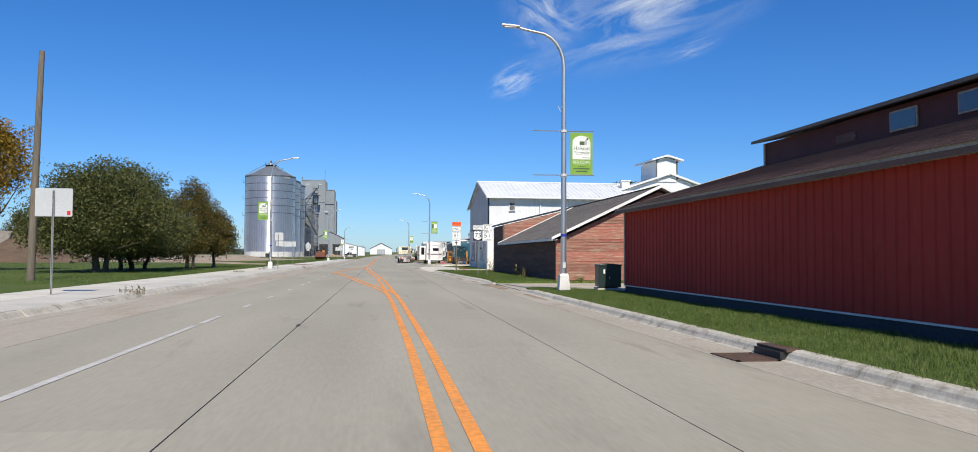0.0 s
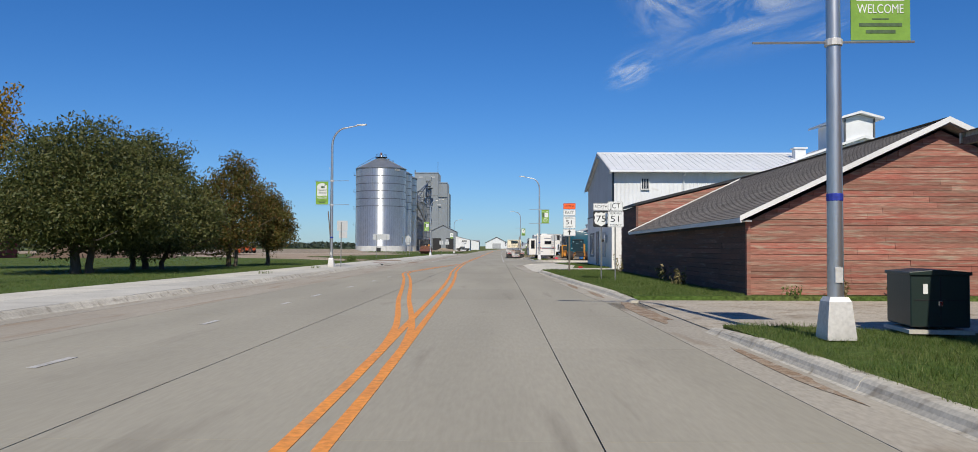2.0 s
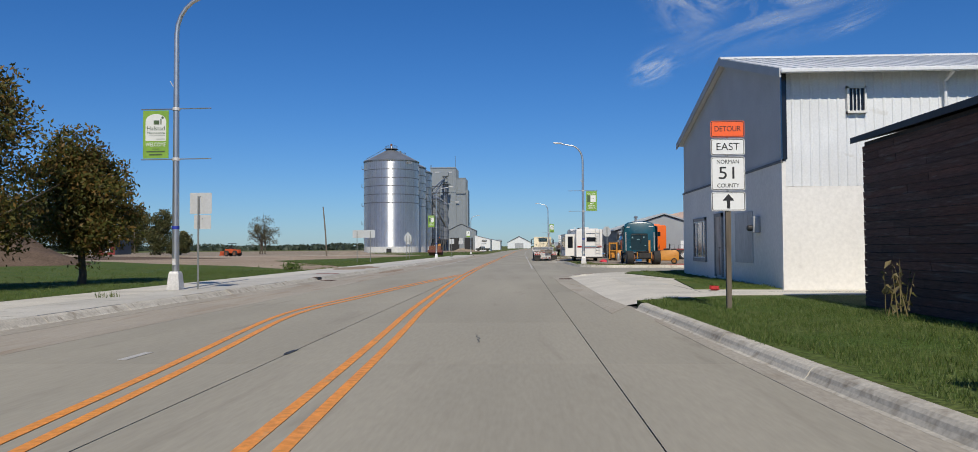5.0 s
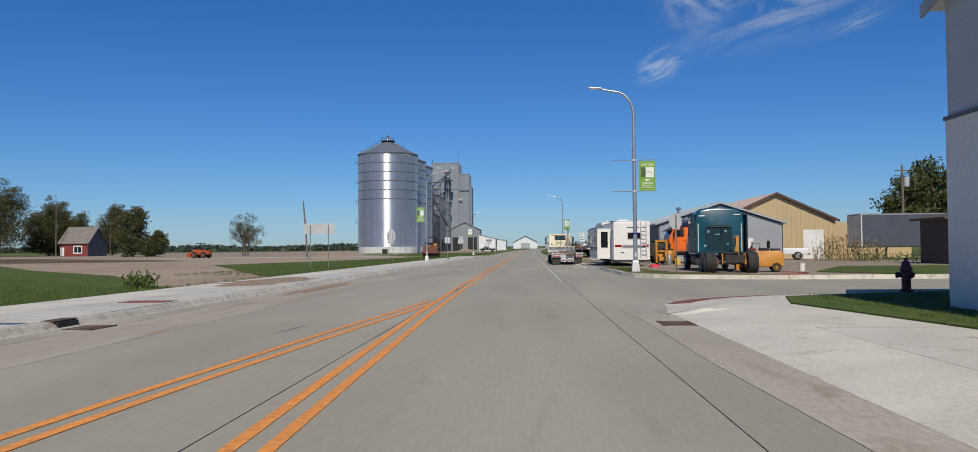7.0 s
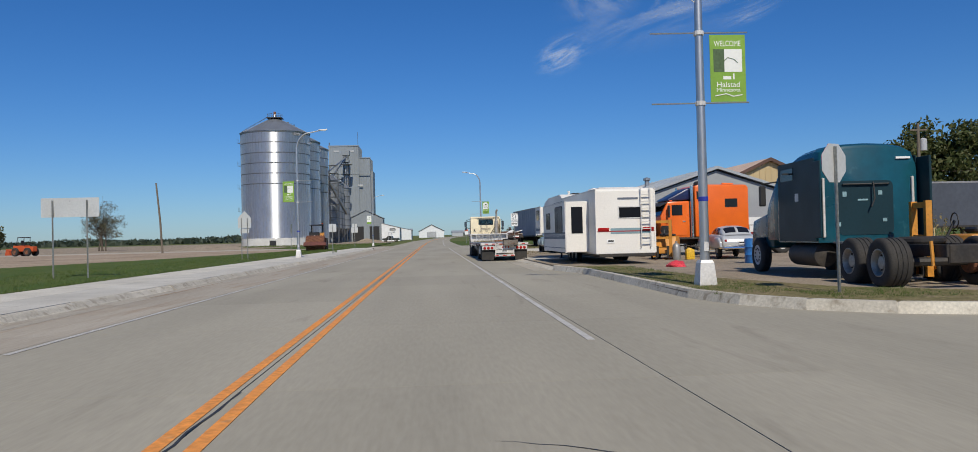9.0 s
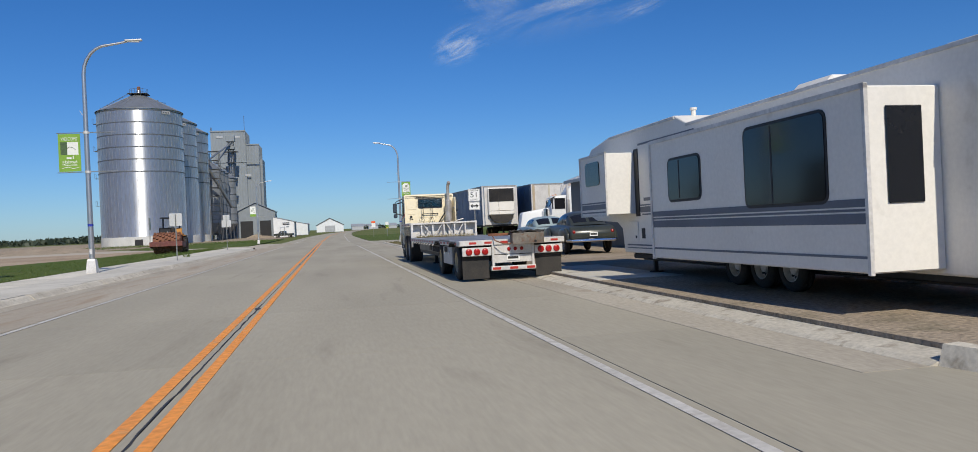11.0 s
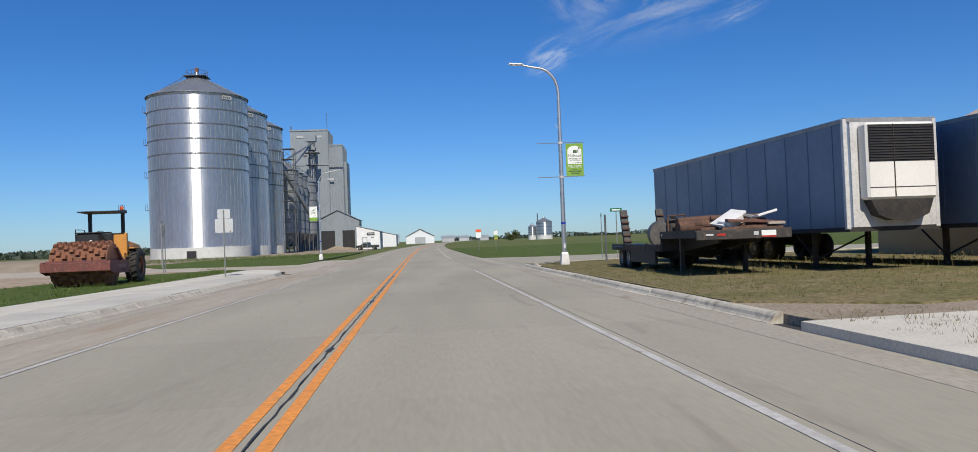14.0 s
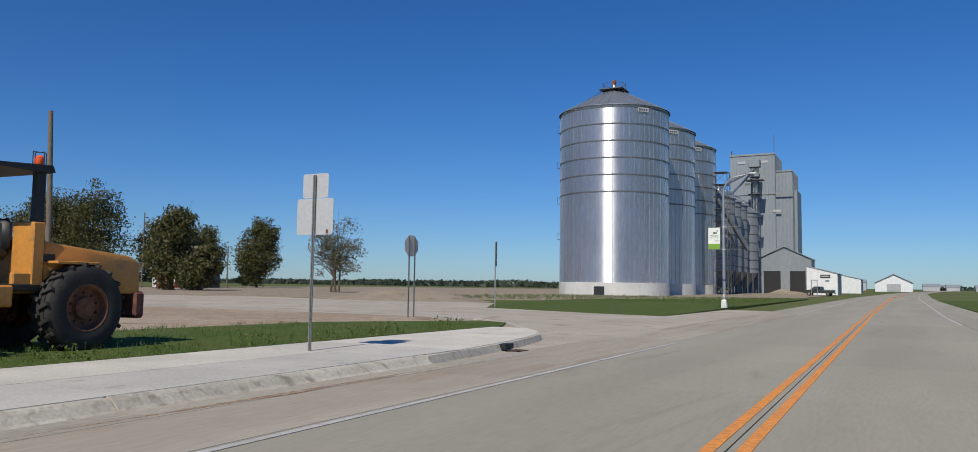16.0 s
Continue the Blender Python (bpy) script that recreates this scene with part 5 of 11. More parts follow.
# ---------- trees ----------
def tree(name, label, x, y, clumps, trunks, leaf, n, size, seed, z=0.1, category="tree", group="", limb=9):
    """clumps: crown ellipsoids (x, y, z, rx, ry, rz) from the foot; trunks: (x, y, radius, height)."""
    rng = np.random.default_rng(seed)
    T_ = thing(name, label, category, Matrix.Translation((x, y, z)), group)
    bm = bmesh.new()
    for tx, ty, r, h in trunks:
        top = Vector((tx + rng.normal(0, 0.25), ty + rng.normal(0, 0.25), h))
        tube(bm, [(tx, ty, -0.2), (tx + rng.normal(0, 0.06), ty, 0.4), Vector((tx, ty, 0)).lerp(top, 0.55) + Vector((rng.normal(0, 0.15), 0, 0)), top], [r * 1.35, r, r * 0.8, r * 0.45], 9)
        for k in range(limb):
            cx, cy, cz, rx, ry, rz = clumps[rng.integers(len(clumps))]
            e = Vector((cx + rng.normal(0, 0.45) * rx, cy + rng.normal(0, 0.45) * ry, cz + rng.normal(0, 0.35) * rz))
            s0 = Vector((tx, ty, 0)).lerp(top, 0.35 + 0.6 * rng.random())
            mid = s0.lerp(e, 0.5) + Vector((0, 0, -0.06 * (e - s0).length))
            tube(bm, [s0, mid, e], [r * 0.38, r * 0.24, r * 0.05], 5, False)
    part("trunk", bm, BARK, T_, "", 60)
    vol = np.array([c[3] * c[4] * c[5] for c in clumps]) ** 0.67
    pick = rng.choice(len(clumps), n, p=vol / vol.sum())
    C = np.array(clumps)[pick]
    # leaves gather in tufts towards the crown's skin, with gaps between the tufts
    tufts = max(n // 75, 8)
    tp = rng.choice(len(clumps), tufts, p=vol / vol.sum())
    d = rng.normal(size=(tufts, 3))
    d /= np.linalg.norm(d, axis=1)[:, None]
    rad = rng.random(tufts) ** 0.42
    Ct = np.array(clumps)[tp]
    centre = Ct[:, :3] + d * rad[:, None] * Ct[:, 3:] * rng.uniform(0.85, 1.12, (tufts, 1))
    which = rng.integers(tufts, size=n)
    spread = (Ct[:, 3:].mean(1) * 0.12 + size)[which]
    p = centre[which] + np.clip(rng.normal(size=(n, 3)), -1.5, 1.5) * spread[:, None] * np.array([1, 1, 0.8])
    p[:, 2] = np.maximum(p[:, 2], 0.15)
    u = rng.normal(size=(n, 3))
    u /= np.linalg.norm(u, axis=1)[:, None]
    w_ = np.cross(u, rng.normal(size=(n, 3)))
    w_ /= np.linalg.norm(w_, axis=1)[:, None]
    s = (size * rng.uniform(0.6, 1.4, n))[:, None]
    quad = np.stack([p - u * s, p + w_ * s * 0.42, p + u * s, p - w_ * s * 0.42], 1).reshape(-1, 3)
    me = bpy.data.meshes.new("crown")
    me.from_pydata(quad.tolist(), [], np.arange(4 * n).reshape(n, 4).tolist())
    me.materials.append(leaf)
    ob = new("crown", me)
    ob.parent = T_
    return T_


BROAD = "broad dense green tree on the lawn"
tree("broad_tree", BROAD, -12.6, 59.5, [(0, 0, 3.8, 3.9, 4.0, 2.4), (-2.3, 1, 3.4, 2.4, 2.8, 1.9), (2.6, 0.5, 3.1, 2.2, 3.2, 1.8), (0.4, 0, 5.4, 2.8, 3.0, 1.5), (-0.4, -1.5, 2.3, 3.3, 2.6, 1.2), (1.2, 0.5, 1.9, 2.4, 2.4, 0.8)], [(0, 0, 0.22, 2.6), (0.5, 0.3, 0.17, 2.4)], LEAF_GREEN, 72000, 0.085, 1)
tree("broad_tree", BROAD, -12.6, 66.5, [(0, 0, 3.8, 3.3, 3.3, 2.5), (2.1, 0, 2.9, 2.1, 2.8, 1.8), (-1.8, 0, 4.7, 2.5, 2.9, 2.0), (0.5, -0.8, 2.0, 3.0, 2.8, 1.2), (0.2, 0, 5.9, 2.3, 2.5, 1.5), (0.2, 0.6, 1.6, 2.6, 2.4, 0.8)], [(0, 0, 0.17, 2.6), (-0.9, 0.3, 0.14, 2.6), (0.9, 0, 0.13, 2.4)], LEAF_GREEN, 66000, 0.085, 2)
tree("rusty_tree", "broad tree with green and rust-brown leaves", -10.6, 73.6, [(0, 0, 3.6, 2.0, 2.2, 2.8), (0.4, 0, 5.6, 1.2, 1.4, 1.6), (-0.5, 0, 2.0, 2.1, 2.2, 1.4), (-1.2, 0, 4.2, 1.3, 1.5, 1.8)], [(0, 0, 0.15, 3.2), (0.4, 0, 0.11, 2.8)], LEAF_RUST, 28000, 0.085, 3)
tree("rusty_tree", "small tree with green and rust-brown leaves", -9.6, 78.4, [(0, 0, 3.0, 1.6, 1.9, 2.0), (0.8, 0, 2.5, 1.3, 1.6, 1.3), (-0.3, 0, 4.4, 1.1, 1.3, 1.2)], [(0, 0, 0.13, 2.6)], LEAF_RUST, 22000, 0.085, 4)
tree("golden_tree", "tall tree turning yellow in autumn", -21.0, 64.0, [(0, 0, 7.2, 2.8, 2.8, 2.4), (-1.6, 0, 5.2, 2.4, 2.4, 2), (0.9, 0, 8.6, 1.7, 1.8, 1.3)], [(0, 0, 0.22, 4)], LEAF_GOLD, 24000, 0.095, 5)
LEAF_OLIVE = leafy("dark olive leaves", (0.055, 0.068, 0.024), (0.095, 0.10, 0.038), (0.16, 0.13, 0.05))
for k, (x, y, h, r) in enumerate(((-153, 281, 19.5, 8.5), (-144, 285, 20.5, 8.0), (-141, 303, 17.5, 7), (-134, 306, 13, 5), (-147, 318, 15.5, 5), (-129, 318, 16.5, 5), (-94.5, 264, 13, 3.9), (-88.8, 264, 6.2, 2.8), (-163, 290, 20, 9))):
    tree("field_tree", "dark leafy tree at the edge of the dirt lot", x, y, [(0, 0, h * 0.5, r, r, h * 0.42), (r * 0.3, 0, h * 0.78, r * 0.55, r * 0.6, h * 0.26), (-r * 0.4, 0, h * 0.32, r * 0.8, r * 0.7, h * 0.28)], [(0, 0, 0.3, h * 0.6)], LEAF_OLIVE, 9000 if h < 16 else 15000, 0.30, 20 + k)
tree("bare_tree", "sparse thin-leaved tree in the field", -67.5, 270, [(0, 0, 7.6, 3.8, 3.6, 4.2), (1.8, 0, 5.0, 3.6, 3, 2.8), (-2.4, 0, 5.6, 2.8, 2.4, 3.0)], [(0, 0, 0.2, 6), (0.7, 0, 0.16, 6), (-0.7, 0, 0.16, 5)], LEAF_GREY, 4200, 0.17, 40, z=0.4, limb=26)
for k, (x, y, h) in enumerate(((50.5, 165, 9.5), (53.5, 167, 11.5), (57, 166, 11), (61, 168, 12), (66, 168, 12))):
    tree("poplar", "tall green tree behind the yard", x, y, [(0, 0, h * 0.6, 3.2, 3.2, h * 0.4), (0.6, 0, h * 0.8, 2.2, 2.2, h * 0.2), (-0.8, 0, h * 0.35, 3, 3, h * 0.25)], [(0, 0, 0.25, h * 0.7)], LEAF_FAR, 5500, 0.26, 50 + k)
tree("poplar", "green tree behind the white house", 34.0, 100, [(0, 0, 8.6, 1.8, 2.0, 1.5), (1, 0, 7.4, 2.2, 2.2, 2)], [(0, 0, 0.25, 8)], LEAF_FAR, 3500, 0.22, 60)
tree("shrub", "leggy dark shrub in the far field", 62, 640, [(0, 0, 4, 4, 4, 4)], [(0, 0, 0.3, 3)], LEAF_FAR, 800, 0.6, 61)


def woods(name, label, x0, x1, y, h, n, seed):
    """A far belt of trees, uneven along its top."""
    rng = np.random.default_rng(seed)
    xs_ = rng.uniform(x0, x1, n)
    top = 0.62 * h * (0.55 + 0.45 * np.array([noise.noise((x * 0.012, seed, 0)) + 0.5 * noise.noise((x * 0.06, seed, 3)) for x in xs_]) * 1.2 + 0.1)
    p = np.stack([xs_, y + rng.normal(0, 10, n), rise(y) + rng.random(n) * np.maximum(top, 1.5)], 1)
    u, w_ = rng.normal(size=(n, 3)), rng.normal(size=(n, 3))
    s = 0.9
    quad = np.stack([p - u * s, p + w_ * s, p + u * s, p - w_ * s], 1).reshape(-1, 3)
    ob = raw(name, quad.tolist(), np.arange(4 * n).reshape(n, 4).tolist(), LEAF_HAZE)
    tagged(ob, label, "woods", kind="stuff")


woods("far_woods", "low belt of far trees on the horizon", -1100, -150, 950, 11, 9000, 71)
woods("far_woods", "low belt of far trees on the horizon", -500, -60, 560, 4, 2500, 74)
woods("far_woods", "low belt of far trees on the horizon", 40, 1200, 1300, 12, 9000, 72)


# ---------- vehicles ----------
CREAM = surf("cream truck enamel", (0.86, 0.76, 0.54), (0.80, 0.70, 0.49), 0.4, scale=1.2, fine=6, grain=0.06, bump=0.02, local=True, dirt=(0.45, 0.38, 0.27), dirt_at=0.68)
TEAL = surf("teal truck enamel", (0.008, 0.072, 0.10), (0.007, 0.055, 0.08), 0.25, scale=1.2, fine=6, grain=0.08, bump=0.02, local=True, dirt=(0.03, 0.11, 0.135), dirt_at=0.7)
TEALDULL = surf("dull grey-teal side panel", (0.009, 0.034, 0.046), (0.008, 0.028, 0.038), 0.5, spec=0.25, scale=1.2, grain=0.08, bump=0.02, local=True)
ORANGE = surf("bright orange truck enamel", (0.80, 0.15, 0.012), (0.72, 0.13, 0.012), 0.3, scale=1.2, grain=0.05, bump=0.02, local=True)
ROLLERYEL = surf("faded yellow-orange machine paint", (0.62, 0.28, 0.055), (0.53, 0.23, 0.045), 0.5, scale=1.4, grain=0.1, bump=0.05, local=True, dirt=(0.36, 0.17, 0.06), dirt_at=0.66)
LIFTYEL = surf("forklift yellow paint", (0.60, 0.26, 0.035), (0.5, 0.21, 0.03), 0.5, scale=2, grain=0.12, local=True, dirt=(0.2, 0.1, 0.04), dirt_at=0.66)
RVWHITE = surf("off-white camper panel", (0.78, 0.75, 0.69), (0.72, 0.69, 0.63), 0.4, scale=0.6, grain=0.04, bump=0.02, local=True, dirt=(0.56, 0.53, 0.46), dirt_at=0.7)
RVGREY = surf("grey-blue camper stripe", (0.13, 0.15, 0.19), rough=0.5, grain=0.05)
RVTEAL = surf("pale teal camper stripe", (0.22, 0.33, 0.36), rough=0.5, grain=0.05)
OLDGREY = surf("faded blue-grey car paint", (0.30, 0.37, 0.37), (0.25, 0.31, 0.31), 0.35, scale=1.2, grain=0.08, bump=0.02, local=True)
OLDBLACK = surf("faded black-green car paint", (0.032, 0.038, 0.033), (0.048, 0.052, 0.044), 0.3, scale=1.2, grain=0.12, bump=0.02, local=True, dirt=(0.10, 0.07, 0.045), dirt_at=0.68)
SILVER = surf("silver car paint", (0.60, 0.61, 0.60), (0.55, 0.56, 0.55), 0.3, metal=0.3, grain=0.03, bump=0.0, local=True)
PURERIM = surf("dull steel wheel", (0.42, 0.40, 0.36), (0.34, 0.31, 0.27), 0.5, metal=0.4, scale=4, grain=0.15, local=True)
# the blue-grey has the shade of the trailer sides mixed into the skin
TRAILERSHADE = surf("trailer skin with shade in its blue-grey", (0.20, 0.25, 0.33), (0.17, 0.215, 0.29), 0.45, metal=0.35, scale=0.5, fine=5, grain=0.06, bump=0.03, local=True)
TAPE = surf("red conspicuity tape", (0.45, 0.035, 0.025), rough=0.4, grain=0.08, local=True)
TAPEW = surf("white conspicuity tape", (0.55, 0.55, 0.55), rough=0.4, grain=0.08, local=True)
DIRTYALU = surf("dirty bare aluminium", (0.36, 0.355, 0.35), (0.28, 0.275, 0.27), 0.5, metal=0.5, scale=1.5, fine=10, grain=0.15, local=True)
DECKMAT = surf("worn aluminium and wood deck plank", (0.33, 0.33, 0.33), (0.26, 0.255, 0.25), 0.5, metal=0.45, scale=1.2, fine=8, grain=0.12, vary=0.15, stretch=(1, 0.1, 1))


OLDRUSTY = surf("dark brown rusty steel", (0.13, 0.066, 0.042), (0.08, 0.047, 0.034), 0.9, scale=3, fine=16, bump=0.4, grain=0.3, local=True)
YELLOWRIM = surf("yellowed cream steel wheel", (0.50, 0.42, 0.26), (0.38, 0.31, 0.19), 0.6, scale=4, grain=0.15, local=True)


def wheel(parent, x, y, z, r, w, rim, side=-1, name="wheel", dish=0.10):
    """A tyre with rim and hub; side: the way its outer face looks along x."""
    m = pose(x, y, z, 0, 90 * side, 0)
    k = w / 2
    prof = [(0.56 * r, -k + 0.015), (0.60 * r, -k), (0.86 * r, -k), (0.95 * r, -k + 0.02), (r, -k + 0.05)]
    g = w - 0.10
    for j in range(3):
        c = -k + 0.05 + g * (j + 1) / 4
        prof += [(r, c - 0.012), (r - 0.015, c - 0.010), (r - 0.015, c + 0.010), (r, c + 0.012)]
    prof += [(r, k - 0.05), (0.95 * r, k - 0.02), (0.86 * r, k), (0.60 * r, k), (0.56 * r, k - 0.015)]
    bm = bmesh.new()
    lathe(bm, prof, 36, m, caps=False)
    t_ = part(name, bm, RUBBER, parent, "", 40)
    bm = bmesh.new()
    lathe(bm, [(0.57 * r, -k + 0.02), (0.57 * r, k - 0.01), (0.54 * r, k - 0.005), (0.50 * r, k - 0.03), (0.47 * r, k - dish), (0.28 * r, k - dish - 0.01), (0.25 * r, k - dish * 0.5), (0.12 * r, k - dish * 0.4), (0.001, k - dish * 0.4)], 28, m, caps=False)
    part("rim", bm, rim, t_, "", 35)
    bm = bmesh.new()
    for j in range(10):
        a_ = 2 * math.pi * j / 10
        lathe(bm, [(0.022, 0), (0.022, 0.03)], 6, m @ Matrix.Translation((0.36 * r * math.cos(a_), 0.36 * r * math.sin(a_), k - dish - 0.01)))
    part("lug_nut", bm, CHASSIS, t_)["kind"] = "stuff"
    return t_


# step-deck trailer
tr = thing("step_deck_trailer", "low aluminium step-deck trailer with red and white tape", "trailer", Matrix.Translation((8.80, 134.4, 0)) @ Matrix.Diagonal((0.965, 1, 1, 1)))
part("frame_rail", boxes((-0.95, -0.85, 0.3, 11.3, 0.42, 0.86), (0.85, 0.95, 0.3, 11.3, 0.42, 0.86), bev=0.01), CHASSIS, tr)
part("cross_beam", boxes(*[(-1.25, 1.25, 0.3 + 0.62 * k, 0.36 + 0.62 * k, 0.80, 0.90) for k in range(17)]), CHASSIS, tr)
# added sheet that stops sunlight leaking between the deck planks
part("shadow_sheet", boxes((-1.25, 1.25, 0.06, 11.2, 0.902, 0.913)), CHASSIS, tr)
bm = bmesh.new()
box(bm, -0.098, 0.098, 0.06, 11.2, 0.915, 0.955)
pieces("deck_plank", bm, DECKMAT, tr, [Matrix.Translation((-1.12 + 0.204 * k, 0, 0)) for k in range(12)])
for s in (-1, 1):
    part("side_rail", boxes((s * 1.3 - 0.025, s * 1.3 + 0.025, 0.02, 0.55, 0.84, 0.97), (s * 1.3 - 0.025, s * 1.3 + 0.025, 1.55, 3.35, 0.84, 0.97), (s * 1.3 - 0.025, s * 1.3 + 0.025, 4.3, 11.19, 0.84, 0.97), (s * 1.3 - 0.025, s * 1.3 + 0.025, 0.5, 4.4, 0.935, 0.97), bev=0.006), ALU, tr)
    f = s * 1.328
    y = 0.1
    k = 0
    while y < 11.0:
        if not (0.5 < y < 1.4 or 3.2 < y < 4.25):
            part("tape", boxes((min(f, f + 0.003 * s), max(f, f + 0.003 * s), y, y + 0.29, 0.872, 0.925)), TAPE if k % 2 else TAPEW, tr)
        y += 0.31
        k += 1
    bm = bmesh.new()
    for k in range(9):
        tube(bm, [(s * 1.32, 4.6 + 0.7 * k, 0.84), (s * 1.37, 4.6 + 0.7 * k, 0.80), (s * 1.37, 4.68 + 0.7 * k, 0.80), (s * 1.32, 4.68 + 0.7 * k, 0.84)], 0.012, 5)
    part("rope_hook", bm, ALU, tr)["kind"] = "stuff"
part("side_panel", boxes((-1.08, -1.05, 4.5, 10.4, 0.55, 0.82), bev=0.01), surf("grimy grey-brown frame paint", (0.11, 0.10, 0.085), (0.075, 0.068, 0.06), 0.45, scale=1.5, fine=10, grain=0.2, local=True, dirt=(0.24, 0.21, 0.17), dirt_at=0.62), tr, "dirty grey frame side panel")
part("name_badge", boxes((-1.105, -1.085, 7.0, 7.4, 0.60, 0.78), bev=0.01), CHASSIS, tr, "dark square maker's badge, lettering left plain")
part("strap_rack", boxes(*[(-1.14, -1.09, 5.0 + 0.2 * k, 5.12 + 0.2 * k, 0.58, 0.74) for k in range(7)], bev=0.01), RUBBER, tr, "row of dark strap winches")
tb = part("tool_box", boxes((-1.24, -0.9, 1.75, 3.25, 0.34, 0.80), bev=0.015), surf("pale grey tool box paint", (0.50, 0.49, 0.46), (0.44, 0.43, 0.40), 0.5, scale=1.5, grain=0.08, local=True, dirt=(0.33, 0.31, 0.27), dirt_at=0.66), tr, "pale grey tool box between the axles")
for y in (2.15, 2.95):
    part("latch", lathe(bmesh.new(), [(0.055, 0), (0.06, 0.006), (0.05, 0.014), (0.03, 0.008), (0.001, 0.008)], 18, pose(-1.24, y, 0.64, 0, -90, 0)), CHROME, tb, "round chrome latch")
part("valve_box", boxes((-1.30, -1.245, 2.45, 2.68, 0.66, 0.79), bev=0.015), BLACK, tr, "small black valve box")
for s in (-1, 1):
    for y in (1.0, 3.8):
        part("mud_guard", prism(bmesh.new(), [(y - 0.62, 0.80), (y - 0.60, 0.83), (y - 0.40, 0.925), (y + 0.40, 0.925), (y + 0.60, 0.83), (y + 0.62, 0.80), (y + 0.40, 0.90), (y - 0.40, 0.90)], "x", min(s * 0.95, s * 1.34), max(s * 0.95, s * 1.34)), CHASSIS, tr, "black folded mud guard")
for y in (1.0, 3.8):
    for s in (-1, 1):
        wheel(tr, s * 1.10, y, 0.44, 0.44, 0.30, YELLOWRIM, s)
    part("axle", tube(bmesh.new(), [(-1.0, y, 0.49), (1.0, y, 0.49)], 0.07, 10), CHASSIS, tr)
# rear end
part("rear_rail", boxes((-1.31, 1.31, -0.03, 0.06, 0.845, 0.97), bev=0.006), ALU, tr)
for k, x in enumerate((-1.0, -0.62, -0.22, 0.12, 1.05)):
    part("tape", boxes((x - 0.09, x + 0.09, -0.034, -0.031, 0.88, 0.93)), TAPE, tr)
for s in (-1, 1):
    lb = part("light_box", boxes((s * 0.90 - 0.36, s * 0.90 + 0.36, -0.02, 0.05, 0.60, 0.80), bev=0.01), ALU, tr)
    for k in range(3):
        part("tail_lamp", lathe(bmesh.new(), [(0.08, 0), (0.08, 0.02), (0.065, 0.035), (0.02, 0.04)], 20, pose(s * 0.90 - 0.2 + 0.2 * k, -0.02, 0.70, 90, 0, 0)), REDLENS, lb, "", 40)
    part("mud_flap", boxes((s * 0.92 - 0.33, s * 0.92 + 0.33, 0.10, 0.115, 0.06, 0.60)), RUBBER, tr, "black rubber mud flap")
    part("bumper_post", boxes((s * 0.50 - 0.03, s * 0.50 + 0.03, -0.03, 0.05, 0.32, 0.84), bev=0.006), ALU, tr)
part("rear_panel", boxes((-0.47, 0.47, 0.0, 0.04, 0.62, 0.84), (-0.47, 0.47, 0.02, 0.06, 0.42, 0.60)), ALU, tr)
for x in (-0.1, 0.06, 0.22):
    part("marker_lamp", lathe(bmesh.new(), [(0.045, 0), (0.045, 0.015), (0.02, 0.03)], 14, pose(x, 0.0, 0.735, 90, 0, 0)), REDLENS, tr)
pl = part("number_plate", boxes((-0.16, 0.16, 0.0, 0.018, 0.46, 0.61), bev=0.004), SIGNWHITE, tr, "white number plate with a plain dark bar")
part("lettering_bar", boxes((-0.13, 0.13, -0.003, -0.001, 0.50, 0.56)), SIGNBLACK, pl)
part("under_bumper", boxes((-0.56, 0.56, -0.05, 0.06, 0.24, 0.34), bev=0.01), ALU, tr, "low bumper bar with red and white tape")
for k in range(5):
    part("tape", boxes((-0.53 + 0.215 * k, -0.33 + 0.215 * k, -0.056, -0.052, 0.262, 0.318)), TAPEW if k % 2 else TAPE, tr)
# upper deck with trussed step
part("step_wall", boxes((-1.29, 1.29, 11.47, 11.50, 0.97, 1.46)), ALU, tr)
part("step_frame", boxes((-1.219, 1.219, 11.21, 11.29, 0.97, 1.02), (-1.3, 1.3, 11.19, 11.31, 1.45, 1.51), (-1.297, -1.22, 11.195, 11.305, 0.62, 1.449), (1.22, 1.297, 11.195, 11.305, 0.9, 1.449)), ALU, tr)
for x in (-0.88, -0.44, 0.0, 0.42, 0.84):
    part("step_post", boxes((x - 0.025, x + 0.025, 11.22, 11.28, 1.02, 1.45)), ALU, tr)
for x in (-0.66, 0.2):
    part("step_plate", boxes((x - 0.02, x + 0.02, 11.30, 11.46, 1.02, 1.45)), ALU, tr)
for x0, x1 in ((-0.80, -0.50), (-0.06, -0.36), (0.10, 0.36), (0.78, 0.5)):
    part("step_brace", tube(bmesh.new(), [(x0, 11.25, 1.45), (x1, 11.25, 1.02)], 0.024, 6), ALU, tr)
part("upper_deck", boxes((-1.3, 1.3, 11.32, 14.6, 1.42, 1.50), bev=0.01), DIRTYALU, tr)
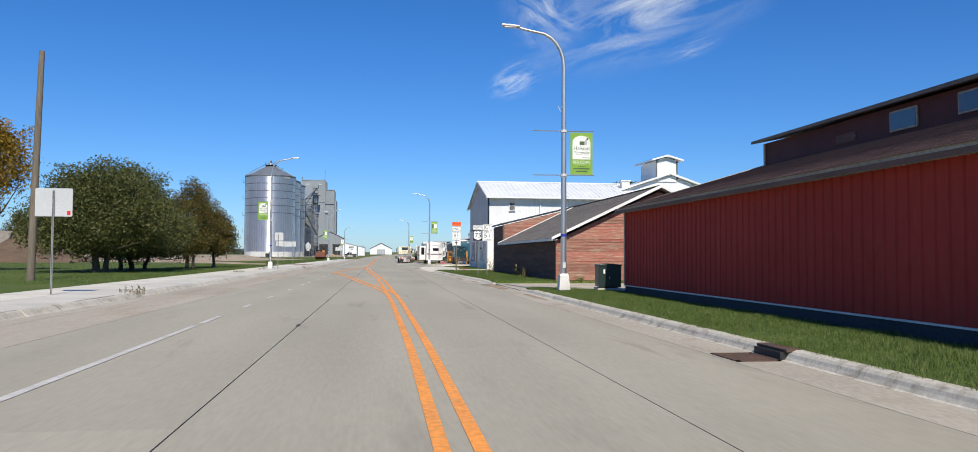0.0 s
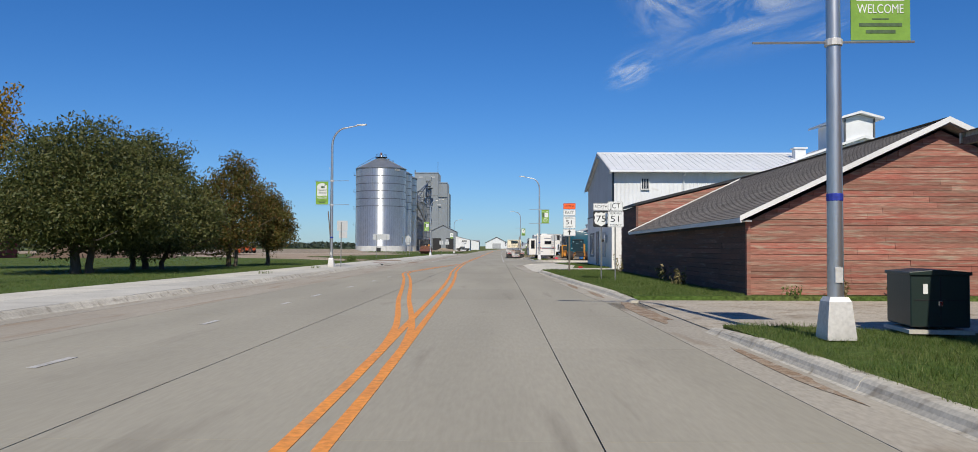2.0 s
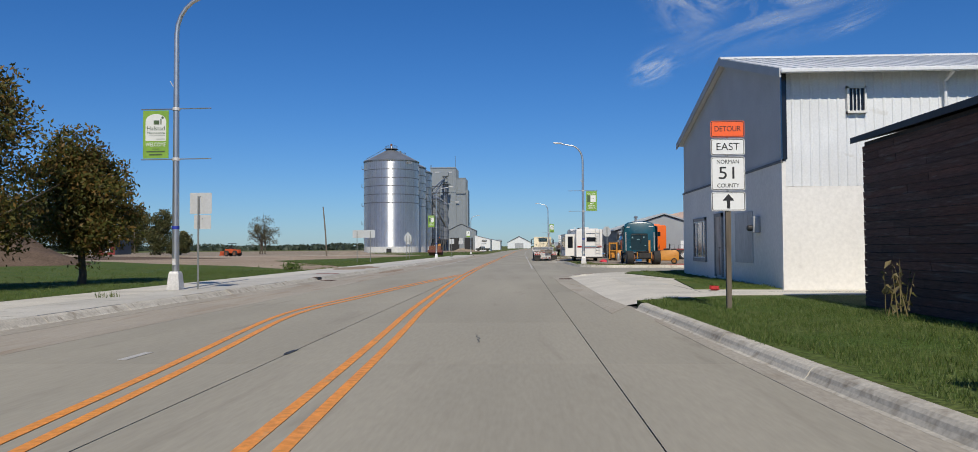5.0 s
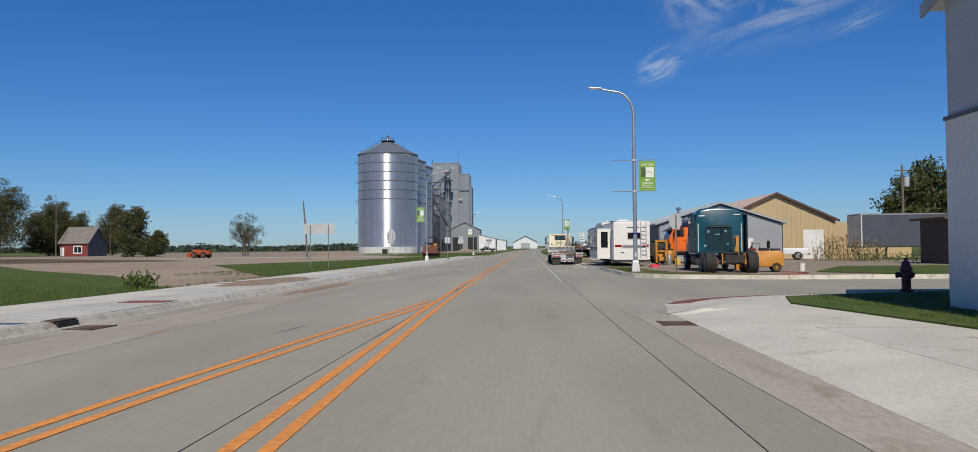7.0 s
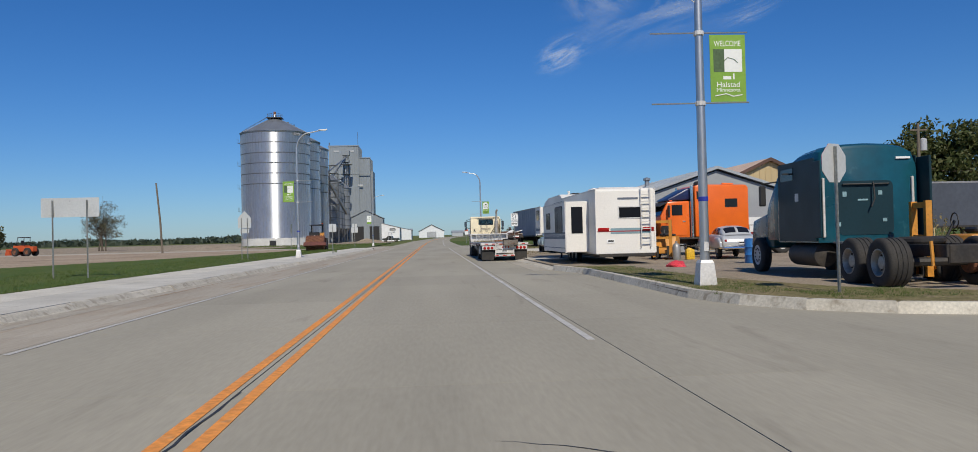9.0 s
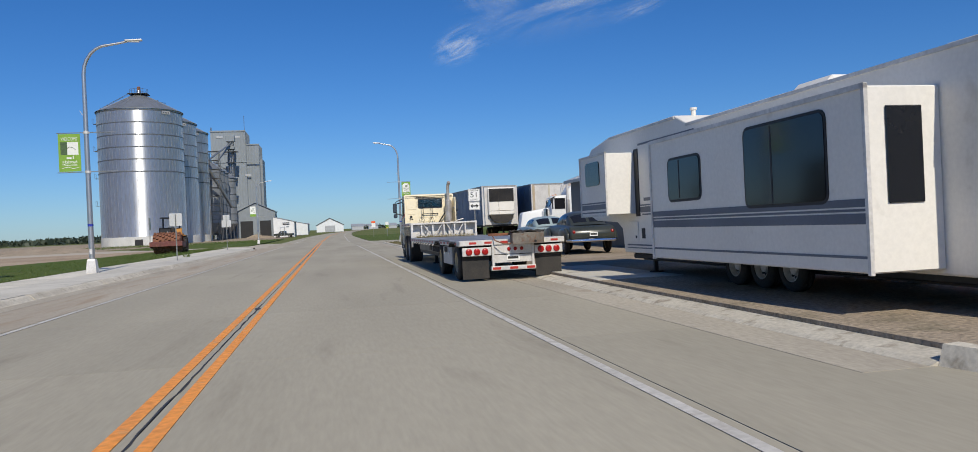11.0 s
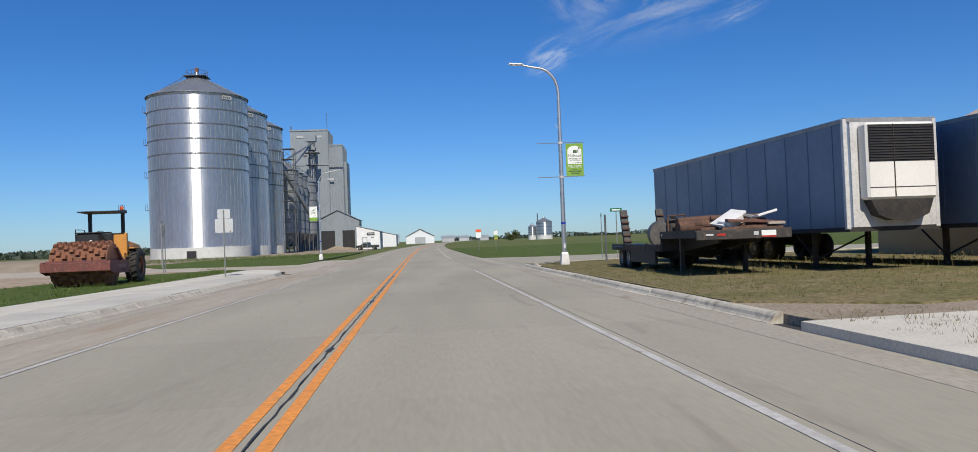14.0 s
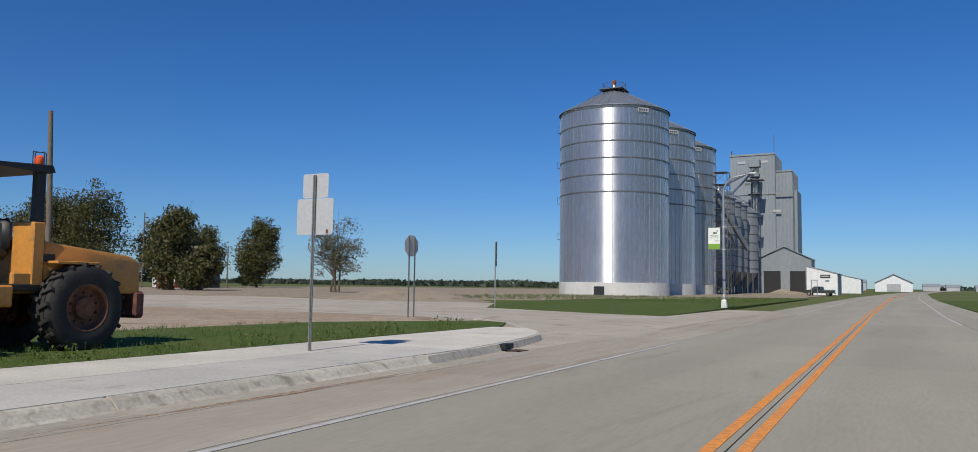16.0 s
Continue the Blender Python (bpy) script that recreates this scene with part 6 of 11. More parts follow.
for s in (-1, 1):
    part("upper_rail", boxes((s * 1.3 - 0.03, s * 1.3 + 0.03, 11.312, 14.62, 1.40, 1.52), bev=0.01), ALU, tr)
    part("neck_side", boxes((s * 1.22 - 0.02, s * 1.22 + 0.02, 11.52, 14.5, 1.02, 1.39), bev=0.01), surf("glossy black side panel", (0.012, 0.012, 0.013), rough=0.25), tr, "glossy black neck side panel")
    part("gooseneck", boxes((s * 0.55 - 0.06, s * 0.55 + 0.06, 11.52, 14.4, 0.98, 1.38)), CHASSIS, tr)
    f = s * 1.333
    for k in range(11):
        part("tape", boxes((min(f, f + 0.003 * s), max(f, f + 0.003 * s), 11.3 + 0.3 * k, 11.58 + 0.3 * k, 1.425, 1.485)), TAPE if k % 2 else TAPEW, tr)
    part("landing_leg", boxes((s * 0.45 - 0.06, s * 0.45 + 0.06, 10.4, 10.55, 0.05, 0.8), (s * 0.45 - 0.12, s * 0.45 + 0.12, 10.35, 10.6, 0.0, 0.05)), CHASSIS, tr)
rng = np.random.default_rng(5)
P_ = np.stack([rng.uniform(-1.1, 1.1, 900), rng.uniform(10.85, 11.18, 900), np.full(900, 0.96)], 1)
U_ = np.stack([rng.normal(0, 0.05, 900), rng.normal(0, 0.05, 900), rng.uniform(0.02, 0.14, 900)], 1)
raw("debris", np.stack([P_, P_ + [0.008, 0, 0], P_ + U_], 1).reshape(-1, 3).tolist(), np.arange(2700).reshape(900, 3).tolist(), DRYBLADES, tr, "dry grass caught on the deck")["kind"] = "stuff"

# rusty box of scrap on the tail of the trailer
scrap = thing("scrap_box", "rusty grey steel box with torn lid on the trailer deck", "scrap box", Matrix.Translation((9.13, 134.17, 0.86)) @ Matrix.Diagonal((0.87, 0.42, 0.75, 1)))
part("body", boxes((-0.45, 0.42, -0.14, -0.10, -0.02, 0.33), (-0.45, 0.42, 0.45, 0.48, 0.0, 0.33), (-0.45, -0.42, -0.1, 0.45, 0.0, 0.33), (0.39, 0.42, -0.1, 0.45, 0.0, 0.33), (-0.45, 0.42, -0.1, 0.45, 0.0, 0.03), bev=0.006), surf("rust-stained grey steel", (0.21, 0.19, 0.165), (0.14, 0.12, 0.10), 0.6, metal=0.3, scale=3, fine=14, grain=0.2, local=True, dirt=(0.16, 0.08, 0.045), dirt_at=0.58), scrap)
bm = bmesh.new()
gr = [[bm.verts.new((-0.5 + 0.16 * i, -0.14 + 0.2 * j, 0.36 + 0.05 * math.sin(2.3 * i + 1.7 * j))) for j in range(4)] for i in range(7)]
for i in range(6):
    for j in range(3):
        bm.faces.new((gr[i][j], gr[i + 1][j], gr[i + 1][j + 1], gr[i][j + 1]))
r_ = bmesh.ops.extrude_face_region(bm, geom=list(bm.faces))
bmesh.ops.translate(bm, verts=[v for v in r_["geom"] if isinstance(v, bmesh.types.BMVert)], vec=(0, 0, 0.02))
part("torn_lid", bm, CHASSIS, scrap, "bent black lid")
part("rusty_beam", boxes((-1.05, 0.35, 0.5, 0.58, 0.26, 0.34), bev=0.005), RUST, scrap)
part("bent_strip", tube(bmesh.new(), [(-0.95, 0.54, 0.3), (-0.9, 0.2, 0.12), (-0.7, 0.0, 0.02), (-0.5, -0.1, 0.015)], 0.018, 6), RUST, scrap)
part("drain_stub", lathe(bmesh.new(), [(0.035, 0), (0.035, 0.05), (0.02, 0.05)], 12, pose(0.18, -0.14, 0.06, 90, 0, 0)), BLACK, scrap)

# cream day-cab truck
tk = thing("day_cab_truck", "cream day-cab semi truck with orange stripe, hitched to the trailer", "truck", Matrix.Translation((8.9, 150.6, 0)) @ Matrix.Diagonal((0.89, 1, 1.04, 1)))
bm = bmesh.new()
for x0, x1, z0, z1 in ((-1.16, 1.16, 1.12, 2.10), (-1.16, 1.16, 2.49, 2.64), (-1.16, -0.55, 2.10, 2.49), (0.64, 1.16, 2.10, 2.49)):
    box(bm, x0, x1, 0.0, 0.05, z0, z1)
part("cab_back", bm, CREAM, tk, "cream cab back wall with a wide window opening")
part("cab_roof", prism(bmesh.new(), [(0.0, 2.58), (0.0, 2.63), (0.05, 2.68), (0.2, 2.70), (0.78, 2.69), (0.94, 2.57), (0.90, 2.55), (0.76, 2.63), (0.1, 2.62)], "x", -1.18, 1.18, 0.012), CREAM, tk, "", 40)
part("cowl", prism(bmesh.new(), [(1.36, 1.80), (1.60, 1.66), (1.64, 1.12), (1.56, 1.12), (1.52, 1.62), (1.30, 1.77)], "x", -1.16, 1.16), CREAM, tk)
part("windscreen", prism(bmesh.new(), [(0.94, 2.55), (1.36, 1.80), (1.345, 1.79), (0.925, 2.54)], "x", -1.13, 1.13), PANE, tk, "clear raked windscreen").visible_shadow = False
bm = bmesh.new()
rings = []
for y, w_, zl, zt in ((1.56, 1.0, 0.74, 1.70), (1.9, 0.96, 0.74, 1.60), (2.3, 0.86, 0.74, 1.40), (2.52, 0.78, 0.74, 1.22), (2.64, 0.70, 0.76, 1.02)):
    rings.append([bm.verts.new((u, y, v)) for u, v in ((-w_, zl), (-w_, zt - 0.28), (-w_ + 0.07, zt - 0.1), (-w_ + 0.25, zt), (0, zt + 0.03), (w_ - 0.25, zt), (w_ - 0.07, zt - 0.1), (w_, zt - 0.28), (w_, zl))])
for r0, r1 in zip(rings, rings[1:]):
    for k in range(8):
        bm.faces.new((r0[k], r0[k + 1], r1[k + 1], r1[k]))
bm.faces.new(rings[-1])
bmesh.ops.recalc_face_normals(bm, faces=list(bm.faces))
hood = part("hood", bm, CREAM, tk, "rounded cream hood", 60)
part("grille", boxes((-0.55, 0.55, 2.64, 2.66, 0.78, 1.0), bev=0.004), BLACK, hood)
part("cab_floor", boxes((-1.15, 1.15, 0.06, 1.56, 1.0, 1.13), bev=0.02), CREAM, tk)
part("dashboard", boxes((-1.1, 1.1, 1.0, 1.32, 1.5, 1.78), bev=0.04), BLACK, tk, "black cab dashboard")
for x in (-0.55, 0.55):
    part("cab_seat", boxes((x - 0.25, x + 0.25, 0.2, 0.75, 1.14, 1.55), (x - 0.25, x + 0.25, 0.16, 0.34, 1.5, 2.12), bev=0.05), BLACK, tk, "dark cab seat")
part("steering_wheel", tube(bmesh.new(), [(-0.55 + 0.22 * math.cos(q), 0.92 + 0.08 * math.sin(q), 1.84 + 0.16 * math.sin(q)) for q in [k * math.pi / 8 for k in range(17)]], 0.016, 6), BLACK, tk)
STRIPE, STRIPEGREY, DECALGREY = surf("orange-red stripe", (0.62, 0.07, 0.02), rough=0.4), surf("dark grey stripe", (0.06, 0.055, 0.05), rough=0.4), surf("grey lettering", (0.2, 0.19, 0.17))
GREYBUMPER = surf("scuffed grey plastic bumper", (0.16, 0.16, 0.16), (0.12, 0.12, 0.12), 0.6, scale=3, grain=0.15, local=True)
for s in (-1, 1):
    lo, hi = min(s * 1.16, s * 1.22), max(s * 1.16, s * 1.22)
    bm = bmesh.new()
    prism(bm, [(0.0, 1.08), (0.0, 1.86), (0.46, 1.86), (1.17, 1.83), (1.36, 1.80), (1.58, 1.66), (1.64, 1.2), (1.3, 1.1), (0.9, 1.02)], "x", lo, hi)
    prism(bm, [(0.0, 1.86), (0.0, 2.6), (0.46, 2.6), (0.46, 1.86)], "x", lo, hi)
    prism(bm, [(0.0, 2.6), (0.06, 2.66), (0.2, 2.68), (0.78, 2.67), (0.94, 2.55), (0.86, 2.48), (0.46, 2.48), (0.46, 2.6)], "x", lo, hi)
    prism(bm, [(0.86, 2.48), (0.94, 2.55), (1.36, 1.80), (1.17, 1.83)], "x", lo, hi)
    part("cab_side", bm, CREAM, tk, "cream cab side with door")
    g0, g1 = min(s * 1.18, s * 1.19), max(s * 1.18, s * 1.19)
    w = part("door_window", prism(bmesh.new(), [(0.45, 1.85), (0.45, 2.49), (0.87, 2.49), (1.18, 1.82)], "x", g0, g1), PANE, tk, "clear door window")
    w.visible_shadow = False
    f0, f1 = (-1.232, -1.221) if s < 0 else (1.221, 1.232)
    part("window_frame", prism(bmesh.new(), [(0.43, 1.83), (0.43, 1.86), (1.17, 1.83), (1.19, 1.80)], "x", f0, f1), BLACK, w)
    part("window_frame", prism(bmesh.new(), [(0.43, 1.86), (0.43, 2.5), (0.88, 2.5), (1.20, 1.80), (1.17, 1.83), (0.86, 2.475), (0.46, 2.475), (0.46, 1.86)], "x", f0, f1), BLACK, w)
    part("door_seam", boxes((f0, f1, 0.425, 0.437, 1.06, 2.5)), BLACK, tk)
    part("door_seam", boxes((f0, f1, 1.50, 1.512, 1.18, 1.72)), BLACK, tk)
    part("door_handle", boxes((f0 - 0.02, f1 + 0.02, 0.50, 0.70, 1.24, 1.33), bev=0.012), STRIPEGREY, tk)
    part("side_latch", boxes((f0 - 0.01, f1 + 0.01, 0.25, 0.36, 1.24, 1.33), bev=0.012), surf("dark red-brown latch", (0.12, 0.05, 0.04)), tk)
    part("stripe", prism(bmesh.new(), [(0.0, 1.815), (0.0, 1.915), (0.44, 1.83), (1.1, 1.75), (1.40, 1.70), (1.40, 1.69), (0.44, 1.755)], "x", f0, f1), STRIPE, tk)
    part("stripe", boxes((f0 - 0.001, f1, 0.0, 0.42, 1.58, 1.70)), STRIPEGREY, tk)
    part("number_bar", boxes((f0, f1, 0.02, 0.22, 1.24, 1.26), (f0, f1, 0.02, 0.18, 1.20, 1.22)), DECALGREY, tk, "plain bars in place of small numbers")
    part("green_decal", boxes((f0, f1, 0.27, 0.33, 1.14, 1.20)), BANDARK, tk, "small green round decal")
    mi = part("mirror", boxes((s * 1.58 - 0.10, s * 1.58 + 0.10, 1.22, 1.32, 1.96, 2.38), bev=0.04), BLACK, tk)
    part("mirror_glass", boxes((s * 1.58 - 0.08, s * 1.58 + 0.08, 1.208, 1.218, 2.0, 2.34)), SKYGLASS, mi)
    lm = part("lower_mirror", boxes((s * 1.56 - 0.10, s * 1.56 + 0.10, 1.22, 1.32, 1.74, 1.93), bev=0.05), BLACK, tk)
    part("mirror_glass", boxes((s * 1.56 - 0.08, s * 1.56 + 0.08, 1.208, 1.218, 1.77, 1.90)), SKYGLASS, lm)
    part("mirror_arm", tube(bmesh.new(), [(s * 1.2, 0.80, 2.56), (s * 1.5, 1.2, 2.46), (s * 1.58, 1.27, 2.36)], 0.016, 6), BLACK, tk)
    part("mirror_arm", tube(bmesh.new(), [(s * 1.2, 0.98, 2.42), (s * 1.5, 1.26, 2.36)], 0.022, 6), BLACK, tk)
    part("mirror_arm", tube(bmesh.new(), [(s * 1.55, 1.27, 1.95), (s * 1.22, 1.22, 1.86)], 0.022, 6), BLACK, tk)
    bm = bmesh.new()
    inner = [(1.00, 0.60)] + [(1.70 + 0.62 * math.cos(radians(q)), 0.50 + 0.60 * math.sin(radians(q))) for q in range(165, 5, -12)] + [(2.36, 0.62)]
    outer = [(0.84, 0.62), (0.90, 0.98)] + [(1.70 + 0.76 * math.cos(radians(q)), 0.50 + 0.76 * math.sin(radians(q))) for q in range(140, 40, -12)] + [(2.50, 1.0), (2.64, 0.86), (2.66, 0.72)]
    prism(bm, inner + outer[::-1], "x", min(s * 0.74, s * 1.24), max(s * 0.74, s * 1.24))
    part("fender", bm, CREAM, tk, "flared cream fender", 30)
    part("fender_liner", prism(bmesh.new(), [(1.0, 1.0), (1.3, 1.16), (2.0, 1.16), (2.4, 0.95), (2.4, 0.7), (2.2, 1.0), (1.2, 1.0)], "x", min(s * 0.7, s * 0.78), max(s * 0.7, s * 0.78)), BLACK, tk)
    part("fuel_tank", lathe(bmesh.new(), [(0.05, 0), (0.25, 0.02), (0.275, 0.05), (0.275, 0.87), (0.25, 0.90), (0.05, 0.92)], 24, pose(s * 0.94, -0.86, 0.69, -90, 0, 0)), ALU, tk, "pale aluminium fuel tank", 40)
    for y in (-0.66, -0.22):
        part("tank_strap", lathe(bmesh.new(), [(0.278, 0), (0.288, 0.01), (0.288, 0.04), (0.278, 0.05)], 24, pose(s * 0.94, y, 0.69, -90, 0, 0)), CHASSIS, tk)
    part("tank_step", boxes((s * 1.12 - 0.1, s * 1.12 + 0.1, -0.75, -0.15, 0.95, 0.99), bev=0.01), DIRTYALU, tk)
    part("cab_step_bar", boxes((s * 1.2 - 0.07, s * 1.2 + 0.07, -0.8, 1.1, 0.37, 0.42), bev=0.012), DIRTYALU, tk)
    part("battery_box", boxes((s * 0.9 - 0.25, s * 0.9 + 0.25, 0.12, 0.85, 0.42, 0.98), bev=0.02), BLACK, tk, "black battery box below the door")
    part("cab_skirt", boxes((s * 1.10 - 0.05, s * 1.10 + 0.05, 0.0, 0.86, 0.98, 1.09), bev=0.01), GREYBUMPER, tk)
    wheel(tk, s * 1.04, 1.70, 0.5, 0.5, 0.28, PURERIM, s, dish=-0.02)
    for y in (-3.05, -1.75):
        wheel(tk, s * 1.14, y, 0.5, 0.52, 0.56, YELLOWRIM if y > -2 else PURERIM, s, dish=0.16)
        part("quarter_guard", boxes((s * 1.12 - 0.26, s * 1.12 + 0.26, y - 0.5, y + 0.5, 1.045, 1.06)), CHASSIS, tk)
    part("chassis_rail", boxes((s * 0.42 - 0.04, s * 0.42 + 0.04, -3.75, 2.5, 0.68, 0.95)), CHASSIS, tk)
words("EQPT", 0.14, SIGNBLACK, tk, pose(-1.236, 0.16, 1.49, 90, 0, -90), 0.001, fit=0.26)
part("rear_window", prism(bmesh.new(), rounded(-0.54, 0.63, 2.11, 2.48, 0.06), "y", 0.012, 0.02), PANE, tk, "clear rear cab window").visible_shadow = False
bm = bmesh.new()
ga, gb = rounded(-0.56, 0.65, 2.09, 2.50, 0.07), rounded(-0.52, 0.61, 2.13, 2.46, 0.05)
va, vb = [bm.verts.new((q[0], -0.008, q[1])) for q in ga], [bm.verts.new((q[0], -0.008, q[1])) for q in gb]
for k in range(len(va)):
    bm.faces.new((va[k], va[(k + 1) % len(va)], vb[(k + 1) % len(vb)], vb[k]))
r_ = bmesh.ops.extrude_face_region(bm, geom=list(bm.faces))
bmesh.ops.translate(bm, verts=[v for v in r_["geom"] if isinstance(v, bmesh.types.BMVert)], vec=(0, 0.03, 0))
part("window_gasket", bm, BLACK, tk)
part("rain_lip", tube(bmesh.new(), [(-0.66, -0.01, 2.54), (-0.62, -0.05, 2.56), (0.68, -0.05, 2.545), (0.72, -0.01, 2.53)], 0.016, 6), CHASSIS, tk, "dark rail above the rear window")
for k in range(4):
    part("wall_rib", boxes((-1.1, -0.7, -0.014, 0.004, 1.44 + 0.14 * k, 1.456 + 0.14 * k), bev=0.003), CREAM, tk)
for k in range(3):
    part("wall_rib", boxes((-0.5, 0.6, -0.014, 0.004, 1.36 + 0.18 * k, 1.376 + 0.18 * k), bev=0.003), CREAM, tk)
part("access_door", boxes((-1.12, -0.68, -0.016, 0.004, 2.06, 2.5), bev=0.004), CREAM, tk)
part("corner_grab", tube(bmesh.new(), [(-0.6, -0.01, 2.4), (-0.6, -0.06, 2.38), (-0.6, -0.06, 2.2), (-0.6, -0.01, 2.18)], 0.012, 6), CHASSIS, tk)
part("roof_seam", boxes((-1.16, 1.16, -0.012, 0.004, 2.545, 2.556)), surf("dark seam", (0.2, 0.18, 0.14)), tk)
part("emblem", boxes((-0.98, -0.86, -0.014, 0.0, 1.70, 1.80), (-1.0, -0.95, -0.014, 0.0, 1.62, 1.70), (-0.92, -0.82, -0.014, 0.0, 1.63, 1.67)), SIGNBLACK, tk, "small black decal")
for x, w_, b_ in ((-0.46, 0.12, 1.18), (-0.38, 0.1, 1.3), (0.08, 0.13, 1.22), (0.0, 0.09, 1.34)):
    part("air_hose", tube(bmesh.new(), [(x + 0.02, -0.06, 2.40), (x + 0.07, -0.10, 2.0), (x + 0.05, -0.12, 1.74)] + [(x + w_ * math.sin(radians(q)), -0.14 - 0.0004 * q, (b_ + 1.7) / 2 + (1.7 - b_) / 2 * math.cos(radians(q))) for q in range(20, 400, 30)], 0.008, 6), BLACK, tk)
part("grab_bar", tube(bmesh.new(), [(-0.36, -0.02, 1.84), (-0.36, -0.08, 1.86), (0.4, -0.08, 1.86), (0.4, -0.02, 1.84)], 0.018, 6), CHASSIS, tk)
part("exhaust_pipe", tube(bmesh.new(), [(0.9, -0.34, 1.1), (0.9, -0.34, 1.5), (0.9, -0.34, 1.52), (0.9, -0.34, 2.36), (0.9, -0.34, 2.42), (0.9, -0.34, 2.90), (0.91, -0.38, 3.03), (0.95, -0.47, 3.14)], [0.08, 0.08, 0.17, 0.17, 0.075, 0.075, 0.08, 0.085], 16), surf("burnt exhaust steel", (0.58, 0.55, 0.51), (0.42, 0.37, 0.32), 0.35, metal=0.5, scale=2.2, grain=0.12, local=True), tk, "tall scorched steel exhaust stack", 40)
part("exhaust_brace", tube(bmesh.new(), [(0.3, -0.05, 1.3), (0.74, -0.28, 1.9)], 0.03, 6), CHASSIS, tk)
part("side_fairing", boxes((1.17, 1.22, -0.62, -0.01, 1.3, 2.5), bev=0.015), CREAM, tk, "cream cab-side fairing")
part("fairing_brace", boxes((1.12, 1.165, -0.6, -0.05, 2.05, 2.1), bev=0.005), ALU, tk)
part("bumper", boxes((-1.18, 1.18, 2.36, 2.70, 0.36, 0.70), bev=0.07), GREYBUMPER, tk, "", 40)
part("fifth_wheel", boxes((-0.45, 0.45, -2.8, -1.9, 0.98, 1.12), bev=0.04), CHASSIS, tk)
part("deck_plate", boxes((-0.5, 0.5, -1.0, -0.1, 0.95, 0.98)), ALU, tk)


# fifth-wheel camper
rv = thing("camper_trailer", "off-white fifth-wheel camper with grey stripes and open slide-outs", "camper", Matrix.Translation((12.43, 122.6, 0)) @ Matrix.Rotation(radians(0.5), 4, "Z"))
bm = bmesh.new()
prism(bm, [(0.0, 0.52), (0.0, 2.98), (0.12, 3.06), (7.4, 3.07), (7.9, 3.27), (11.4, 3.27), (12.7, 3.1), (13.1, 2.8), (13.2, 2.3), (13.2, 1.5), (12.5, 1.30), (11.1, 1.24), (10.8, 1.1), (10.7, 0.56)], "x", -1.17, 1.17, 0.03)
part("body", bm, RVWHITE, rv)
part("roof_edge", boxes((-1.19, -1.15, -0.02, 7.4, 3.0, 3.05), (1.15, 1.19, -0.02, 7.4, 3.0, 3.05), (-1.19, -1.15, 7.9, 11.4, 3.2, 3.25)), ALU, rv)
part("underframe", boxes((-0.85, -0.75, 0.4, 10.4, 0.38, 0.52), (0.75, 0.85, 0.4, 10.4, 0.38, 0.52)), CHASSIS, rv)
part("belly_pan", boxes((-1.0, 1.0, 0.1, 3.7, 0.42, 0.53), (-1.0, 1.0, 6.5, 10.6, 0.42, 0.53), bev=0.02), BLACK, rv)
# living slide-out
sl = part("living_slide", boxes((-2.12, -1.17, 1.3, 6.95, 0.60, 2.64), bev=0.015), RVWHITE, rv, "boxy living-room slide-out")
part("slide_trim", boxes((-2.14, -2.09, 1.28, 1.33, 0.58, 2.66), (-2.14, -2.09, 6.91, 6.97, 0.58, 2.66), (-2.14, -2.09, 1.28, 6.97, 2.61, 2.67)), ALU, sl)
part("slide_window", boxes((-1.88, -1.42, 1.275, 1.297, 1.36, 2.42), bev=0.01), DARKGLASS, sl, "tall dark end window")
for y0, y1, z0, z1 in ((5.1, 6.2, 1.60, 2.26), (2.0, 3.75, 1.42, 2.46)):
    wd = part("slide_window", prism(bmesh.new(), rounded(y0, y1, z0, z1, 0.09), "x", -2.138, -2.118), DARKGLASS, sl, "dark rounded window")
    part("window_frame", prism(bmesh.new(), rounded(y0 - 0.04, y1 + 0.04, z0 - 0.04, z1 + 0.04, 0.12), "x", -2.13, -2.112), BLACK, wd)
    part("window_bar", boxes((-2.142, -2.136, y0 + (y1 - y0) * 0.62, y0 + (y1 - y0) * 0.62 + 0.03, z0 + 0.02, z1 - 0.02)), BLACK, wd)
part("stripe", boxes((-2.126, -2.121, 1.34, 6.90, 1.14, 1.26), (-2.126, -2.121, 1.34, 6.90, 1.28, 1.31), (-2.126, -2.121, 1.34, 6.90, 1.33, 1.42), (-2.126, -2.121, 1.34, 6.90, 0.76, 0.79)), RVGREY, sl)
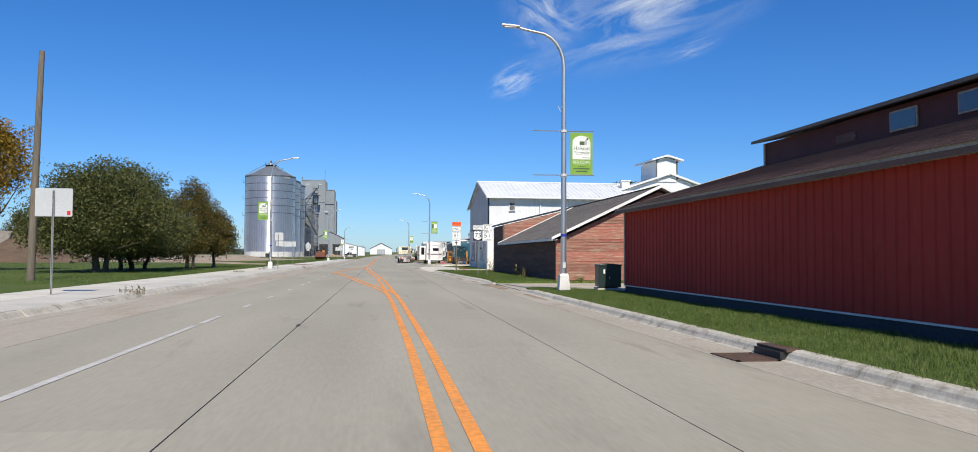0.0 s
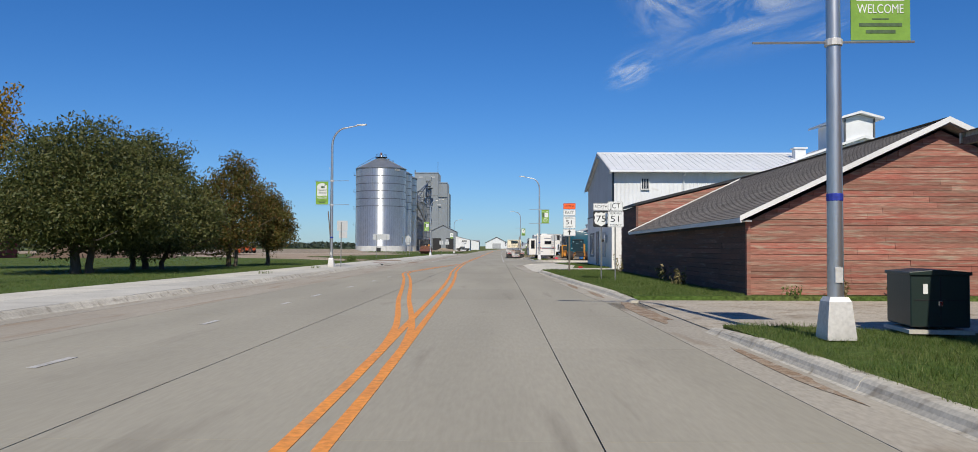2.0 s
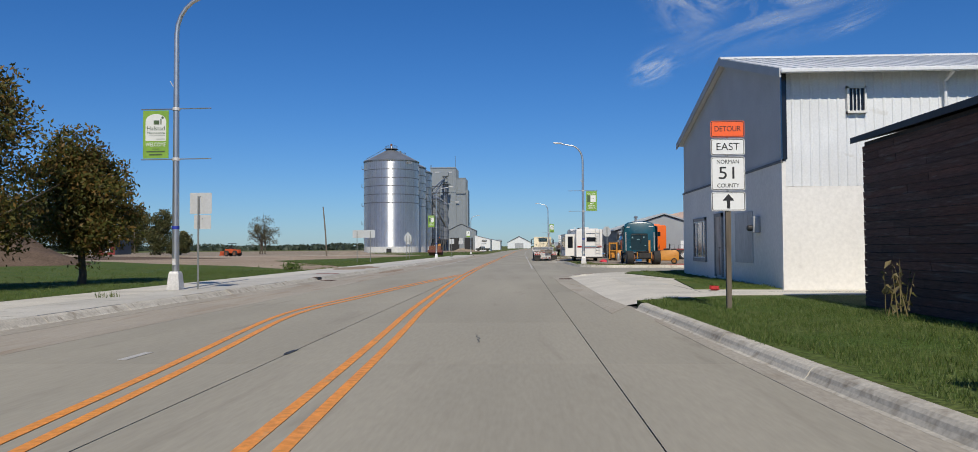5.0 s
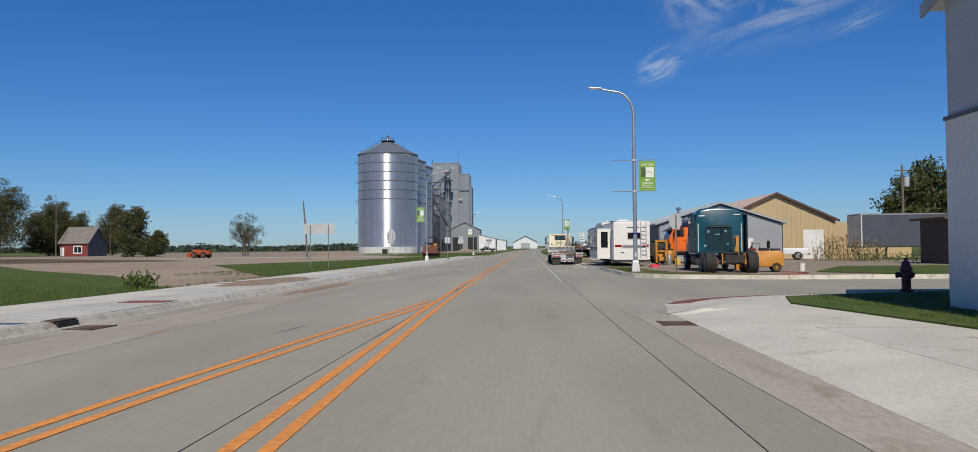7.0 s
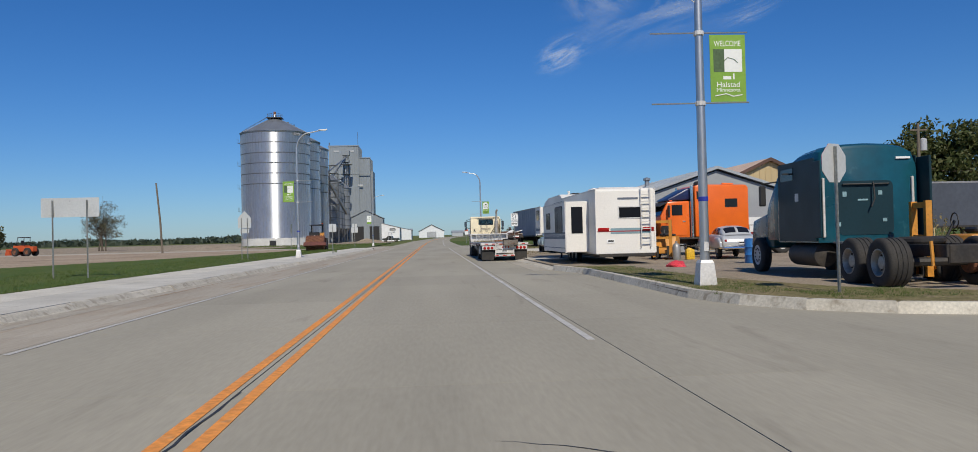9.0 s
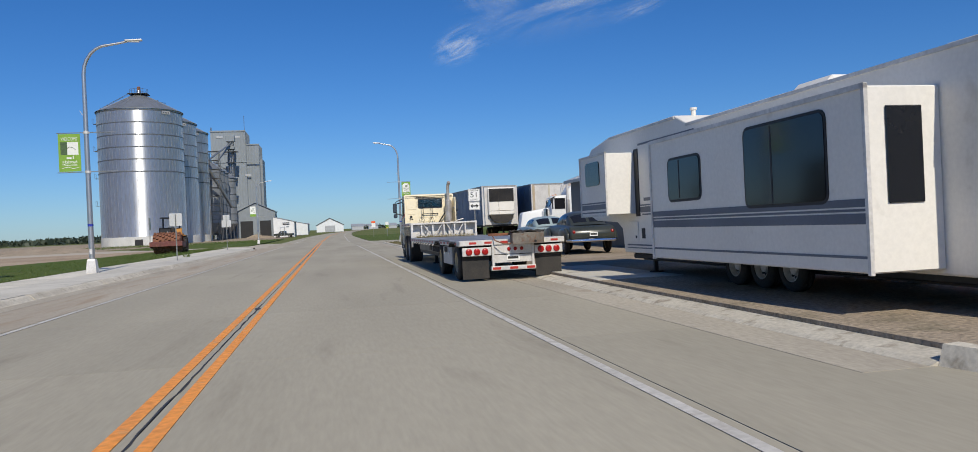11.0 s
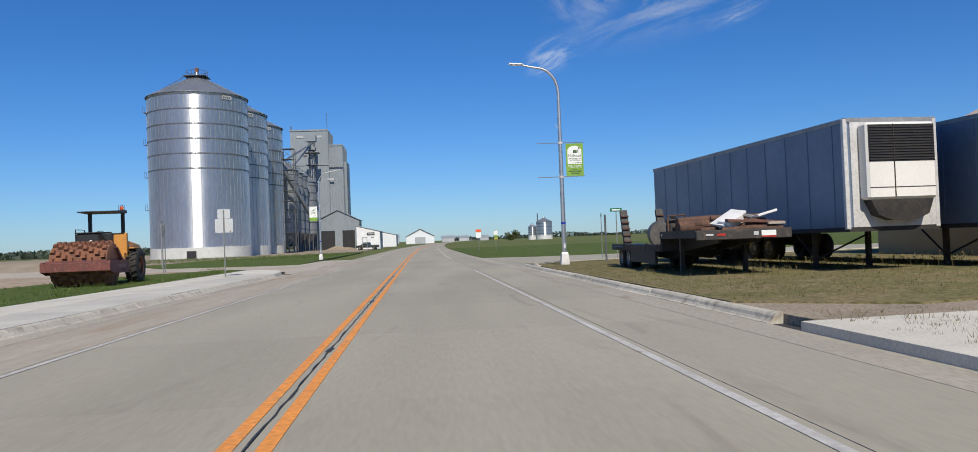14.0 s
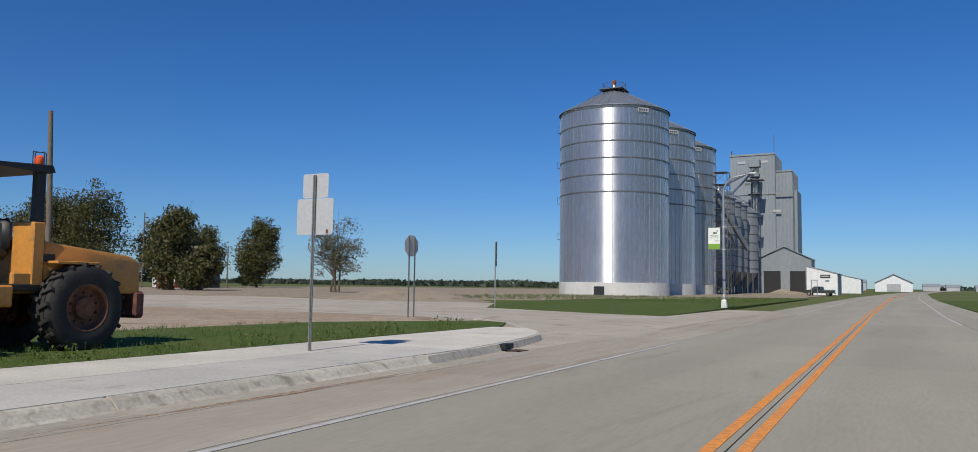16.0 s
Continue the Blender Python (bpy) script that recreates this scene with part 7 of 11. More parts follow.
# bedroom slide-out
bs = part("bedroom_slide", boxes((-1.85, -1.17, 9.92, 11.6, 1.42, 2.76), bev=0.012), RVWHITE, rv, "small bedroom slide-out")
part("slide_trim", boxes((-1.87, -1.83, 9.90, 9.95, 1.40, 2.78), (-1.87, -1.83, 11.57, 11.62, 1.40, 2.78), (-1.87, -1.83, 9.9, 11.62, 2.74, 2.79), (-1.87, -1.83, 9.9, 11.62, 1.39, 1.43)), ALU, bs)
part("slide_window", prism(bmesh.new(), rounded(10.3, 11.2, 2.09, 2.62, 0.08), "x", -1.872, -1.848), DARKGLASS, bs)
part("stripe", boxes((-1.855, -1.851, 9.97, 11.55, 1.55, 1.66), (-1.855, -1.851, 9.97, 11.55, 1.68, 1.71), (-1.855, -1.851, 9.97, 11.55, 1.47, 1.50)), RVGREY, bs)
part("slide_gasket", boxes((-1.19, -1.165, 9.72, 9.92, 1.36, 2.82)), BLACK, rv)
part("side_window", prism(bmesh.new(), rounded(8.24, 8.8, 2.33, 2.82, 0.07), "x", -1.19, -1.168), DARKGLASS, rv)
part("stripe", boxes((-1.178, -1.171, 7.1, 9.7, 1.44, 1.56), (-1.178, -1.171, 7.1, 9.7, 1.58, 1.61), (-1.178, -1.171, 7.1, 9.6, 1.38, 1.41), (-1.178, -1.171, 7.1, 10.5, 0.72, 0.75), (-1.178, -1.171, 7.1, 10.5, 0.66, 0.68), (-1.178, -1.171, 7.1, 9.7, 2.88, 2.92)), RVGREY, rv)
part("name_plate", boxes((-1.178, -1.171, 8.75, 9.5, 1.68, 1.75)), RVGREY, rv, "grey nameplate without lettering")
for y0, y1, z0, z1 in ((9.85, 10.3, 0.78, 1.25), (8.5, 9.0, 0.8, 1.05), (7.6, 7.8, 0.8, 1.0)):
    hatch = part("hatch", boxes((-1.182, -1.17, y0, y1, z0, z1), bev=0.004), RVWHITE, rv)
    part("latch", boxes((-1.19, -1.182, y0 + 0.08, y0 + 0.14, z0 + 0.1, z0 + 0.16)), BLACK, hatch)
part("vent_grille", boxes((-1.182, -1.17, 9.5, 9.66, 0.88, 1.1)), BLACK, rv)
# rear wall
part("rear_window", boxes((-0.25, 0.62, -0.03, 0.0, 1.92, 2.32), bev=0.01), DARKGLASS, rv)
part("window_frame", boxes((-0.30, 0.67, -0.02, 0.001, 1.87, 2.37), bev=0.01), ALU, rv)
part("stripe", boxes((-0.6, 1.0, -0.008, 0.001, 1.30, 1.52)), RVTEAL, rv)
part("stripe", boxes((-1.12, 1.12, -0.01, 0.001, 1.38, 1.42)), surf("red pin stripe", (0.35, 0.04, 0.04)), rv)
for s in (-1, 1):
    part("tail_lamp", boxes((s * 0.88 - 0.22, s * 0.88 + 0.22, -0.05, 0.0, 1.42, 1.54), bev=0.02), REDLENS, rv)
    part("corner_trim", boxes((s * 1.15 - 0.03, s * 1.15 + 0.03, -0.02, 0.02, 0.55, 2.98)), RVWHITE, rv)
pl = part("number_plate", boxes((-0.75, -0.45, -0.02, 0.0, 0.95, 1.1)), SIGNWHITE, rv, "white plate with a plain dark bar")
part("lettering_bar", boxes((-0.71, -0.49, -0.024, -0.021, 1.0, 1.06)), SIGNBLACK, pl)
part("name_plate", boxes((-0.3, 0.5, -0.008, 0.0, 2.62, 2.70)), RVGREY, rv, "grey nameplate without lettering")
lad = part("ladder", tube(tube(bmesh.new(), [(0.58, -0.02, 3.1), (0.58, -0.12, 3.05), (0.58, -0.12, 0.8), (0.58, -0.02, 0.75)], 0.018, 6), [(0.95, -0.02, 3.1), (0.95, -0.12, 3.05), (0.95, -0.12, 0.8), (0.95, -0.02, 0.75)], 0.018, 6), ALU, rv)
for k in range(8):
    part("rung", boxes((0.58, 0.95, -0.14, -0.10, 0.95 + 0.26 * k, 0.98 + 0.26 * k)), ALU, lad)
part("rear_bumper", boxes((-1.1, 1.1, -0.18, -0.06, 0.42, 0.54), bev=0.015), CHASSIS, rv)
for y in (4.3, 5.1, 5.9):
    for s in (-1, 1):
        wheel(rv, s * 1.04, y, 0.46, 0.34, 0.22, ALU, s)
for y in (9.8, 6.4):
    part("jack_leg", boxes((-0.85, -0.77, y, y + 0.08, 0.13, 0.5), (-0.92, -0.7, y - 0.07, y + 0.15, 0.12, 0.15)), CHASSIS, rv)
part("roof_unit", boxes((-0.4, 0.4, 4.2, 5.2, 3.06, 3.34), bev=0.08), RVWHITE, rv, "rooftop air conditioner")
part("roof_hatch", boxes((-0.3, 0.3, 9.4, 10.0, 3.27, 3.42), bev=0.05), BLACK, rv)
part("roof_pipe", lathe(bmesh.new(), [(0.05, 3.27), (0.05, 3.38), (0.07, 3.39), (0.07, 3.43)], 10, Matrix.Translation((-0.7, 8.0, 0))), RVWHITE, rv)
part("roof_vent", boxes((-0.9, 0.9, 0.6, 1.5, 3.06, 3.14), bev=0.03), ALU, rv)

# camper's shadowed concrete pad
slab("parking_pad", [(9.76, 131.2), (11.6, 131.2), (11.6, 136.4), (9.76, 136.4)], 0.05, 0.128, WALKGREY, "cracked pale concrete slab beside the camper", "pavement")


# teal bobtail truck, seen from behind
te = thing("teal_truck", "dark teal sleeper truck without trailer, bare frame at the rear", "truck", Matrix.Translation((15.05, 107.75, 0.1)) @ Matrix.Rotation(radians(-3.5), 4, "Z") @ Matrix.Diagonal((0.97, 1, 1, 1)))
bm = bmesh.new()
rings = []
for y, zt in ((2.9, 3.0), (2.94, 3.08), (3.06, 3.13), (3.4, 3.16), (4.2, 3.12), (4.8, 2.98), (5.2, 2.76), (5.35, 2.5)):
    half = [(1.22, 0.88), (1.22, zt - 0.62), (1.19, zt - 0.32), (1.10, zt - 0.10), (0.92, zt + 0.0), (0.5, zt + 0.07)]
    rings.append([bm.verts.new((-u, y, v)) for u, v in half] + [bm.verts.new((0, y, zt + 0.09))] + [bm.verts.new((u, y, v)) for u, v in half[::-1]])
for r0, r1 in zip(rings, rings[1:]):
    for k in range(len(r0) - 1):
        bm.faces.new((r0[k], r0[k + 1], r1[k + 1], r1[k]))
bm.faces.new(rings[0])
bm.faces.new(rings[-1])
bmesh.ops.recalc_face_normals(bm, faces=list(bm.faces))
part("sleeper", bm, TEAL, te, "domed glossy teal sleeper box", 35)
for s in (-1, 1):
    part("side_panel", boxes((s * 1.248 - 0.014, s * 1.248 + 0.014, 2.98, 5.2, 0.92, 2.9), bev=0.008), TEALDULL, te)
    part("panel_vent", boxes((s * 1.268 - 0.005, s * 1.268 + 0.005, 3.9, 4.1, 1.9, 2.1)), ALU, te)
    part("sleeper_window", boxes((s * 1.268 - 0.006, s * 1.268 + 0.006, 4.2, 5.0, 2.45, 2.75)), DARKGLASS, te)
bm = bmesh.new()
prism(bm, [(5.3, 0.92), (5.3, 2.6), (5.55, 2.62), (6.2, 1.95), (6.35, 1.75), (6.35, 0.92)], "x", -1.15, 1.15, 0.05)
part("cab", bm, TEAL, te, "", 40)
part("hood", prism(bmesh.new(), [(6.3, 0.7), (6.3, 1.75), (7.9, 1.5), (8.1, 0.7)], "x", -1.0, 1.0, 0.08), TEAL, te, "", 40)
part("rear_trim", boxes((-1.12, -1.06, 2.84, 2.9, 1.0, 2.4), (1.06, 1.12, 2.84, 2.9, 1.0, 2.4), bev=0.01), ALU, te)
part("back_recess", prism(bmesh.new(), rounded(-0.72, 0.62, 1.05, 2.32, 0.12), "y", 2.885, 2.897), TEALDULL, te, "recessed dull panel on the back")
part("grab_rail", tube(bmesh.new(), [(-0.62, 2.9, 2.22), (-0.62, 2.84, 2.24), (0.5, 2.84, 2.24), (0.5, 2.9, 2.22)], 0.02, 6), BLACK, te)
part("marker", boxes((-1.05, -0.75, 2.86, 2.9, 2.78, 2.83)), SIGNWHITE, te)
part("marker", boxes((0.7, 1.05, 2.86, 2.9, 2.82, 2.87)), SIGNWHITE, te)
for x0, z0, w_, h_ in ((-0.62, 1.95, 0.1, 0.12), (0.25, 1.98, 0.1, 0.1), (-0.25, 1.85, 0.25, 0.04), (-0.8, 1.25, 0.12, 0.1), (0.35, 1.35, 0.1, 0.08)):
    part("scuff", boxes((x0, x0 + w_, 2.872, 2.884, z0, z0 + h_), bev=0.002), surf("pale scuff", (0.22, 0.36, 0.40)), te)
part("side_extender", boxes((-1.30, -1.26, 2.6, 3.0, 1.0, 2.8), bev=0.01), TEALDULL, te)
part("side_extender", boxes((1.26, 1.32, 2.45, 3.0, 0.95, 2.85), bev=0.01), TEALDULL, te)
part("deflector_bar", tube(bmesh.new(), [(0.1, 2.8, 2.28), (0.1, 2.75, 1.9), (0.02, 2.75, 1.7)], 0.02, 6), BLACK, te)
part("roof_bar", boxes((-1.45, -1.2, 4.4, 4.46, 2.6, 2.64), (1.2, 1.45, 4.4, 4.46, 2.6, 2.64)), BLACK, te)
part("mirror", boxes((-1.62, -1.44, 5.6, 5.7, 1.85, 2.4), bev=0.03), BLACK, te)
part("mirror_arm", tube(bmesh.new(), [(-1.15, 5.6, 2.5), (-1.55, 5.65, 2.45)], 0.02, 6), BLACK, te)
for s in (-1, 1):
    part("chassis_rail", boxes((s * 0.42 - 0.04, s * 0.42 + 0.04, -0.9, 6.0, 0.62, 0.86), bev=0.01), CHASSIS, te)
    part("yellow_strut", tube(bmesh.new(), [(s * 0.52, -0.55, 0.45), (s * 0.52, -0.5, 0.92)], 0.035, 8), LIFTYEL, te)
    for y in (0.2, 1.45):
        wheel(te, s * 0.98, y, 0.5, 0.5, 0.50, PURERIM, s, dish=0.15)
    wheel(te, s * 1.05, 7.1, 0.5, 0.5, 0.28, ALU, s, dish=0.02)
    part("fuel_tank", lathe(bmesh.new(), [(0.05, 0), (0.28, 0.04), (0.28, 1.6), (0.05, 1.64)], 18, pose(s * 0.95, 3.1, 0.58, -90, 0, 0)), CHASSIS, te, "", 40)
    part("brake_drum", lathe(bmesh.new(), [(0.2, 0), (0.24, 0.02), (0.24, 0.16), (0.1, 0.2)], 18, pose(s * 0.62, 0.2, 0.5, 0, 90 * s, 0)), RUST, te)
part("rear_cross_member", boxes((-0.42, 0.42, -0.92, -0.84, 0.5, 0.86), bev=0.02), CHASSIS, te)
part("fifth_wheel", lathe(bmesh.new(), [(0.46, 0.86), (0.48, 0.9), (0.48, 0.96), (0.4, 1.0), (0.1, 1.0)], 24, Matrix.Translation((0, 0.75, 0))), CHASSIS, te)
part("axle", tube(bmesh.new(), [(-0.9, 0.2, 0.5), (0.9, 0.2, 0.5)], 0.09, 8), CHASSIS, te)
part("axle", tube(bmesh.new(), [(-0.9, 1.45, 0.5), (0.9, 1.45, 0.5)], 0.09, 8), CHASSIS, te)
part("deck_plate", boxes((-0.9, 0.9, 2.2, 2.85, 0.86, 0.9)), DIRTYALU, te)

hose = thing("red_hose", "long red air hose lying on the dirt", "hose", Matrix.Translation((0, 0, 0.135)))
part("hose", tube(bmesh.new(), [(14.4, 104.9, 0), (15.2, 104.6, 0), (16.0, 104.75, 0), (16.6, 105.3, 0), (17.4, 105.4, 0), (18.0, 106.2, 0), (18.3, 107.4, 0), (17.6, 108.6, 0)], 0.022, 6), surf("red rubber hose", (0.45, 0.06, 0.05), rough=0.6), hose, "", 60)

# orange sleeper truck
og = thing("orange_truck", "bright orange sleeper truck with its hood off, parked in the yard", "truck", Matrix.Translation((18.6, 132.75, 0.1)) @ Matrix.Rotation(radians(91), 4, "Z"))
part("sleeper", prism(bmesh.new(), [(-2.45, 0.95), (-2.45, 3.42), (-2.3, 3.55), (0.1, 3.6), (0.36, 3.5), (0.36, 0.95)], "x", -1.22, 1.22, 0.06), ORANGE, og, "tall orange sleeper box", 40)
part("cab", prism(bmesh.new(), [(0.62, 0.9), (0.62, 2.78), (1.75, 2.74), (2.12, 2.02), (2.15, 0.9)], "x", -1.12, 1.12, 0.05), ORANGE, og, "", 40)
part("cab_link", boxes((-1.05, 1.05, 0.36, 0.62, 0.95, 2.7)), BLACK, og)
part("windscreen", prism(bmesh.new(), [(1.78, 2.68), (2.11, 2.06), (2.14, 2.07), (1.81, 2.70)], "x", -1.0, 1.0), DARKGLASS, og)
part("sun_visor", prism(bmesh.new(), [(1.76, 2.76), (1.74, 2.70), (2.16, 2.50), (2.18, 2.54)], "x", -1.08, 1.08), CHASSIS, og)
part("roof_fairing", prism(bmesh.new(), [(0.38, 2.86), (0.38, 3.48), (0.7, 3.38), (1.7, 2.88), (1.7, 2.80)], "x", -0.95, 0.95, 0.05), surf("dark blue fairing plastic", (0.018, 0.03, 0.10), (0.014, 0.024, 0.08), 0.35), og, "dark blue roof fairing", 40)
part("engine", boxes((-0.5, 0.5, 2.2, 3.5, 0.85, 1.6), (-0.35, 0.35, 2.3, 3.2, 1.6, 1.85), (-0.75, -0.5, 2.3, 2.9, 0.9, 1.4), bev=0.06), CHASSIS, og, "bare dark engine")
part("radiator", boxes((-0.6, 0.6, 3.52, 3.68, 0.7, 1.7), bev=0.02), CHASSIS, og)
part("bumper", boxes((-1.2, 1.2, 3.75, 3.87, 0.3, 0.68), bev=0.03), CHROME, og)
for k in range(5):
    part("marker_light", boxes((-0.9 + 0.45 * k - 0.06, -0.9 + 0.45 * k + 0.06, 1.45, 1.6, 2.765, 2.83), bev=0.01), SIGNORANGE, og)
for s in (-1, 1):
    dr = part("door", boxes((min(s * 1.12, s * 1.14), max(s * 1.12, s * 1.14), 0.78, 1.72, 1.05, 2.66), bev=0.008), ORANGE, og)
    part("side_window", boxes((min(s * 1.141, s * 1.15), max(s * 1.141, s * 1.15), 1.0, 1.55, 2.05, 2.58), bev=0.004), DARKGLASS, dr)
    part("door_handle", boxes((min(s * 1.141, s * 1.17), max(s * 1.141, s * 1.17), 0.86, 1.0, 1.72, 1.77)), CHROME, dr)
    part("sleeper_window", boxes((s * 1.225 - 0.01, s * 1.225 + 0.01, -1.85, -1.2, 2.42, 2.85), bev=0.005), DARKGLASS, og)
    part("sleeper_window", boxes((s * 1.225 - 0.01, s * 1.225 + 0.01, -0.1, 0.27, 2.85, 3.25), bev=0.005), DARKGLASS, og)
    part("sleeper_step", boxes((min(s * 0.95, s * 1.2), max(s * 0.95, s * 1.2), -0.9, 0.6, 0.45, 0.52), (min(s * 1.0, s * 1.2), max(s * 1.0, s * 1.2), -2.3, 2.0, 0.84, 0.94)), CHASSIS, og)
    part("exhaust_pipe", tube(bmesh.new(), [(s * 1.12, 0.49, 0.9), (s * 1.12, 0.49, 3.55)], 0.09, 12), CHROME, og, "", 40)
    part("mirror", boxes((min(s * 1.3, s * 1.5), max(s * 1.3, s * 1.5), 1.75, 1.83, 1.95, 2.55), bev=0.02), BLACK, og)
    part("mirror_arm", tube(bmesh.new(), [(s * 1.12, 1.7, 2.6), (s * 1.4, 1.8, 2.56)], 0.02, 5), CHROME, og)
    wheel(og, s * 1.05, 2.85, 0.5, 0.5, 0.28, ALU, s, dish=0.02)
    for y in (-2.9, -4.2):
        wheel(og, s * 0.95, y, 0.5, 0.5, 0.5, ALU, s, dish=0.15)
    part("chassis_rail", boxes((s * 0.42 - 0.04, s * 0.42 + 0.04, -4.8, 3.5, 0.6, 0.86)), CHASSIS, og)
    part("tank", lathe(bmesh.new(), [(0.05, 0), (0.28, 0.04), (0.28, 1.6), (0.05, 1.64)], 18, pose(s * 0.92, -1.4, 0.52, -90, 0, 0)), CHROME, og, "", 40)
part("roof_vent", boxes((-0.3, 0.3, -0.6, -0.1, 3.58, 3.72), bev=0.04), ORANGE, og)
part("roof_vent", lathe(bmesh.new(), [(0.22, 3.57), (0.22, 3.7), (0.12, 3.78), (0.02, 3.79)], 14, Matrix.Translation((-0.7, 0.0, 0))), BLACK, og)
part("air_horn", tube(bmesh.new(), [(-0.6, -1.9, 3.62), (-0.6, -1.3, 3.64)], 0.06, 8), ORANGE, og)

# forklifts
def forklift(label, m):
    f = thing("forklift", label, "forklift", m, "yard forklifts")
    part("body", prism(bmesh.new(), [(-1.1, 0.25), (-1.1, 0.85), (-0.9, 1.02), (0.2, 1.0), (0.35, 0.55), (0.9, 0.5), (0.95, 0.25)], "y", -0.5, 0.5, 0.05), LIFTYEL, f, "", 40)
    part("mast", boxes((0.95, 1.08, -0.42, -0.3, 0.1, 1.75), (0.95, 1.08, 0.3, 0.42, 0.1, 1.75), (0.95, 1.05, -0.4, 0.4, 1.6, 1.72), (0.95, 1.05, -0.4, 0.4, 0.9, 1.0)), LIFTYEL, f)
    for y in (-0.25, 0.2):
        part("fork", boxes((1.08, 1.12, y, y + 0.1, 0.1, 0.6), (1.08, 2.0, y, y + 0.1, 0.1, 0.14)), CHASSIS, f)
    part("seat", boxes((-0.45, 0.0, -0.25, 0.25, 1.02, 1.15), (-0.5, -0.4, -0.25, 0.25, 1.1, 1.5), bev=0.04), BLACK, f)
    part("steering_wheel", tube(bmesh.new(), [(0.3 + 0.0, 0.17 * math.cos(t_), 1.3 + 0.17 * math.sin(t_)) for t_ in [k * math.pi / 6 for k in range(13)]], 0.015, 5), BLACK, f)
    part("steering_post", tube(bmesh.new(), [(0.5, 0, 0.9), (0.3, 0, 1.3)], 0.03, 6), BLACK, f)
    part("engine_hood", boxes((-0.95, -0.55, -0.35, 0.35, 1.0, 1.12), bev=0.04), CHASSIS, f)
    for x, r in ((-0.75, 0.22), (0.65, 0.28)):
        for s in (-1, 1):
            w = wheel(f, 0, 0, 0, r, 0.18, LIFTYEL, 1, dish=0.03)
            for o in (w,):
                o.matrix_basis = pose(x, s * 0.45, r, 0, 0, 90 * s)
    return f


forklift("worn yellow forklift with black seat beside the teal truck", Matrix.Translation((16.75, 109.3, 0.12)) @ Matrix.Rotation(radians(170), 4, "Z"))
forklift("worn yellow forklift standing by the orange truck", Matrix.Translation((15.5, 127.6, 0.12)) @ Matrix.Rotation(radians(-115), 4, "Z"))
bk = thing("bucket", "white plastic bucket on the yard", "bucket", Matrix.Translation((18.9, 109.6, 0.12)))
part("body", lathe(bmesh.new(), [(0.13, 0), (0.15, 0.36), (0.165, 0.37), (0.165, 0.40), (0.14, 0.40), (0.12, 0.03)], 20), RVWHITE, bk, "", 40)
part("handle", tube(bmesh.new(), [(0.16, 0, 0.36), (0.17, 0.05, 0.2), (0.0, 0.18, 0.12), (-0.17, 0.05, 0.2), (-0.16, 0, 0.36)], 0.006, 5), CHROME, bk)
tank_ = thing("gas_cylinder", "small grey gas cylinder on the yard", "gas cylinder", Matrix.Translation((15.45, 125.9, 0.12)))
part("body", lathe(bmesh.new(), [(0.16, 0), (0.17, 0.05), (0.17, 0.55), (0.12, 0.68), (0.05, 0.72), (0.05, 0.8)], 18), DIRTYALU, tank_, "", 40)
can_ = thing("fuel_can", "yellow plastic fuel can on the yard", "fuel can", Matrix.Translation((16.0, 125.8, 0.12)))
part("body", prism(bmesh.new(), [(-0.18, 0), (-0.18, 0.42), (-0.05, 0.52), (0.18, 0.42), (0.18, 0)], "y", -0.12, 0.12, 0.03), surf("yellow plastic", (0.75, 0.45, 0.03), rough=0.4), can_, "", 40)
part("spout", tube(bmesh.new(), [(-0.12, 0, 0.45), (-0.25, 0, 0.62)], 0.025, 8), BLACK, can_)
bb = thing("blue_barrel", "blue plastic barrel standing beside the teal truck", "barrel", Matrix.Translation((16.6, 120.6, 0.12)))
part("body", lathe(bmesh.new(), [(0.02, 0), (0.27, 0.0), (0.29, 0.04), (0.285, 0.29), (0.3, 0.31), (0.285, 0.33), (0.285, 0.57), (0.3, 0.59), (0.285, 0.61), (0.29, 0.86), (0.27, 0.9), (0.02, 0.88)], 22), surf("blue barrel plastic", (0.03, 0.16, 0.42), (0.025, 0.13, 0.36), 0.45), bb, "", 40)
part("bung", lathe(bmesh.new(), [(0.04, 0.88), (0.04, 0.91), (0.005, 0.915)], 10, Matrix.Translation((0.15, 0, 0))), BLACK, bb)
tarp = thing("red_tarp", "crumpled red-pink plastic on the grass", "tarp", Matrix.Translation((13.4, 119.4, 0.12)))
bm = bmesh.new()
bmesh.ops.create_icosphere(bm, subdivisions=3, radius=0.35)
for v in bm.verts:
    v.co *= 1 + 0.35 * noise.noise(v.co * 4)
    v.co.z = max(v.co.z * 0.6, 0)
part("sheet", bm, surf("red-pink plastic", (0.75, 0.06, 0.08), rough=0.4), tarp)


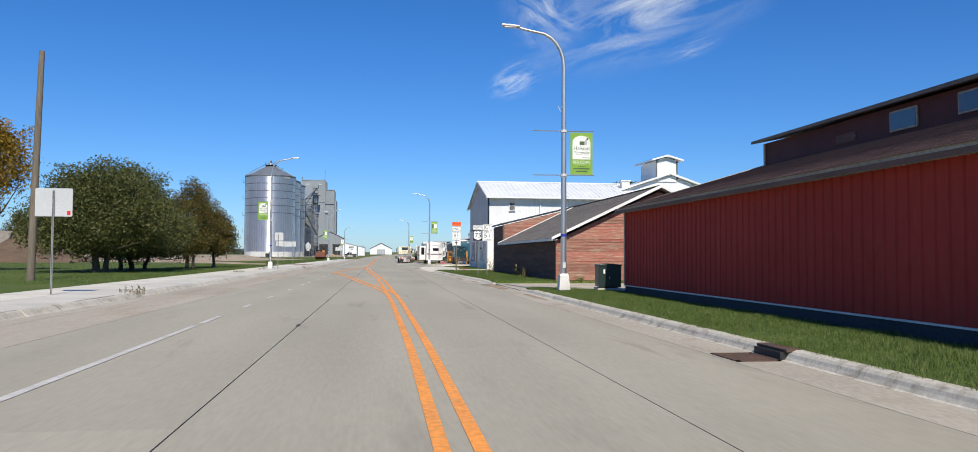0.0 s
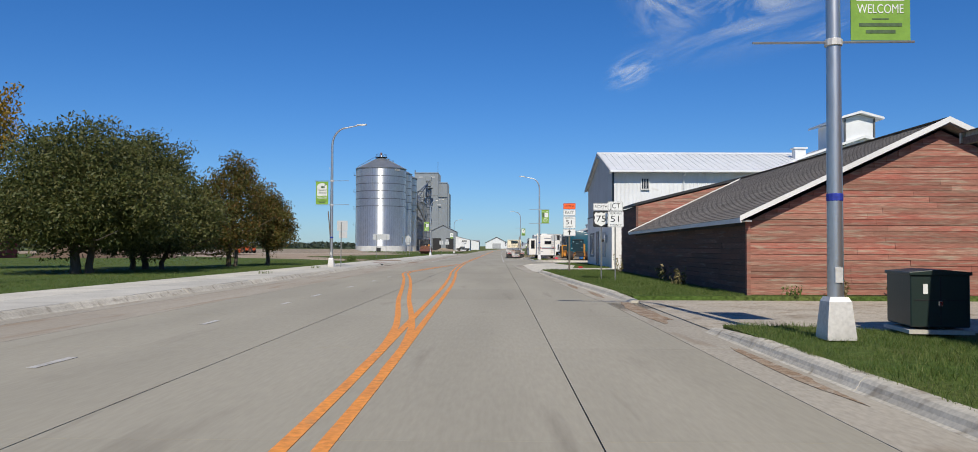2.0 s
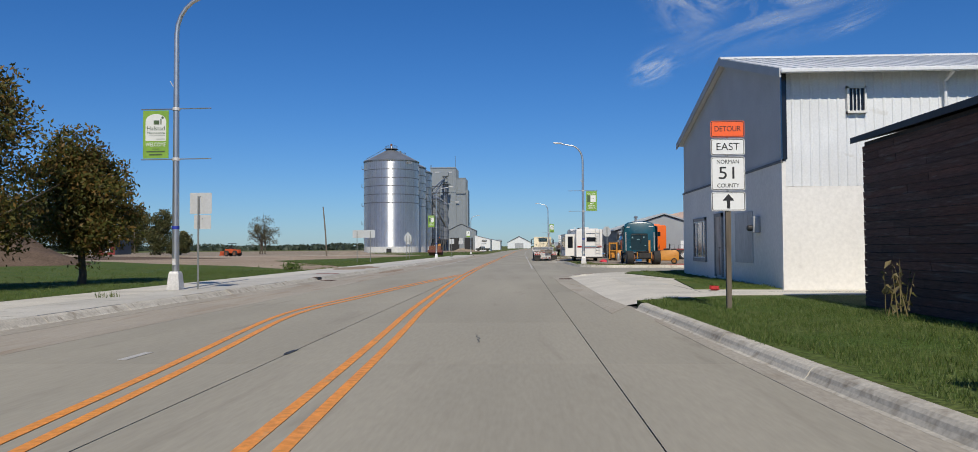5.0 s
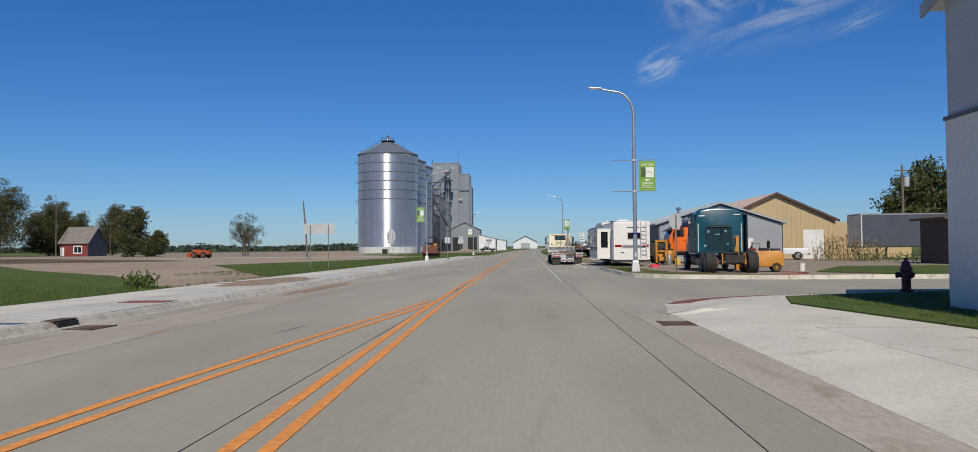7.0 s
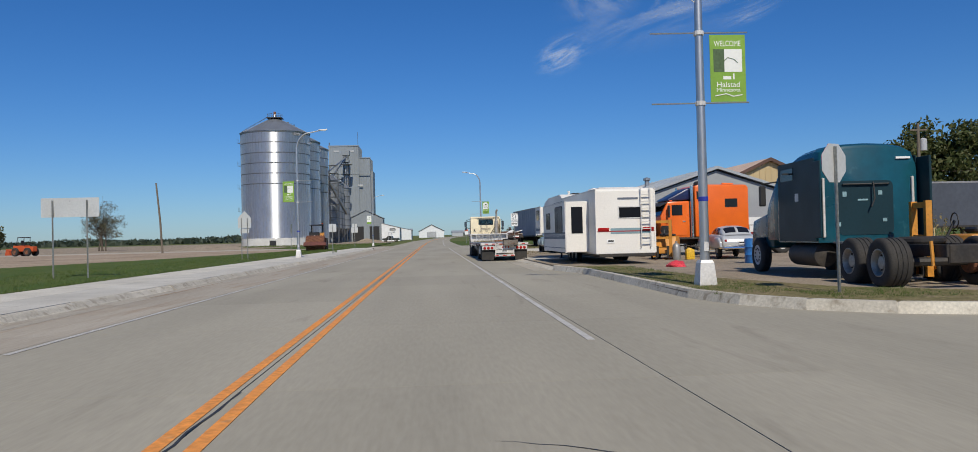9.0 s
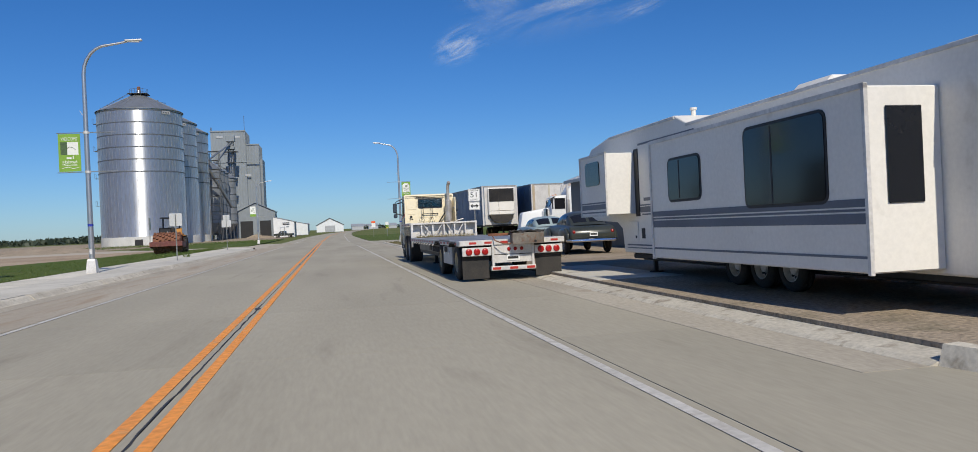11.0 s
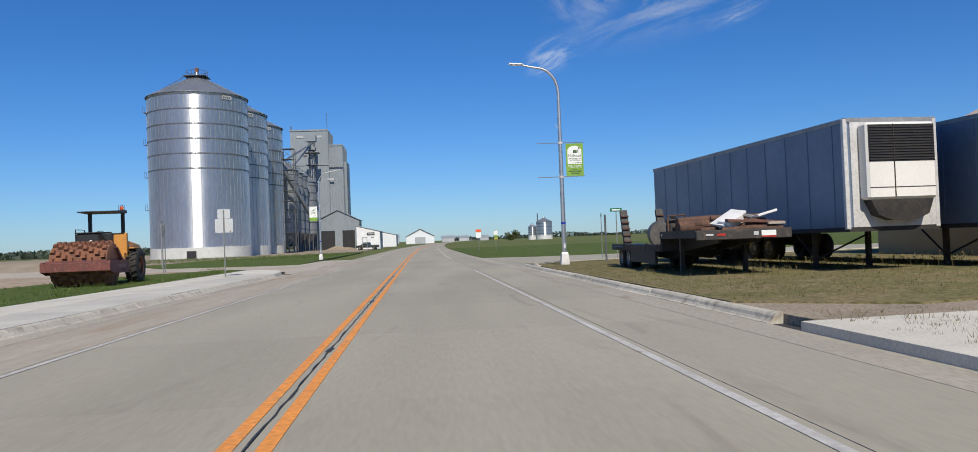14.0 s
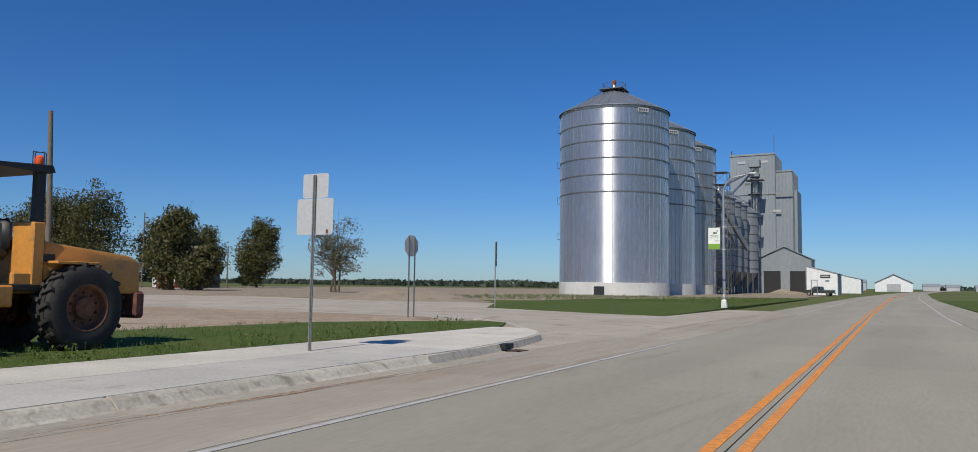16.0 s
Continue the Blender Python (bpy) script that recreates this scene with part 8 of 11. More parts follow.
def old_car(name, label, paint, m, length=4.9, roof=1.5):
    """A rounded saloon of about 1950; its tail looks to -y."""
    c = thing(name, label, "car", m)
    body = [(-0.5, 0.42), (-0.62, 0.6), (-0.6, 0.82), (-0.35, 0.98), (0.7, 1.03), (1.9, 1.05), (3.1, 1.02), (4.0, 0.92), (4.25, 0.7), (4.25, 0.42)]
    bm = bmesh.new()
    prism(bm, body, "x", -0.86, 0.86, 0.10)
    part("body", bm, paint, c, "", 50)
    yy = np.linspace(-0.12, 2.68, 57)
    zz = np.interp(yy, [-0.12, 0.1, 0.35, 0.7, 1.15, 1.75, 2.15, 2.68], [0.99, 1.12, 1.33, roof - 0.05, roof, roof - 0.02, roof - 0.12, 1.0])
    zz = np.convolve(np.pad(zz, 3, "edge"), np.ones(7) / 7, "valid")

    def shell(y0, y1, a0, a1, out=0.0, nu=10, nv=10):
        """A piece of the rounded cabin, between two stations and two angles."""
        g = bmesh.new()
        vs = []
        for i in range(nu + 1):
            y = y0 + (y1 - y0) * i / nu
            h = float(np.interp(y, yy, zz)) - 0.95 + out
            hw = 0.73 + out - 0.10 * max(0.0, 0.5 - y) - 0.06 * max(0.0, y - 2.0)
            line = []
            for j in range(nv + 1):
                q = a0 + (a1 - a0) * j / nv
                cq, sq = math.cos(q), max(0.0, math.sin(q))
                line.append(g.verts.new((math.copysign(abs(cq) ** 0.6, cq) * hw, y, 0.95 + h * sq ** 0.6)))
            vs.append(line)
        for i in range(nu):
            for j in range(nv):
                g.faces.new((vs[i][j], vs[i + 1][j], vs[i + 1][j + 1], vs[i][j + 1]))
        bmesh.ops.recalc_face_normals(g, faces=list(g.faces))
        return g

    part("roof", shell(-0.1, 2.66, 0.0, math.pi, 0.0, 44, 28), paint, c, "", 60)
    for s in (-1, 1):
        for y0, y1 in ((0.66, 1.16), (1.24, 1.95)):
            lo, hi = (0.10, 0.74) if s > 0 else (math.pi - 0.74, math.pi - 0.10)
            part("side_window", shell(y0, y1, lo, hi, 0.006), DARKGLASS, c)
        part("window_trim", boxes((min(s * 0.70, s * 0.742), max(s * 0.70, s * 0.742), 0.58, 2.0, 1.045, 1.06)), CHROME, c)
        part("rear_fender", prism(bmesh.new(), [(-0.45, 0.45), (-0.4, 0.75), (0.0, 0.92), (0.7, 0.92), (1.1, 0.75), (1.2, 0.45)], "x", min(s * 0.78, s * 0.97), max(s * 0.78, s * 0.97), 0.07), paint, c, "", 50)
        part("front_fender", prism(bmesh.new(), [(2.6, 0.45), (2.7, 0.75), (3.1, 0.93), (3.9, 0.88), (4.3, 0.7), (4.3, 0.45)], "x", min(s * 0.78, s * 0.97), max(s * 0.78, s * 0.97), 0.07), paint, c, "", 50)
        part("tail_lamp", lathe(bmesh.new(), [(0.06, 0), (0.05, 0.04), (0.01, 0.06)], 12, pose(s * 0.72, -0.58, 0.78, 90, 0, 0)), REDLENS, c)
        for y in (0.45, 3.45):
            wheel(c, s * 0.80, y, 0.34, 0.34, 0.19, PURERIM, s, dish=0.04)
    part("rear_window", shell(0.08, 0.50, 0.82, 1.555, 0.006), DARKGLASS, c)
    part("rear_window", shell(0.08, 0.50, 1.585, math.pi - 0.82, 0.006), DARKGLASS, c)
    part("windscreen", shell(2.18, 2.52, 0.9, math.pi - 0.9, 0.006), DARKGLASS, c)
    part("rear_bumper", tube(bmesh.new(), [(-0.92, -0.35, 0.48), (-0.8, -0.66, 0.48), (0, -0.74, 0.48), (0.8, -0.66, 0.48), (0.92, -0.35, 0.48)], 0.06, 8), CHROME, c, "", 40)
    pl = part("number_plate", boxes((-0.15, 0.15, -0.66, -0.645, 0.62, 0.76)), SIGNWHITE, c, "white plate with a plain dark bar")
    part("lettering_bar", boxes((-0.12, 0.12, -0.664, -0.661, 0.66, 0.72)), SIGNBLACK, pl)
    return c


old_car("vintage_car", "faded black rounded vintage saloon car beside the workshop", OLDBLACK, Matrix.Translation((13.75, 143.35, 0.13)) @ Matrix.Rotation(radians(-4), 4, "Z") @ Matrix.Diagonal((0.97, 0.96, 1.02, 1)), roof=1.52)
old_car("vintage_car", "faded pale blue-grey vintage saloon car", OLDGREY, Matrix.Translation((13.6, 147.6, 0.13)) @ Matrix.Rotation(radians(-4), 4, "Z"), roof=1.45)
suv = old_car("silver_car", "silver car parked behind the trucks", SILVER, Matrix.Translation((17.9, 125.2, 0.12)) @ Matrix.Rotation(radians(-6), 4, "Z") @ Matrix.Diagonal((0.9, 0.85, 1, 1)), roof=1.42)

# white long-nose semi behind the cars
ws = thing("white_semi_truck", "white long-nose sleeper semi truck with twin exhaust stacks", "truck", Matrix.Translation((18.64, 160.3, 0.1)) @ Matrix.Rotation(radians(81), 4, "Z") @ Matrix.Diagonal((1, 0.92, 1.118, 1)))
part("sleeper", prism(bmesh.new(), [(-1.7, 0.9), (-1.7, 2.8), (-1.4, 3.05), (0.3, 2.95), (0.6, 2.6), (0.6, 0.9)], "x", -1.2, 1.2, 0.08), WHITEMETAL, ws, "", 40)
part("cab", prism(bmesh.new(), [(0.6, 0.9), (0.6, 2.45), (1.3, 2.42), (1.7, 1.85), (1.75, 0.9)], "x", -1.1, 1.1, 0.05), WHITEMETAL, ws, "", 40)
part("windscreen", prism(bmesh.new(), [(1.33, 2.36), (1.68, 1.88), (1.73, 1.88), (1.38, 2.38)], "x", -1.0, 1.0), DARKGLASS, ws)
part("sun_visor", prism(bmesh.new(), [(1.28, 2.44), (1.62, 2.30), (1.63, 2.33), (1.29, 2.47)], "x", -1.05, 1.05), WHITEMETAL, ws)
for x in (-0.8, -0.4, 0.0, 0.4, 0.8):
    part("marker_lamp", boxes((x - 0.05, x + 0.05, 1.2, 1.28, 2.44, 2.5), bev=0.01), surf("amber lens", (0.7, 0.2, 0.02), rough=0.3), ws)
part("hood", prism(bmesh.new(), [(1.7, 0.7), (1.7, 1.85), (3.4, 1.65), (3.6, 0.7)], "x", -0.95, 0.95, 0.12), WHITEMETAL, ws, "", 40)
part("bumper", boxes((-1.2, 1.2, 3.55, 3.72, 0.35, 0.7), bev=0.04), CHROME, ws)
for s in (-1, 1):
    part("side_window", boxes((s * 1.115 - 0.01, s * 1.115 + 0.01, 0.72, 1.38, 1.75, 2.3)), DARKGLASS, ws)
    part("sleeper_window", boxes((s * 1.21 - 0.01, s * 1.21 + 0.01, -1.05, -0.35, 2.27, 2.58), bev=0.009), DARKGLASS, ws)
    part("exhaust_pipe", tube(bmesh.new(), [(s * 1.15, 0.55, 0.9), (s * 1.15, 0.55, 2.9), (s * 1.15, 0.47, 3.05), (s * 1.15, 0.36, 3.14)], 0.08, 12), ALU, ws, "", 40)
    part("stack_shield", lathe(bmesh.new(), [(0.11, 1.2), (0.12, 1.22), (0.12, 2.2), (0.11, 2.22)], 14, Matrix.Translation((s * 1.15, 0.55, 0))), DIRTYALU, ws, "", 40)
    part("mirror", boxes((s * 1.42 - 0.06, s * 1.42 + 0.06, 1.5, 1.58, 1.75, 2.25), bev=0.02), BLACK, ws)
    part("mirror_arm", tube(bmesh.new(), [(s * 1.1, 1.35, 2.3), (s * 1.42, 1.54, 2.25)], 0.015, 5), CHROME, ws)
    part("door_seam", boxes((s * 1.115 - 0.008, s * 1.115 + 0.008, 0.64, 0.655, 1.0, 2.35)), BLACK, ws)
    part("air_cleaner", lathe(bmesh.new(), [(0.05, 1.1), (0.16, 1.15), (0.16, 1.75), (0.05, 1.8)], 14, Matrix.Translation((s * 1.08, 1.95, 0))), CHROME, ws, "", 40)
    wheel(ws, s * 1.02, 2.8, 0.5, 0.5, 0.3, ALU, s, dish=0.02)
    for y in (-2.4, -3.6):
        wheel(ws, s * 0.95, y, 0.5, 0.5, 0.5, PURERIM, s, dish=0.15)
    part("chassis_rail", boxes((s * 0.42 - 0.04, s * 0.42 + 0.04, -4.2, 3.3, 0.6, 0.86)), CHASSIS, ws)
    part("front_fender", prism(bmesh.new(), [(2.0, 0.7)] + [(2.8 + 0.7 * math.cos(radians(q)), 0.55 + 0.62 * math.sin(radians(q))) for q in range(165, 0, -15)] + [(3.5, 0.6), (3.35, 0.6)] + [(2.8 + 0.56 * math.cos(radians(q)), 0.5 + 0.52 * math.sin(radians(q))) for q in range(0, 180, 15)], "x", min(s * 0.8, s * 1.2), max(s * 0.8, s * 1.2)), WHITEMETAL, ws)


def van_trailer(label, m, skin, length=14.5, reefer=False, width=2.6):
    """A box trailer standing on its legs; its nose looks to -y."""
    v = thing("box_trailer", label, "trailer", m, "parked box trailers")
    h = width / 2
    part("box", boxes((-h, h, 0, length, 1.15, 4.05), bev=0.02), skin, v)
    part("roof_rail", boxes((-h - 0.02, -h + 0.05, -0.02, length, 3.96, 4.08), (h - 0.05, h + 0.02, -0.02, length, 3.96, 4.08), (-h, h, -0.03, 0.04, 3.96, 4.08)), DIRTYALU, v)
    part("floor_rail", boxes((-h - 0.02, h + 0.02, -0.02, length, 1.08, 1.2)), CHASSIS, v)
    bm = bmesh.new()
    box(bm, -h - 0.014, -h + 0.002, 0, 0.03, 1.2, 3.95)
    pieces("side_rivet_strip", bm, skin, v, [Matrix.Translation((0, 0.6 + 1.2 * k, 0)) for k in range(int(length / 1.2))])
    for s in (-1, 1):
        part("landing_leg", boxes((s * 0.85 - 0.06, s * 0.85 + 0.06, 2.3, 2.44, 0.02, 1.1), (s * 0.85 - 0.15, s * 0.85 + 0.15, 2.22, 2.52, 0.0, 0.04)), CHASSIS, v)
        part("corner_post", boxes((s * h - 0.09, s * h + 0.03, -0.03, 0.09, 1.15, 4.05), bev=0.01), ALU, v)
        for y in (length - 2.9, length - 1.6):
            wheel(v, s * 1.05, y, 0.5, 0.5, 0.5, PURERIM, s, dish=0.15)
    part("leg_brace", tube(tube(bmesh.new(), [(-0.85, 2.37, 0.3), (0.85, 2.37, 1.0)], 0.03, 5), [(-0.85, 2.37, 0.3), (-0.85, 3.4, 1.1)], 0.03, 5), CHASSIS, v)
    part("bogie", boxes((-0.6, 0.6, length - 3.6, length - 0.9, 0.6, 1.1)), CHASSIS, v)
    part("nose_panel", boxes((-h + 0.1, h - 0.1, -0.035, 0.0, 1.2, 3.96)), ALU, v)
    if reefer:
        u = part("cooling_unit", boxes((-1.0, 0.98, -0.42, -0.03, 1.9, 3.9), bev=0.06), RVWHITE, v, "white refrigeration unit with black louvres")
        part("louvre_back", boxes((-0.95, 0.93, -0.43, -0.415, 2.88, 3.84)), BLACK, u)
        for k in range(13):
            part("louvre", boxes((-0.93, 0.91, -0.455, -0.43, 2.92 + 0.07 * k, 2.945 + 0.07 * k)), CHASSIS, u)
        part("unit_base", prism(bmesh.new(), [(-0.9, 1.9), (-0.7, 1.5), (-0.3, 1.36), (0.4, 1.36), (0.75, 1.5), (0.9, 1.9)], "y", -0.36, -0.03), CHASSIS, u)
        part("seam", boxes((-0.25, -0.235, -0.45, -0.42, 1.95, 3.85), (-0.95, 0.93, -0.43, -0.42, 2.2, 2.22)), CHASSIS, u)
    return v


van_trailer("blue-grey refrigerated box trailer with white cooling unit", Matrix.Translation((16.98, 172.8, 0.12)) @ Matrix.Rotation(radians(3.8), 4, "Z"), TRAILERSHADE, length=13.9, reefer=True)
t2 = van_trailer("blue-grey box trailer with pale rusty rear doors", Matrix.Translation((20.55, 172.1, 0.12)) @ Matrix.Rotation(radians(4), 4, "Z"), TRAILERSHADE)
part("door_post", boxes((-1.3, -1.12, -0.06, -0.035, 1.2, 3.96), (-0.05, 0.05, -0.06, -0.035, 1.2, 3.96)), surf("rust-stained cream paint", (0.5, 0.46, 0.36), (0.4, 0.3, 0.2)), t2, "rust-stained cream door frame")
van_trailer("dark grey box trailer beyond the yard lawn", Matrix.Translation((35.0, 142.6, 0.1)) @ Matrix.Rotation(radians(-88), 4, "Z"), surf("weathered dark grey trailer skin", (0.085, 0.095, 0.115), (0.07, 0.078, 0.095), 0.5, metal=0.2, scale=0.4, fine=5, grain=0.10, local=True))

# old flatbed trailer loaded with junk
dk = thing("flatbed_trailer", "dark rusty flatbed trailer loaded with scrap pipes and panels", "trailer", Matrix.Translation((13.05, 173.3, 0.1)) @ Matrix.Rotation(radians(-1.5), 4, "Z"))
DARKDECK = surf("grimy dark steel deck", (0.05, 0.045, 0.042), (0.035, 0.03, 0.028), 0.7, scale=2, fine=12, grain=0.3, local=True, dirt=(0.10, 0.07, 0.05), dirt_at=0.6)
part("upper_deck", boxes((-1.28, 1.28, 0, 3.4, 1.14, 1.27), bev=0.015), DARKDECK, dk)
part("nose_beam", boxes((-1.3, 1.3, -0.06, 0.04, 1.02, 1.29), bev=0.02), DARKDECK, dk, "battered front beam")
part("step_panel", boxes((-1.28, 1.28, 3.36, 3.44, 0.70, 1.2)), DARKDECK, dk)
part("lower_deck", boxes((-1.28, 1.28, 3.4, 10.2, 0.76, 0.88), bev=0.015), DARKDECK, dk)
for s in (-1, 1):
    part("gooseneck", prism(bmesh.new(), [(0.3, 0.95), (0.3, 1.14), (3.4, 1.14), (4.6, 0.76), (9.9, 0.76), (9.9, 0.52), (4.2, 0.42), (3.2, 0.7)], "x", s * 0.54 - 0.06, s * 0.54 + 0.06), CHASSIS, dk)
    part("side_rail", boxes((s * 1.295 - 0.015, s * 1.295 + 0.015, 3.42, 10.2, 0.70, 0.92), (s * 1.295 - 0.015, s * 1.295 + 0.015, 0.04, 3.40, 1.09, 1.31)), DARKDECK, dk)
    bm = bmesh.new()
    for k in range(9):
        box(bm, s * 1.32 - 0.012, s * 1.32 + 0.012, 3.7 + 0.7 * k, 3.78 + 0.7 * k, 0.75, 0.87)
    part("stake_pocket", bm, OLDRUSTY, dk)["kind"] = "stuff"
    part("marker_lamp", boxes((s * 1.315 - 0.006, s * 1.315 + 0.006, 3.1, 3.2, 1.17, 1.23)), TAPEW, dk)
    for y in (8.1, 9.2):
        wheel(dk, s * 0.98, y, 0.42, 0.42, 0.4, PURERIM, s)
    part("landing_leg", boxes((s * 0.95 - 0.06, s * 0.95 + 0.06, 2.3, 2.42, 0.02, 1.1), (s * 0.95 - 0.14, s * 0.95 + 0.14, 2.22, 2.5, 0.0, 0.03)), CHASSIS, dk)
    ramp = part("tail_ramp", prism(bmesh.new(), [(9.9, 0.88), (10.12, 0.86), (10.62, 2.2), (10.5, 2.26)], "x", s * 0.72 - 0.14, s * 0.72 + 0.14), DARKDECK, dk, "raised steel loading ramp")
    bm = bmesh.new()
    for k in range(5):
        box(bm, s * 0.72 - 0.15, s * 0.72 + 0.15, 9.86 + 0.105 * k, 9.92 + 0.105 * k, 0.98 + 0.25 * k, 1.03 + 0.25 * k)
    part("ramp_cleat", bm, OLDRUSTY, ramp)
part("spare_panel", boxes((-1.2, -1.12, 4.4, 7.6, 0.30, 0.70)), CHASSIS, dk, "dark side box below the deck")
part("marker_plate", boxes((0.46, 0.86, -0.075, -0.062, 1.10, 1.24)), SIGNWHITE, dk, "white and red marker plate")
part("marker_plate", boxes((0.46, 0.86, -0.075, -0.062, 1.055, 1.098)), TAPE, dk)
part("marker_plate", boxes((0.25, 0.38, -0.075, -0.062, 1.12, 1.22)), TAPEW, dk)
part("reflector", boxes((-1.05, -0.85, -0.075, -0.062, 1.14, 1.19)), TAPEW, dk)
part("reflector", boxes((-0.75, -0.52, -0.075, -0.062, 1.13, 1.19)), TAPE, dk)
jk = thing("scrap_heap", "heap of rusty pipes, boards and a white panel on the flatbed", "scrap", Matrix.Translation((13.05, 173.3, 1.37)))
DRUMGREY = surf("sooty grey drum steel", (0.13, 0.125, 0.12), (0.09, 0.08, 0.07), 0.6, scale=2.5, fine=12, metal=0.3, grain=0.2, local=True)
part("drum", lathe(bmesh.new(), [(0.42, 0), (0.44, 0.03), (0.44, 0.85), (0.42, 0.88), (0.36, 0.88), (0.36, 0.1), (0.001, 0.1)], 28, pose(-0.95, 3.9, -0.05, 0, 88, 78)), DRUMGREY, jk, "big sooty open drum", 40)
part("crate", boxes((-0.35, 0.25, 4.3, 5.1, -0.44, 0.08), bev=0.02), DRUMGREY, jk, "dark steel crate on the lower deck")
part("engine_block", boxes((-1.1, -0.75, 2.75, 3.2, -0.1, 0.28), (-1.15, -0.7, 2.85, 3.1, 0.28, 0.42), (-1.0, -0.85, 2.9, 3.05, 0.42, 0.55), bev=0.04), DARKDECK, jk, "old engine block")
part("bent_frame", tube(bmesh.new(), [(-1.2, 2.6, -0.1), (-1.2, 2.65, 0.5), (-0.65, 2.7, 0.52), (-0.62, 2.75, 0.05)], 0.03, 6), OLDRUSTY, jk)
for x0, y0, x1, y1, z, r in ((-1.15, 1.9, 0.2, 2.0, 0.12, 0.19), (-1.0, 2.4, 1.0, 2.6, 0.30, 0.13), (-0.3, 0.9, 1.2, 0.7, 0.05, 0.12), (-0.4, 0.5, 1.25, 0.35, 0.0, 0.08), (0.2, 1.4, 1.2, 1.3, 0.2, 0.10), (-0.9, 0.8, 0.5, 1.3, 0.02, 0.07), (-0.2, 1.8, 1.2, 1.7, 0.36, 0.07)):
    part("pipe", tube(bmesh.new(), [(x0, y0, z), ((x0 + x1) / 2, (y0 + y1) / 2, z + 0.05), (x1, y1, z + 0.03)], r, 12), OLDRUSTY, jk, "", 40)
for k, (x, y, z, rx, ry, rz, a_, b_, c_) in enumerate(((-0.05, 0.9, 0.34, 8, -28, 14, 0.42, 0.30, TRIMWHITE), (0.55, 1.0, 0.40, 6, 10, -8, 0.32, 0.16, DECKMAT), (0.95, 0.9, 0.42, -10, -12, 20, 0.36, 0.22, TRIMWHITE), (0.3, 0.45, 0.24, 4, 3, 5, 0.6, 0.10, DARKPLANK), (0.85, 0.5, 0.22, 3, 5, -6, 0.5, 0.12, DARKPLANK), (-0.5, 1.2, 0.16, 5, 4, 40, 0.5, 0.14, OLDRUSTY), (1.05, 0.3, 0.16, 2, 0, 0, 0.24, 0.06, TRIMTAN))):
    o = part("panel", boxes((-a_, a_, -b_, b_, -0.035, 0.035), bev=0.008), c_, jk, "white panel" if c_ is TRIMWHITE else "old board")
    o.matrix_basis = pose(x, y, z, rx, ry, rz)
sb = part("white_box", boxes((-0.32, 0.26, -0.22, 0.2, -0.12, 0.12), bev=0.012), TRIMWHITE, jk, "tilted white metal box")
sb.matrix_basis = pose(-0.02, 0.75, 0.26, 10, -24, 22)
bm = bmesh.new()
gr = [[bm.verts.new((-1.2 + 0.16 * i, 8.2 + 0.2 * j, -0.46 + 0.14 * abs(math.sin(1.3 * i + 0.9 * j)) * (1 - abs(i - 5) / 6))) for j in range(8)] for i in range(11)]
for i in range(10):
    for j in range(7):
        bm.faces.new((gr[i][j], gr[i + 1][j], gr[i + 1][j + 1], gr[i][j + 1]))
part("blue_tarp", bm, surf("blue tarp", (0.02, 0.07, 0.2), rough=0.5), jk, "crumpled blue tarp", 60)


# ---------- sheepsfoot roller ----------
ro = thing("padfoot_roller", "rusty padfoot soil compactor with yellow body and black canopy", "road roller", Matrix.Translation((-8.62, 184.05, 0.14)) @ Matrix.Rotation(radians(3), 4, "Z"))
FRAMERED = surf("rusty maroon frame paint", (0.17, 0.05, 0.04), (0.12, 0.045, 0.038), 0.7, scale=2, fine=12, grain=0.25, local=True, dirt=(0.22, 0.10, 0.06), dirt_at=0.6)
DR, DY = 0.80, 1.05
part("drum", lathe(bmesh.new(), [(0.1, -1.06), (DR - 0.04, -1.06), (DR, -1.04), (DR, 1.04), (DR - 0.04, 1.06), (0.1, 1.06)], 40, pose(0, DY, DR + 0.08, 0, 90, 0)), RUST, ro, "rusty steel drum", 40)
bm = bmesh.new()
prism(bm, [(-0.095, 0), (-0.06, 0.12), (0.06, 0.12), (0.095, 0)], "y", -0.08, 0.08)
pads = []
for j in range(9):
    for k in range(14):
        a_ = 2 * math.pi * (k + 0.33 * j) / 14
        pads.append(Matrix.Translation((-0.93 + 1.86 * j / 8, DY, DR + 0.08)) @ Matrix.Rotation(a_, 4, "X") @ Matrix.Translation((0, 0, DR - 0.005)))
pieces("drum_pad", bm, RUST, ro, pads)
